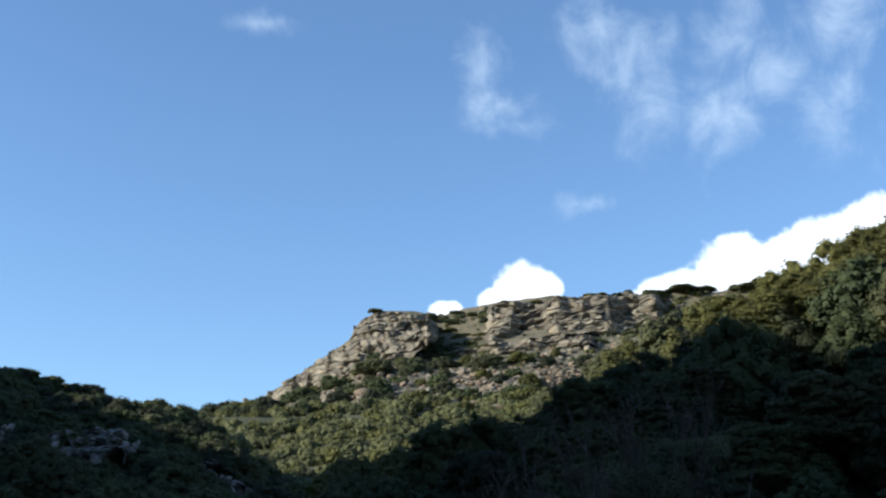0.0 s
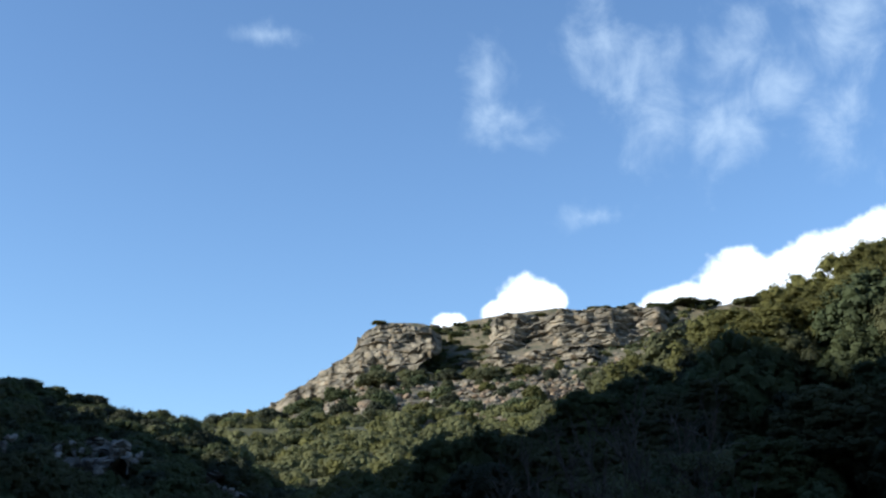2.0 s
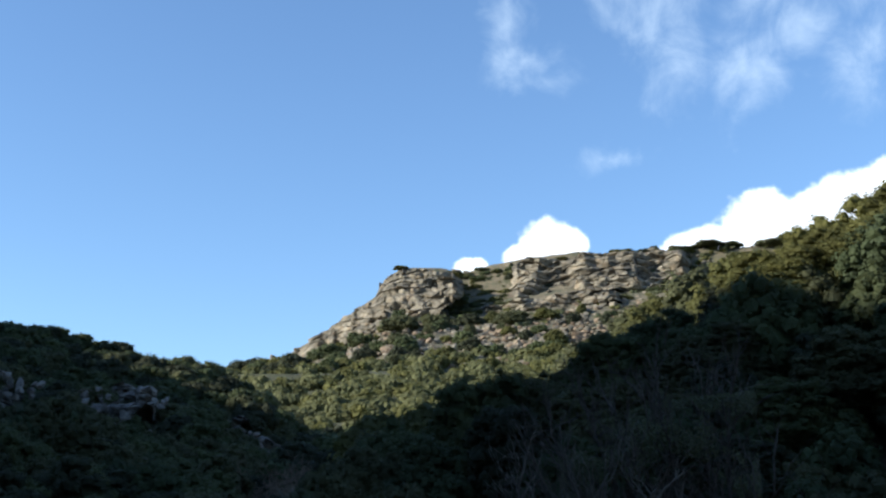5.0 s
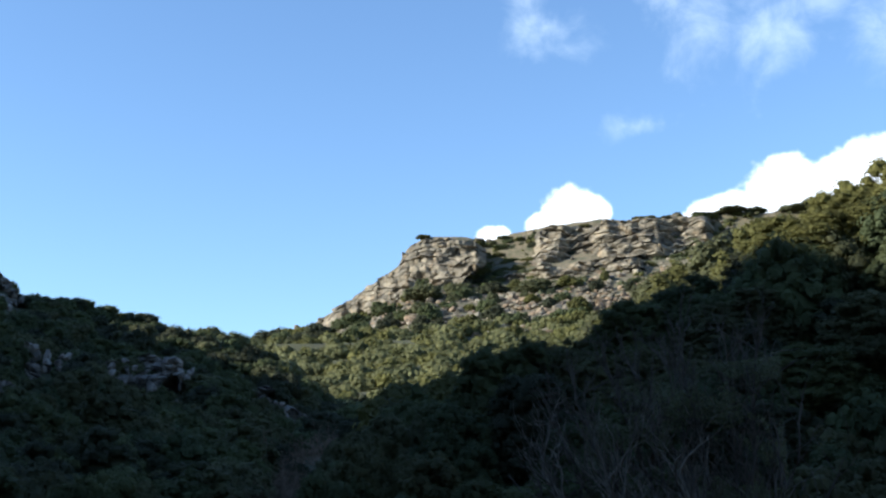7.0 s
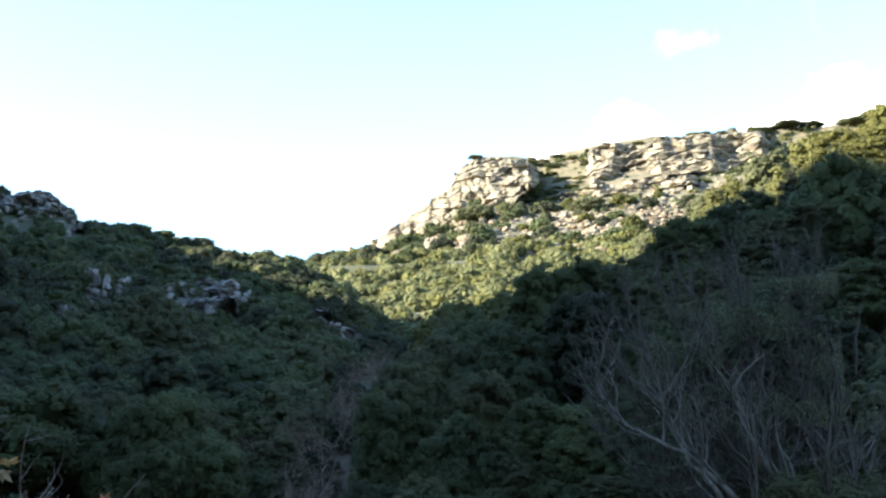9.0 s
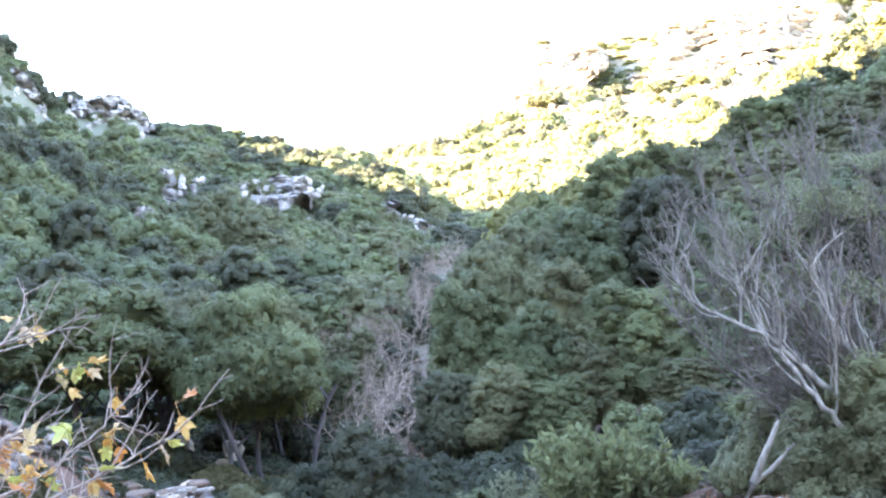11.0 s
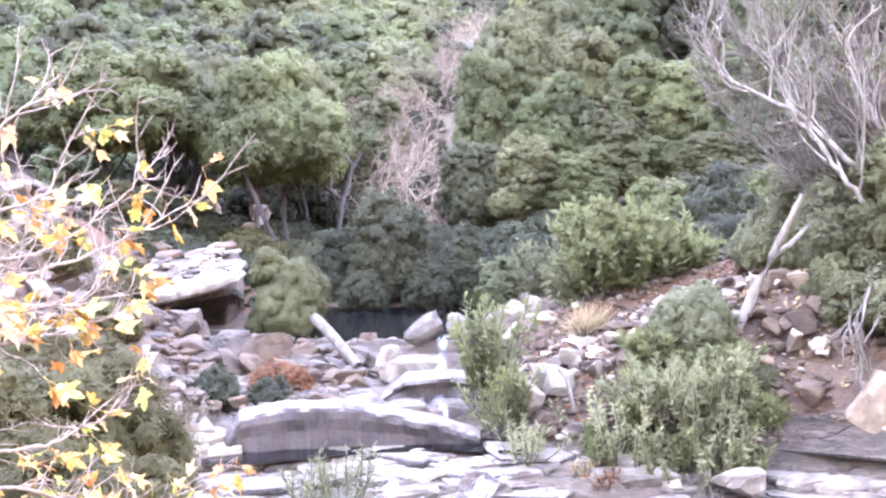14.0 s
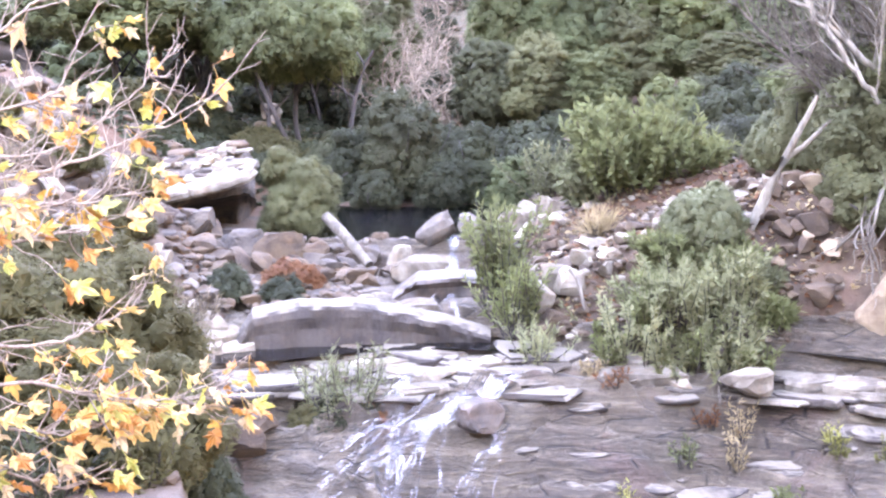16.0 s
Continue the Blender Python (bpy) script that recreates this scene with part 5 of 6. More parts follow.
for a, d0, foot, crest in CRAG_PLACES:
    for k in range(int(6 + 5 * (a[-1] - a[0]))):
        az, u = rng.uniform(a[0] - 0.4, a[-1] + 0.4), rng.uniform(-0.25, 1.0)
        d = d0 - 1.2 + 4 * max(u, 0) + rng.uniform(-1.0, 0.6)
        el = np.interp(az, a, foot) + u * (np.interp(az, a, crest) - np.interp(az, a, foot))
        w = rng.uniform(0.3, 0.85)
        z = max(float(height(az, d)), 1.6 + d * math.tan(radians(el)) - w * 0.6) if u > 0 else float(height(az, d))
        ob = new("outcrop_block", SPALLS[k % 8])
        ob.matrix_world = Matrix.LocRotScale(level(az, d, z - 0.15 * w), Euler((rng.uniform(-0.3, 0.3), rng.uniform(-0.3, 0.3), rng.uniform(0, 6.28))), (w, w, w * rng.uniform(0.7, 1.5)))
        tagged(ob, "pale angular block broken out of the spur's crag", "rock", "blocks of the spur's crags")
for i, (a0, a1, d0, d1, z0, h) in enumerate([(-34, -22.6, 14.6, 16.4, -0.6, 0.25)]):
    cliff("rock_bank_%d" % (i + 2), a0, a1, d0, d1, lambda a, d=d0, q=z0: height(a, d) + q * 0.5, lambda a, d=d1, u=h: height(a, d) + u, 91 + i, "brownish fractured rock of the stream's bank", 0.10, 0.16, 0.12, BANK_ROCK, gap=0.5, cap=0.3)

# ================= shrubs, dead wood =================


def shrub(az, d, wide, high, seed, leaf, n, size, slim=0.4, name="shrub", label="green shrub on the bank", z=None, clumps=None, lump=None):
    e = new(name)
    p = spot(az, d)
    if z is not None:
        p.z = z
    e.matrix_world = Matrix.Translation(p - Vector((0, 0, 0.08)))
    part("foliage", shrub_mesh(seed, wide, high, clumps or 6, lump or max(0.09, 0.11 * wide), int(n * 1.3), size * 1.15, leaf, slim), e)
    r = np.random.RandomState(seed)
    for _ in range(3):
        a = r.uniform(0, 6.28)
        q, rr = limb(r, [0, 0, -0.05], [math.cos(a) * wide / high * 0.6, math.sin(a) * wide / high * 0.6, 1], high * 0.95, 0.016, 0.006, 0.16, 0.05, 5)
        part("stem", Build().add(*tube(q, rr, 5)).mesh("stem", BARK), e)
    return tagged(e, label, "shrub")


def oleander(az, d, wide, high, seed, leaf, stems=26, per=60, blade=0.11, slim=0.2, name="oleander", label="light green leafy oleander", z=None):
    """Upright shoots from one foot, set with long narrow leaves."""
    r = np.random.RandomState(seed)
    e = new(name)
    p = spot(az, d)
    if z is not None:
        p.z = z
    e.matrix_world = Matrix.Translation(p - Vector((0, 0, 0.06)))
    wood, green = Build(), Build()
    for _ in range(stems):
        a, lean = r.uniform(0, 6.28), r.uniform(0.05, 0.9)
        foot = np.array([math.cos(a), math.sin(a), 0]) * wide * 0.3 * r.uniform(0, 1)
        q, rr = limb(r, foot, [math.cos(a) * lean * wide / high * 0.6, math.sin(a) * lean * wide / high * 0.6, 1], high * r.uniform(0.6, 1.08), 0.008, 0.003, 0.1, 0.06, 6)
        wood.add(*tube(q, rr, 4))
        u = r.uniform(0.25, 1.0, per) * 6
        k = np.minimum(u.astype(int), 5)
        pos = q[k] + (q[k + 1] - q[k]) * (u - k)[:, None]
        way = unit(unit(q[k + 1] - q[k]) * 0.7 + r.normal(size=(per, 3)) * 0.6)
        side = unit(np.cross(way, r.normal(size=(per, 3))))
        s = blade * r.uniform(0.6, 1.25, (per, 1))
        quad = np.stack([pos, pos + way * s * 0.45 + side * s * slim * 0.5, pos + way * s, pos + way * s * 0.45 - side * s * slim * 0.5], 1)
        green.add(quad.reshape(-1, 3), np.arange(4 * per).reshape(-1, 4))
    part("stem", wood.mesh("stem", BARK), e, kind="stuff")
    part("foliage", green.mesh("foliage", leaf), e)
    return tagged(e, label, "shrub")


shrub(-16.45, 16.2, 1.22, 1.3, 501, OAK_OLIVE, 24000, 0.05, 0.22, clumps=9, lump=0.13, label="dark green rounded shrub under the slabs")
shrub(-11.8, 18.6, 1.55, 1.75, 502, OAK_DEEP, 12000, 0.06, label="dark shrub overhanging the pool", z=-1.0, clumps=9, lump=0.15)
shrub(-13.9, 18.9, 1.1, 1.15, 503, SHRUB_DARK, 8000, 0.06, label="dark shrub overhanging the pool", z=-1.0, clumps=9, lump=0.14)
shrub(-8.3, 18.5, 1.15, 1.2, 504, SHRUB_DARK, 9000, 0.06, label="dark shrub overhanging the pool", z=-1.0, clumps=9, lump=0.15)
oleander(-4.6, 17.4, 0.9, 0.9, 505, OAK_GREY, 40, 70, 0.10, 0.3, label="green oleander above the upper fall")
oleander(-1.2, 15.2, 1.3, 1.15, 506, OLEANDER, 120, 90, 0.13, 0.36, label="light green oleander on the bank")
oleander(-2.6, 15.4, 1.0, 0.75, 516, OAK_GREY, 70, 80, 0.12, 0.32, label="grey green oleander on the bank")
oleander(1.4, 15.3, 1.0, 0.7, 507, OLEANDER, 70, 70, 0.12, 0.32, label="light green oleander on the bank")
shrub(2.3, 12.65, 0.95, 0.6, 508, OAK_GREY, 9000, 0.05, 0.3, label="grey green shrub at the foot of the leaning trunk")
for i, (az, d, w, h) in enumerate([(0.8, 12.5, 0.7, 0.4), (2.2, 12.5, 0.8, 0.45), (3.4, 12.3, 0.7, 0.45), (4.4, 12.1, 0.5, 0.4), (5.4, 11.9, 0.4, 0.3)]):
    oleander(az, d, w, h, 680 + i, (OLEANDER, OAK_GREY)[i % 2], 60, 60, 0.10, 0.22, label=("light green leafy shrub on the mound", "grey green leafy shrub on the mound")[i % 2])
oleander(0.0, 11.95, 0.6, 0.62, 509, OLEANDER, 34, 50, 0.10, label="light green shoots at the rock lip")
oleander(1.2, 12.0, 1.0, 0.62, 517, SAGE, 60, 60, 0.10, label="light green leafy shrub on the mound")
oleander(2.8, 11.95, 0.9, 0.6, 518, SAGE, 60, 60, 0.10, label="grey green leafy shrub on the mound")
oleander(3.7, 12.0, 0.7, 0.6, 510, SAGE, 50, 60, 0.10, 0.26, label="grey green leafy shrub at the rock lip")
oleander(-7.2, 12.7, 0.6, 1.15, 511, OLEANDER, 46, 60, 0.10, 0.26, label="slender green oleander beside the stream")
oleander(-6.4, 12.3, 0.6, 0.85, 519, OLEANDER, 36, 50, 0.09, 0.26, label="slender green oleander beside the stream")
oleander(-5.5, 11.7, 0.6, 0.55, 565, SAGE, 26, 40, 0.08, 0.16, label="pale green weeds at the rock lip")
for i, (az, d, w, h, k) in enumerate([(-2.1, 11.8, 0.6, 0.6, 14), (-0.9, 11.9, 0.9, 0.95, 24), (0.5, 12.0, 0.9, 1.1, 26), (1.8, 11.9, 0.8, 0.85, 22), (2.9, 11.8, 0.9, 1.05, 26), (4.0, 11.75, 0.7, 0.8, 20), (5.0, 11.7, 0.45, 0.5, 12), (1.2, 11.6, 0.6, 0.5, 14), (3.6, 11.55, 0.5, 0.55, 12)]):
    oleander(az, d, w * 1.2, h * 0.86, 660 + i, (OLEANDER, SAGE, SAGE)[i % 3], k, 62, 0.085, 0.26, label="feathery grey green shrub rooted behind the rock lip", z=-1.72)
for az, d, w, h, leaf in [(-1.1, 10.5, 0.4, 0.4, SUN_YELLOW), (8.4, 11.0, 0.25, 0.3, SUN_YELLOW), (4.2, 11.1, 0.2, 0.5, STRAW), (2.6, 11.2, 0.25, 0.25, RUSSET), (-1.6, 11.3, 0.3, 0.2, RUSSET), (1.7, 10.9, 0.3, 0.28, OLEANDER), (3.9, 10.95, 0.22, 0.45, STRAW), (6.3, 10.6, 0.25, 0.2, OLEANDER), (8.6, 10.9, 0.2, 0.2, OAK_WARM), (9.8, 10.3, 0.5, 0.35, OLEANDER), (10.6, 10.9, 0.3, 0.3, OAK_WARM),
                          (-2.6, 11.5, 0.25, 0.22, STRAW), (0.6, 10.4, 0.25, 0.22, OLEANDER)]:
    oleander(az, d, w, h, int(600 + az * 7), leaf, 12, 24, 0.06, 0.25, "weed", "small weed rooted in a crack of the rock face", z=float(ledge_height(np.array([[az]]), np.array([[d]]))[0, 0]))
rng = np.random.RandomState(16)
for i in range(15):
    az, d = rng.uniform(-31, -21.6), rng.uniform(11.5, 16)
    if i % 3 == 0:
        oleander(az, d, rng.uniform(0.6, 1.0), rng.uniform(0.4, 0.7), 700 + i, DRY_BUSH, 40, 40, 0.06, 0.15, "dry_bush", "dry beige twiggy bush on the stony slope")
    else:
        shrub(az, d, rng.uniform(0.7, 1.2), rng.uniform(0.35, 0.65), 700 + i, BROOM, 3000, 0.05, 0.25, label="olive brown low bush on the stony slope")
# dark bushes added over pale ground, in place of shade under the oaks
for i in range(26):
    az, d = rng.uniform(-25, -14), rng.uniform(18.8, 22)
    shrub(az, d, rng.uniform(0.7, 1.2), rng.uniform(0.3, 0.6), 720 + i, (SHRUB_DARK, BROOM)[i % 2], 2500, 0.06, label="dark low bush added to darken the shaded bank below the oaks")
rng = np.random.RandomState(15)
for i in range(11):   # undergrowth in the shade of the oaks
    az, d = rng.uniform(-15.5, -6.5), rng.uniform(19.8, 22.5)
    shrub(az, d, rng.uniform(0.8, 1.5), rng.uniform(0.35, 0.9), 520 + i, (SHRUB_DARK, OAK_DEEP, SHRUB_DARK)[i % 3], 3000, 0.08, label="dark undergrowth shrub deepening the shade beneath the oaks", clumps=7, lump=0.2)
# dark fill added behind the oak stems, standing in for their shade
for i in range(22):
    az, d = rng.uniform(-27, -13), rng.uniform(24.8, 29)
    shrub(az, d, rng.uniform(1.2, 2.2), rng.uniform(0.7, 1.3), 640 + i, (SHRUB_DARK, OAK_COOL)[i % 2], 1500, 0.1, label="dark undergrowth shrub deepening the shade beneath the oaks")
# shrubs added in place of soil that lies dark in shade
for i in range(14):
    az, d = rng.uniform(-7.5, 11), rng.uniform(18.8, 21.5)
    shrub(az, d, rng.uniform(0.8, 1.5), rng.uniform(0.5, 1.0), 540 + i, (SHRUB_DARK, OAK)[i % 2], 2000, 0.08, label="dark undergrowth shrub deepening the shade beneath the oaks")
shrub(-20.0, 13.2, 0.7, 0.4, 560, SHRUB_DARK, 2500, 0.05, label="low grey green shrub in the rubble")
shrub(-16.9, 13.6, 0.75, 0.42, 561, RUSSET, 2200, 0.06, 0.5, label="russet leaved bush in the rubble")
shrub(-17.3, 13.2, 0.6, 0.3, 562, SHRUB_DARK, 2000, 0.05, label="low green shrub in the rubble")
oleander(-14.5, 11.15, 0.75, 0.85, 563, OAK_GREY, 44, 50, 0.08, 0.16, "bush", "wispy green bush growing under the rock lip", z=-2.12)
for i, (az, w, h, leaf) in enumerate([(-13.4, 0.4, 0.28, RUSSET), (-14.2, 0.55, 0.34, SHRUB_DARK), (-15.3, 0.6, 0.4, SHRUB_DARK), (-16.3, 0.45, 0.3, BROOM)]):
    shrub(az, 11.12, w, h, 800 + i, leaf, 3000, 0.04, 0.3, label=("russet dead growth" if leaf is RUSSET else "dark low growth") + " in the hollow under the rock lip", z=-2.06)
oleander(-15.9, 11.2, 0.45, 0.6, 573, SAGE, 20, 40, 0.08, 0.16, "bush", "wispy green bush growing under the rock lip", z=-2.05)
shrub(-13.6, 11.1, 0.5, 0.3, 564, RUSSET, 1500, 0.05, 0.4, label="russet growth under the rock lip", z=-2.2)
oleander(-2.6, 14.0, 0.26, 0.3, 566, STRAW, 30, 14, 0.3, 0.03, "dry_grass", "tuft of dry straw-coloured grass")
shrub(5.9, 14.3, 1.2, 0.9, 569, OAK_GREY, 9000, 0.06, 0.35, label="grey green shrub under the dead tree")
shrub(9.3, 13.4, 1.8, 1.3, 512, OAK_GREY, 12000, 0.06, 0.35, label="grey green shrub under the dead tree")
shrub(12.0, 13.2, 2.0, 1.4, 513, OAK_OLIVE, 12000, 0.06, 0.35, label="olive green shrub under the dead tree")
for i, (az, d, w, h) in enumerate([(8.3, 12.75, 0.6, 0.5), (9.3, 12.5, 0.8, 0.6), (10.6, 12.45, 0.9, 0.7), (12.0, 12.4, 0.9, 0.7), (7.4, 13.5, 0.8, 0.7), (9.2, 13.15, 1.0, 0.8), (10.6, 12.9, 1.0, 0.85), (12.2, 12.8, 1.2, 1.0), (8.6, 13.6, 1.1, 1.0), (11.2, 13.4, 1.3, 1.2)]):
    shrub(az, d, w, h, 690 + i, (OAK_OLIVE, OAK_GREY)[i % 3 == 2], 4500, 0.055, 0.4, label="olive green shrub on the washed-out bank")
shrub(7.3, 13.9, 1.4, 1.15, 576, OAK_OLIVE, 9000, 0.06, 0.35, label="olive green shrub under the dead tree")
shrub(2.6, 13.2, 0.6, 0.35, 577, OAK_GREY, 4000, 0.06, 0.4, label="grey green shrub at the foot of the leaning trunk")
shrub(-28.0, 8.0, 1.6, 1.45, 514, BROOM, 26000, 0.045, 0.25, label="dense olive green broom on the near bank")
shrub(-25.2, 8.3, 1.3, 1.4, 574, BROOM, 22000, 0.045, 0.25, label="dense olive green broom on the near bank")
shrub(-23.9, 7.2, 1.0, 0.75, 576, BROOM, 14000, 0.045, 0.25, label="dense olive green broom on the near bank")
shrub(-21.8, 7.6, 0.8, 0.6, 578, SHRUB_DARK, 9000, 0.045, 0.25, label="dark green low bush on the near bank")
shrub(-26.6, 7.0, 1.1, 0.9, 579, BROOM, 14000, 0.045, 0.25, label="dense olive green broom on the near bank")
shrub(-23.4, 8.7, 0.8, 0.95, 575, BROOM, 10000, 0.045, 0.25, label="grey green broom on the near bank")
for i, (az, d, w, h) in enumerate([(-27.5, 6.9, 0.8, 0.45), (-25.6, 7.2, 0.7, 0.5), (-23.5, 7.6, 0.6, 0.45), (-21.4, 8.6, 0.7, 0.5), (-20.4, 8.2, 0.6, 0.4), (-22.2, 8.0, 0.5, 0.35), (-28.8, 6.4, 0.7, 0.4), (-24.6, 6.6, 0.6, 0.35)]):
    oleander(az, d, w, h, 580 + i, (SHRUB_DARK, BROOM)[i % 2], 34, 40, 0.07, 0.3, "bush", "dark green low bush on the near bank")
boulder(-23.2, 7.9, (0.42, 0.3, 0.2), EARTH_ROCK, 16, 10, 4, label="flat brown boulder on the near bank")
boulder(-21.6, 8.4, (0.3, 0.22, 0.2), BOULDER, 17, 30, 8, label="pale stone on the near bank")
boulder(-18.7, 10.95, (0.5, 0.35, 0.36), EARTH_ROCK, 18, 20, 10, lift=-2.05, label="brown block under the rock lip")
boulder(-19.6, 10.6, (0.4, 0.3, 0.4), EARTH_ROCK, 19, -20, 0, lift=-2.1, label="brown block under the rock lip")

rng = np.random.RandomState(19)
for i in range(38):
    d = 23 + 42 * (i / 38)
    az = np.interp(d, [23, 34, 46, 65], [-10.6, -10.6, -9.9, -8.2]) + rng.uniform(-2.0, 2.0)
    shrub(az, d, rng.uniform(0.9, 1.6), rng.uniform(0.6, 1.2), 760 + i, (SHRUB_DARK, OAK_DEEP)[i % 2], 1800, 0.09, label="dark undergrowth shrub in the narrow gully")
# dark shrubs added over open ground that tree shade should darken
for i, (az, d, w, h) in enumerate([(2.4, 17.2, 1.1, 0.6), (3.2, 18.6, 1.4, 0.9), (2.0, 20.0, 1.3, 0.8), (4.2, 17.4, 1.0, 0.6), (3.0, 16.2, 0.7, 0.4)]):
    shrub(az, d, w, h, 790 + i, (OAK_DEEP, SHRUB_DARK)[i % 2], 4000, 0.07, label="dark undergrowth shrub deepening the shade beneath the oaks", clumps=7, lump=0.16)
shrub(-12.9, 18.0, 0.9, 0.6, 780, SHRUB_DARK, 5000, 0.06, label="dark shrub overhanging the pool", z=-1.0, clumps=7, lump=0.1)
shrub(-9.9, 18.0, 0.9, 0.7, 781, SHRUB_DARK, 5000, 0.06, label="dark shrub overhanging the pool", z=-1.0, clumps=7, lump=0.1)
shrub(-6.6, 18.0, 0.9, 0.9, 782, OAK_COOL, 6000, 0.06, label="bluish green shrub above the upper fall")

# ================= dead and bare wood =================


def branching(build, rng, start, way, length, r, depth, kids, wander=0.16, lift=0.03, spread=0.6, shrink=0.62):
    p, q = limb(rng, start, way, length, r, r * 0.5, wander, lift, 6)
    build.add(*tube(p, q, 6 if r > 0.012 else 3))
    if depth == 0:
        return
    for _ in range(kids):
        k = rng.randint(2, 7)
        d = unit(unit(p[k] - p[k - 1]) + rng.normal(size=3) * spread)
        branching(build, rng, p[k], d, length * shrink * rng.uniform(0.7, 1.2), max(q[k] * 0.62, 0.0034), depth - 1, kids, wander, lift, spread, shrink)


def dead_tree():
    rng = np.random.RandomState(31)
    e = new("dead_tree")
    base = level(13.2, 13.4, 0.0)
    base.z = spot(13.2, 13.4).z - 0.05
    e.matrix_world = Matrix.Translation(base)
    hub = Build().add(*tube([[0.1, 0, -0.25], [0.05, 0, 0.1], [0, 0, 0.3]], [0.14, 0.12, 0.1], 10))
    part("trunk", hub.mesh("trunk", DEAD_BARK), e)
    for i, (x, y, z, n) in enumerate([(-1.0, -0.1, 0.55, 1.55), (-0.8, 0.2, 0.95, 1.5), (-0.45, -0.1, 1.0, 1.5), (-0.15, 0.2, 1.0, 1.45), (0.25, 0.0, 1.0, 1.4), (0.6, 0.2, 0.9, 1.3), (-1.0, 0.25, 0.25, 1.4), (-0.7, -0.3, 0.6, 1.2)]):
        b = Build()
        branching(b, rng, [0.02 * i - 0.05, 0, 0.2], [x, y, z], n * 1.1, 0.04, 2, 5, 0.2, 0.10, 0.42, 0.64)
        part("limb", b.mesh("limb", DEAD_BARK), e)
    def loc(az, el, d):
        return np.array(level(az, d, 1.6 + d * math.tan(radians(el))) - base)
    for pts, r0 in [([(12.2, -4.6, 13.2), (11.05, -3.75, 13.0), (9.32, -2.18, 12.8), (7.4, -0.4, 12.7), (6.7, 0.4, 12.7), (5.3, 0.9, 12.8), (4.1, 1.6, 12.9), (2.8, 3.05, 13.0)], 0.04),
                    ([(11.6, -5.6, 13.1), (9.8, -4.0, 12.7), (9.13, -3.19, 12.6), (7.77, -1.14, 12.6), (6.7, 0.11, 12.7), (6.3, 1.5, 12.8), (5.6, 2.6, 12.9)], 0.034),
                    ([(12.4, -4.0, 13.3), (11.8, -1.8, 13.0), (10.2, -0.6, 12.9), (9.4, 1.2, 12.9), (8.8, 3.2, 13.0)], 0.034)]:
        p = np.array([loc(*q) for q in pts])
        t, s = np.linspace(0, 1, 26), np.linspace(0, 1, len(p))
        line = np.stack([np.interp(t, s, p[:, k]) for k in range(3)], 1)
        line[1:-1] = (line[:-2] + line[2:] + 2 * line[1:-1]) / 4
        line[1:-1] += rng.normal(size=(24, 3)) * 0.012
        b = Build().add(*tube(line, np.linspace(r0, 0.014, 26), 8))
        for k in range(7, 26, 2):
            branching(b, rng, line[k], unit(line[k] - line[k - 1]) + rng.normal(size=3) * 0.5 + [0, 0, 0.5], rng.uniform(0.5, 0.9), 0.016, 2, 4, 0.2, 0.1, 0.5, 0.66)
        part("limb", b.mesh("limb", PALE_WOOD), e, "thick bleached limb")
    foot = loc(11.4, -5.0, 13.2)
    for i, (az, el, dd) in enumerate([(3.1, 1.2, 12.9), (3.0, 3.2, 13.1), (3.6, 5.0, 13.4), (4.6, 6.2, 13.0), (5.8, 7.0, 13.6), (7.0, 7.5, 13.1), (8.2, 7.9, 13.7), (9.6, 8.2, 13.2), (11.2, 8.4, 13.8), (12.8, 8.3, 13.3), (5.2, 3.6, 13.9), (8.6, 5.0, 14.0)]):
        end = loc(az, el, dd)
        t = np.linspace(0, 1, 15)[:, None]
        sag = np.array([0, 0, -0.28]) * (end[0] < foot[0]) * min(1.0, abs(end[0] - foot[0]))
        line = foot + (end - foot) * t + sag * np.sin(np.pi * t) + np.cumsum(rng.normal(size=(15, 3)) * 0.016, 0)
        b = Build().add(*tube(line, np.linspace(0.034, 0.006, 15), 6))
        for k in range(4, 15):
            for _ in range(4):
                up = unit(unit(line[k] - line[k - 1]) * 0.9 + rng.normal(size=3) * 0.42 + [0, 0, 0.35])
                p, q = limb(rng, line[k], up, rng.uniform(0.3, 0.62), 0.008, 0.003, 0.16, 0.04, 5)
                b.add(*tube(p, q, 4))
                for m in (2, 3, 4, 5, 5):
                    p2, q2 = limb(rng, p[m], unit(up + rng.normal(size=3) * 0.5 + [0, 0, 0.2]), rng.uniform(0.12, 0.30), 0.0045, 0.0022, 0.2, 0.04, 3)
                    b.add(*tube(p2, q2, 3))
        part("limb", b.mesh("limb", DEAD_BARK), e)
    n = 30000
    az, el = rng.uniform(4.5, 13.5, n), rng.uniform(1.5, 8.2, n)
    el = np.minimum(el, np.interp(az, [4.5, 6, 9, 13], [5.4, 6.8, 7.8, 8.2]))
    d = rng.uniform(13.1, 14.3, n)
    keep = fuzz(np.stack([az, el, d], 1), 1.1, 33, 2) > 0.05
    az, el, d = np.radians(az[keep]), np.radians(el[keep]), d[keep]
    pos = np.stack([d * np.sin(az), d * np.cos(az), 1.6 + d * np.tan(el)], 1) - np.array(base)
    n = len(pos)
    a = unit(rng.normal(size=(n, 3))) * 0.034
    b2 = unit(rng.normal(size=(n, 3))) * 0.013
    quad = np.stack([pos + a, pos + b2, pos - a, pos - b2], 1).reshape(-1, 3)
    part("foliage", Build().add(quad, np.arange(4 * n).reshape(-1, 4)).mesh("foliage", OAK_GREY), e, "sparse grey green leaves among the twigs")
    tagged(e, "half-dead grey tree with bleached bare branches", "tree")


dead_tree()


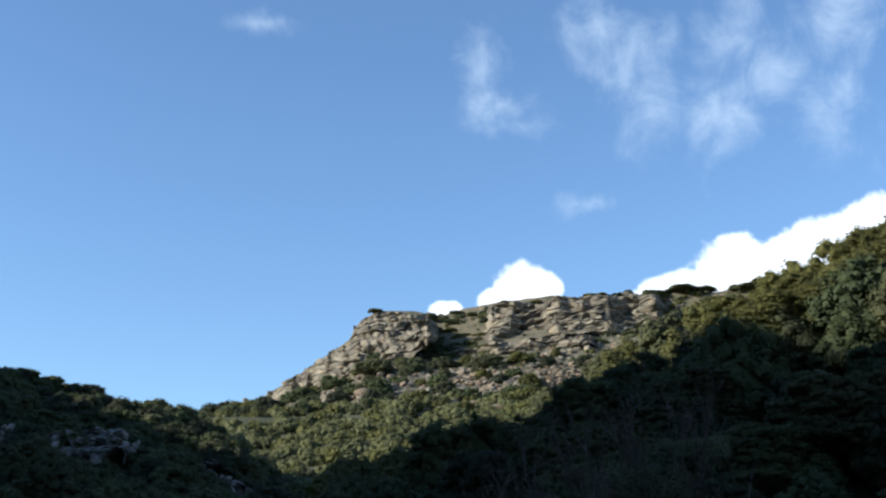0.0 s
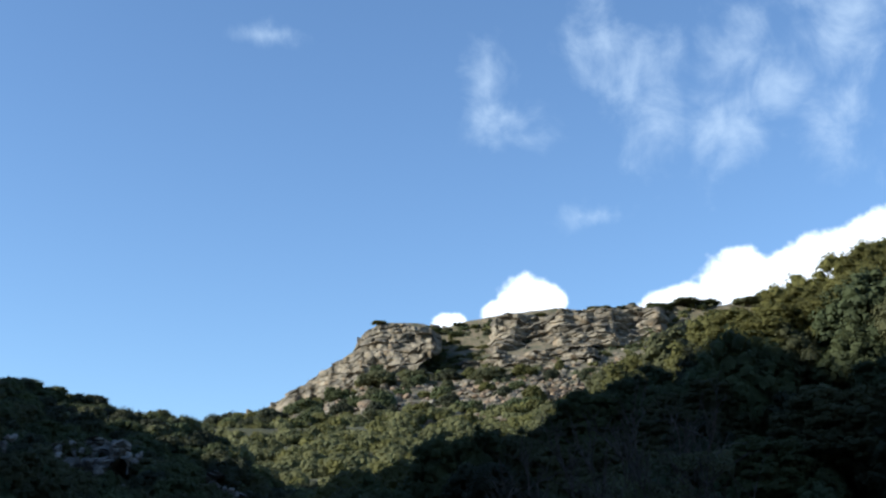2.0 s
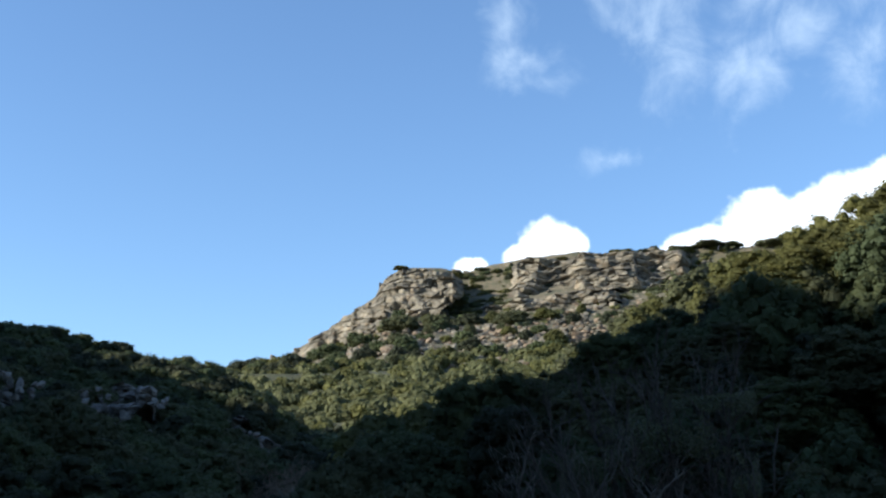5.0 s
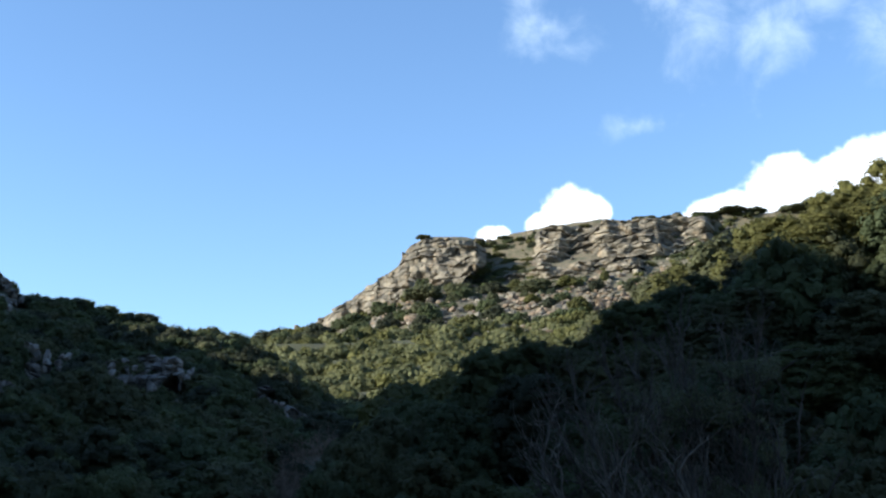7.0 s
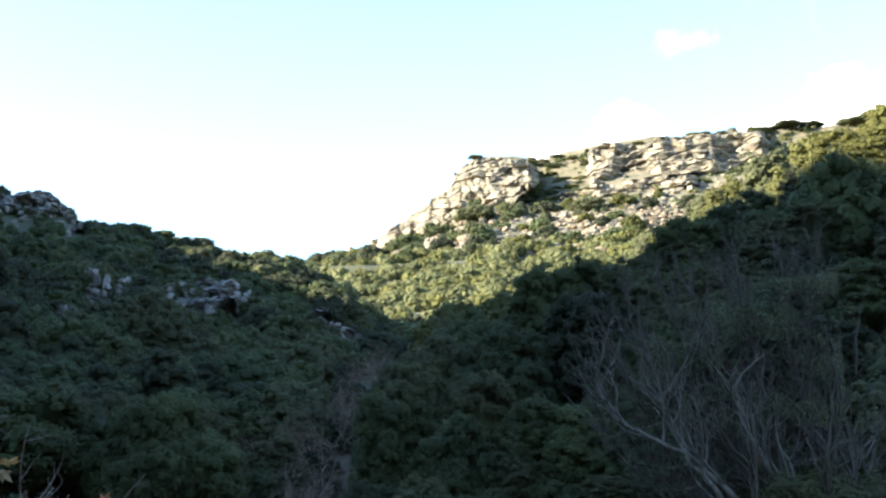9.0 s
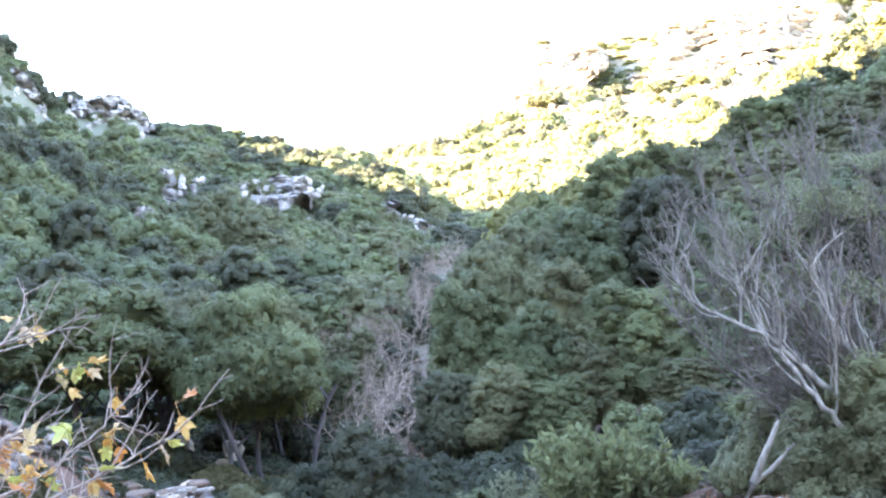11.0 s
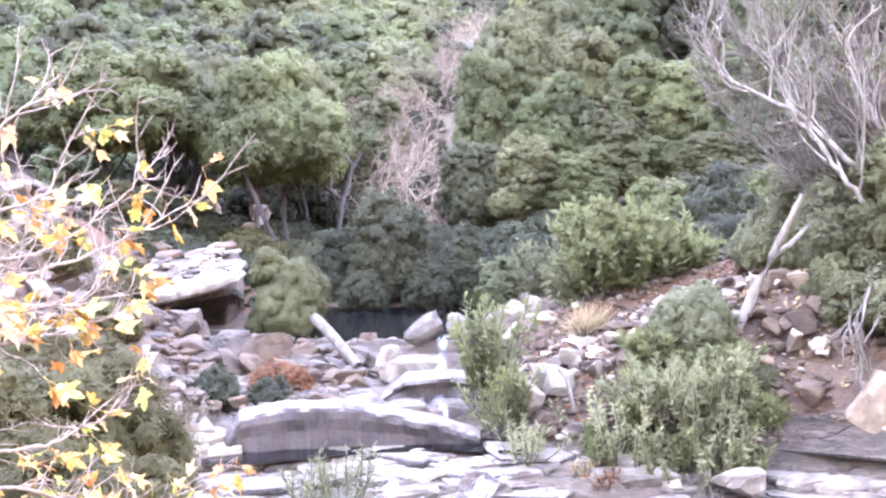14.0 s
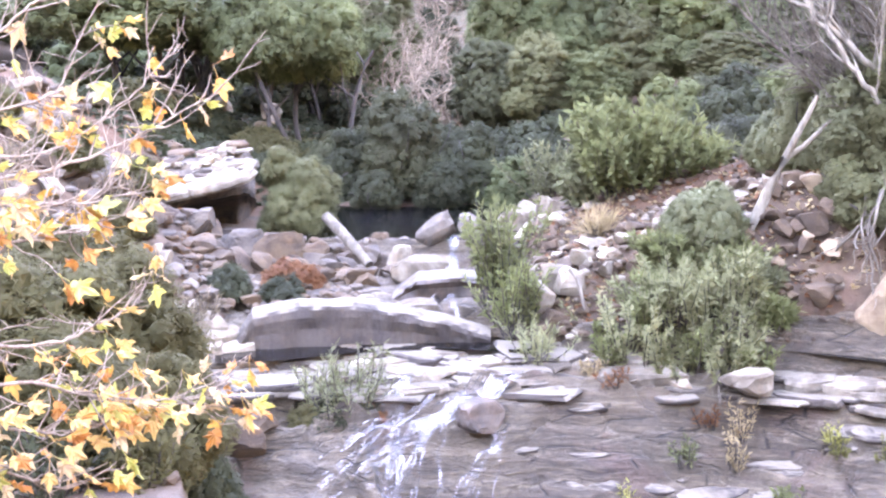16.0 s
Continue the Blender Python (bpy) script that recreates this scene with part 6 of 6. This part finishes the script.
def forked_stick():
    e = new("leaning_snag")
    base = level(3.95, 12.55, spot(3.95, 12.55).z - 0.1)
    e.matrix_world = Matrix.Translation(base)

    def loc(az, d, z):
        return np.array(level(az, d, z) - base)
    fork = loc(5.75, 12.65, 0.25)
    part("trunk", Build().add(*tube([[0, 0, 0], loc(4.6, 12.7, -0.32), loc(5.2, 12.65, 0.0), fork], [0.062, 0.056, 0.05, 0.046], 9)).mesh("trunk", PALE_WOOD), e)
    part("limb", Build().add(*tube([fork, loc(6.2, 12.6, 0.48), loc(6.6, 12.6, 0.66), loc(7.0, 12.6, 0.86)], [0.04, 0.034, 0.028, 0.02], 8)).mesh("limb", PALE_WOOD), e)
    part("limb", Build().add(*tube([fork, loc(6.5, 12.7, 0.36), loc(7.1, 12.7, 0.5), loc(7.6, 12.7, 0.62)], [0.03, 0.025, 0.02, 0.012], 8)).mesh("limb", PALE_WOOD), e)
    tagged(e, "leaning bleached dead trunk that forks at its top", "dead tree")


forked_stick()


BARE = {}


def bare_shrub(az, d, high, wide, seed, mat=None, stems=6):
    if seed in BARE:
        ob = new("bare_shrub", BARE[seed])
        ob.matrix_world = Matrix.Translation(spot(az, d)) @ pose(0, 0, 0, 0, 0, az * 97)
        return tagged(ob, "leafless brownish shrub in the gully", "shrub", "bare shrubs of the gully")
    rng = np.random.RandomState(seed)
    b = Build()
    for i in range(stems):
        a = rng.uniform(0, 6.28)
        branching(b, rng, [0.1 * np.cos(a), 0.1 * np.sin(a), -0.1], [np.cos(a) * wide / high * 0.8, np.sin(a) * wide / high * 0.8, 1], high * 0.62, 0.03 * high / 2, 3, 3, 0.3, 0.0, 0.9, 0.6)
    BARE[seed] = b.mesh("bare_shrub", mat or BRUSH_BARK)
    ob = new("bare_shrub", BARE[seed])
    ob.matrix_world = Matrix.Translation(spot(az, d))
    tagged(ob, "leafless brownish shrub in the gully", "shrub", "bare shrubs of the gully")


rng = np.random.RandomState(61)
for i in range(64):
    d = 22.5 + 43 * (i / 64) ** 1.1
    az = np.interp(d, [23, 34, 46, 65], [-10.6, -11.0, -10.2, -8.4]) + rng.uniform(-1.7, 1.7)
    bare_shrub(az, d, rng.uniform(1.8, 2.6), rng.uniform(1.4, 2.2), 600 + i % 6)


def stick(name, pts, radii, mat, label, category="branch", sides=8):
    base = Vector(pts[0])
    ob = new(name, Build().add(*tube([np.array(Vector(p) - base) for p in pts], radii, sides)).mesh(name, mat))
    ob.matrix_world = Matrix.Translation(base)
    return tagged(ob, label, category)


stick("log", [level(-15.25, 14.2, -0.57), level(-14.6, 14.0, -0.71), level(-14.0, 13.8, -0.86), level(-13.3, 13.6, -1.04)], [0.062, 0.066, 0.064, 0.055], DEAD_BARK, "pale broken log leaning into the rubble", "log", 10)
stick("fallen_branch", [level(-3.9, 12.3, -0.85), level(-3.5, 12.2, -0.93), level(-3.3, 12.1, -1.08), level(-3.2, 12.05, -1.22)], [0.018, 0.022, 0.02, 0.014], DEAD_BARK, "white curved stick on the stony bank")


def roots(az, d, z, seed, n=7):
    rng = np.random.RandomState(seed)
    e = new("root_tangle")
    e.matrix_world = Matrix.Translation(level(az, d, z))
    for i in range(n):
        b = Build()
        branching(b, rng, rng.normal(size=3) * 0.08, [rng.normal() * 0.5 - 0.2, -0.3, -1], rng.uniform(0.4, 0.75), 0.016, 1, 2, 0.2, 0.0, 0.6, 0.6)
        part("root", b.mesh("root", DEAD_BARK), e)
    tagged(e, "pale roots hanging from the washed-out bank", "roots")


roots(10.0, 12.2, 0.0, 41)
roots(9.2, 12.1, -0.35, 42, 4)
roots(3.2, 11.6, -1.35, 43, 3)

# ================= falling water =================


def ribbon(name, path, label, sides=4, strands=20, fat=0.6):
    """A sheet of water that follows the rock: rows of (azimuth, distance, width)."""
    path = np.array(path, float)
    rng = np.random.RandomState(int(abs(path[0, 0]) * 10))
    b = Build()
    for strand in range(strands):
        t = np.linspace(rng.uniform(0, 0.25), rng.uniform(0.65, 1.0), 70)
        if strand == 0:
            t = np.linspace(0, 1, 70)
        s = np.linspace(0, 1, len(path))
        az, d, w = (np.interp(t, s, path[:, i]) for i in range(3))
        off = 0.42 * rng.normal() * w * (0.5 + 0.8 * t) + 0.03 * np.sin(t * 11 + strand) + 0.012 * np.sin(t * 29 + 2 * strand)
        w = fat * rng.uniform(0.005, 0.017) * (0.4 + np.sin(np.linspace(0.1, 3.0, 70))) * (1 + 0.25 * np.sin(t * 13 + 3 * strand))
        cross = np.linspace(-0.5, 0.5, sides)
        A = az[:, None] + np.degrees((w[:, None] * cross[None] + off[:, None]) / d[:, None])
        D = np.repeat(d[:, None], sides, 1)
        z = np.repeat(ledge_height((az + np.degrees(off / d))[:, None], d[:, None]), sides, 1)
        k = np.ones(11) / 11
        z = np.apply_along_axis(lambda c: np.convolve(np.pad(c, 5, mode="edge"), k, "valid"), 0, z) + 0.035 + 0.015 * np.cos(cross * 3)[None]
        v = np.stack([D * np.sin(np.radians(A)), D * np.cos(np.radians(A)), z], -1).reshape(-1, 3)
        n, i, j = sides, np.arange(len(t) - 1)[:, None], np.arange(sides - 1)[None]
        b.add(v, np.stack([i * n + j, i * n + j + 1, (i + 1) * n + j + 1, (i + 1) * n + j], -1).reshape(-1, 4))
    tagged(new(name, b.mesh(name, FOAM)), label, "waterfall", kind="structure")


W = "thin white strands of water sliding down the wet rock face"
for i, way in enumerate([
        [(-5.6, 11.7, 0.16), (-6.39, 11.41, 0.2), (-7.04, 11.24, 0.24), (-7.85, 11.08, 0.26), (-9.19, 11.03, 0.22), (-10.54, 10.91, 0.24), (-11.61, 10.86, 0.26), (-12.96, 10.53, 0.3), (-14.04, 10.38, 0.34), (-14.76, 10.18, 0.4)],
        [(-11.3, 11.6, 0.08), (-11.55, 11.39, 0.1), (-12.0, 11.15, 0.1), (-12.1, 11.07, 0.12), (-12.34, 10.86, 0.16), (-12.96, 10.53, 0.3), (-14.2, 10.3, 0.45), (-15.2, 10.1, 0.5)],
        [(-9.6, 11.6, 0.1), (-10.37, 11.16, 0.16), (-10.57, 11.07, 0.2), (-11.59, 11.03, 0.24), (-12.68, 10.82, 0.26), (-13.62, 10.42, 0.3), (-14.6, 10.2, 0.4)],
        [(-8.63, 11.4, 0.08), (-8.91, 11.14, 0.12), (-9.43, 11.05, 0.2), (-11.06, 10.87, 0.24), (-12.13, 10.83, 0.24), (-13.26, 10.34, 0.3), (-13.8, 10.19, 0.3)],
        [(-7.59, 10.93, 0.1), (-7.27, 10.84, 0.1), (-7.38, 10.79, 0.1), (-7.74, 10.74, 0.14), (-8.41, 10.65, 0.2), (-9.2, 10.4, 0.3), (-10.0, 10.2, 0.4)],
        [(-10.2, 10.95, 0.3), (-10.9, 10.8, 0.5), (-11.8, 10.5, 0.7), (-12.6, 10.2, 0.8)]]):
    ribbon("water_fall_%d" % (i + 3), way, W, strands=(20, 15, 7, 7, 10, 6)[i])
ribbon("water_fall_1", [(-9.0, 15.2, 0.14), (-9.1, 14.75, 0.16), (-9.2, 14.3, 0.22), (-9.3, 14.1, 0.2)], "small upper fall between the boulders", strands=5, fat=2.6)
ribbon("water_fall_2", [(-9.6, 13.5, 0.2), (-9.45, 13.1, 0.26), (-9.5, 12.6, 0.3), (-9.2, 12.45, 0.3), (-8.4, 12.4, 0.2), (-7.6, 12.3, 0.2)], "short fall over the dark step of rock", strands=6, fat=2.6)

# ================= the plane tree's autumn branches =================


def autumn_material(name, a, b_, c_):
    m, t, b, geo = material(name)
    own = t.nodes.new("ShaderNodeObjectInfo").outputs["Random"]
    n = tex(t, geo.outputs["Position"], 26.0, 4.0)
    c = mixcol(t, own, a, b_)
    c = mixcol(t, maths(t, "MULTIPLY", step(t, n, 0.5, 0.66), 0.7), c, c_)
    t.links.new(c, b.inputs["Base Color"])
    b.inputs["Roughness"].default_value = 0.6
    tr = wire(t, "ShaderNodeBsdfTranslucent", Color=c)
    mx = wire(t, "ShaderNodeMixShader", i0=0.35, i1=b.outputs[0], i2=tr.outputs[0])
    t.links.new(mx.outputs[0], t.nodes["Material Output"].inputs[0])
    return m


YELLOW = autumn_material("yellow_plane_leaf", (0.42, 0.22, 0.04), (0.45, 0.30, 0.11), (0.32, 0.14, 0.035))
AMBER = autumn_material("amber_plane_leaf", (0.36, 0.13, 0.03), (0.44, 0.20, 0.045), (0.22, 0.085, 0.03))
FADED = autumn_material("faded_plane_leaf", (0.42, 0.32, 0.16), (0.34, 0.22, 0.11), (0.25, 0.15, 0.08))


def plane_leaf(seed, mat):
    """A lobed leaf, creased along its veins, stalk at the origin."""
    rng = np.random.RandomState(seed)
    tips = [(-100, 0.42), (-52, 0.78), (0, 1.0), (52, 0.78), (100, 0.42)]
    rim = []
    for i, (a, r) in enumerate(tips):
        if i:
            am = radians((tips[i - 1][0] + a) / 2)
            rim.append((0.36 * math.sin(am), 0.3 + 0.36 * math.cos(am), -0.05))
        a, r = radians(a + rng.uniform(-7, 7)), r * rng.uniform(0.85, 1.1)
        for da, k in ((-11, 0.72), (0, 1.0), (11, 0.72)):
            aa = a + radians(da)
            rim.append((r * k * 0.75 * math.sin(aa), 0.3 + r * k * 0.75 * math.cos(aa), rng.uniform(-0.14, 0.1)))
    v = [(0, 0.3, 0.04), (-0.1, 0.05, 0), (0.1, 0.05, 0)] + rim
    n = len(rim)
    f = [(0, 3 + i, 4 + i) for i in range(n - 1)] + [(0, 1, 3), (0, 3 + n - 1, 2), (0, 2, 1)]
    v = np.array(v) * 0.11
    b = Build().add(v, f)
    b.add(*tube([[0, 0.006, 0], [0, -0.03, 0.004], [0, -0.055, 0.015]], [0.0016, 0.0014, 0.0014], 4))
    return b.mesh("leaf", mat, smooth=False)


GREENISH = autumn_material("turning_plane_leaf", (0.26, 0.27, 0.06), (0.36, 0.33, 0.09), (0.30, 0.20, 0.05))
PLANE_LEAVES = [plane_leaf(700 + i, (YELLOW, AMBER, GREENISH, YELLOW, FADED)[i % 5]) for i in range(10)]


def plane_tree():
    rng = np.random.RandomState(77)
    base = level(-38, 5.6, spot(-38, 5.6).z - 0.1)
    e = new("plane_tree")
    e.matrix_world = Matrix.Translation(base)

    def loc(az, el, d):
        return np.array(level(az, d, 1.6 + d * math.tan(radians(el))) - base)
    crown = loc(-37, -2, 5.6)
    part("trunk", Build().add(*tube([[0, 0, 0], [0.03, 0, 0.6], [0.0, 0.05, 1.2], crown], [0.09, 0.075, 0.06, 0.04], 10)).mesh("trunk", PLANE_BARK), e)
    # each branch: the way it takes, how thick, how many leaves, where along it they sit
    ways = [([(-33, -6.5), (-27.6, -6.2), (-25.2, -5.4), (-22.6, -4.6), (-19.6, -3.0)], 0.014, 12, 0.25, 5.5),
            ([(-33, -5.6), (-27.9, -5.2), (-25.4, -4.2), (-23.0, -2.6), (-21.6, -1.2)], 0.010, 5, 0.5, 5.6),
            ([(-33, -7), (-28, -7.6), (-26, -7.4), (-23.6, -6.6)], 0.011, 16, 0.3, 5.3),
            ([(-34, -4), (-29, -3.8), (-27, -3.2), (-25.6, -0.4)], 0.012, 14, 0.3, 5.8),
            ([(-33, -9), (-28.4, -9.2), (-26.6, -8.6), (-24.0, -8.0)], 0.010, 18, 0.3, 5.2),
            ([(-33, -13), (-29, -13.6), (-27, -13.8), (-24.6, -13.0), (-23.2, -12.2)], 0.010, 13, 0.3, 5.4),
            ([(-33, -15), (-29, -15.2), (-26.6, -15.8), (-24.0, -16.4), (-20.9, -16.3)], 0.012, 40, 0.42, 5.3),
            ([(-33, -16), (-29.6, -17.4), (-27.4, -17.6), (-25.0, -17.0)], 0.010, 14, 0.2, 5.2),
            ([(-33, -18), (-30, -19.2), (-28, -20.2), (-25.6, -19.4)], 0.010, 14, 0.2, 5.2),
            ([(-34, -2), (-30, -0.6), (-28, 1.0), (-26.6, 2.2)], 0.014, 3, 0.5, 5.6)]
    for pts, r, n, first, d in ways:
        p = np.array([crown] + [loc(a, el, d + 0.12 * i) for i, (a, el) in enumerate(pts)])
        t = np.linspace(0, 1, 5 * len(p))
        s = np.linspace(0, 1, len(p))
        line = np.stack([np.interp(t, s, p[:, k]) for k in range(3)], 1)
        line[1:-1] = (line[:-2] + line[2:] + 2 * line[1:-1]) / 4
        line += np.cumsum(rng.normal(size=line.shape) * 0.006, 0)
        b = Build().add(*tube(line, np.linspace(r, 0.003, len(line)), 7))
        ends = []
        for _ in range(n):
            k = int(len(line) * rng.uniform(max(first, 0.3), 1.0)) - 1
            w = unit(unit(line[k] - line[k - 1]) + rng.normal(size=3) * [0.6, 0.5, 0.6])
            q, rr = limb(rng, line[k], w, rng.uniform(0.08, 0.30), 0.0042, 0.0022, 0.18, 0.05, 4)
            b.add(*tube(q, rr, 5))
            ends.append((q[-1], w))
        for _ in range(9):
            k = int(len(line) * rng.uniform(0.3, 1.0)) - 1
            w = unit(unit(line[k] - line[k - 1]) + rng.normal(size=3) * [0.5, 0.4, 0.5] + [0.1, 0, 0.15])
            q, rr = limb(rng, line[k], w, rng.uniform(0.15, 0.5), 0.005, 0.0018, 0.16, 0.05, 5)
            b.add(*tube(q, rr, 4))
            for m in (2, 3, 4):
                q2, r2 = limb(rng, q[m], unit(w + rng.normal(size=3) * 0.6), rng.uniform(0.05, 0.16), 0.0026, 0.0014, 0.2, 0.05, 3)
                b.add(*tube(q2, r2, 4))
        br = part("branch", b.mesh("branch", PLANE_BARK), e)
        for q, w in ends:
            for _ in range(rng.randint(1, 4)):
                ob = part("leaf", PLANE_LEAVES[rng.randint(len(PLANE_LEAVES))], br)
                droop = Vector((w[0] + rng.normal() * 0.5, w[1] * 0.3 + rng.normal() * 0.4, -0.5 + rng.normal() * 0.5)).normalized()
                rot = droop.to_track_quat("Y", "Z").to_matrix().to_4x4()
                size = rng.uniform(0.65, 1.2)
                ob.matrix_basis = Matrix.Translation(Vector(q) + droop * 0.05 * size) @ rot @ pose(0, 0, 0, 0, rng.uniform(-70, 70), 0) @ Matrix.Scale(size, 4)
    tagged(e, "young plane tree with yellow and amber autumn leaves", "tree")


plane_tree()
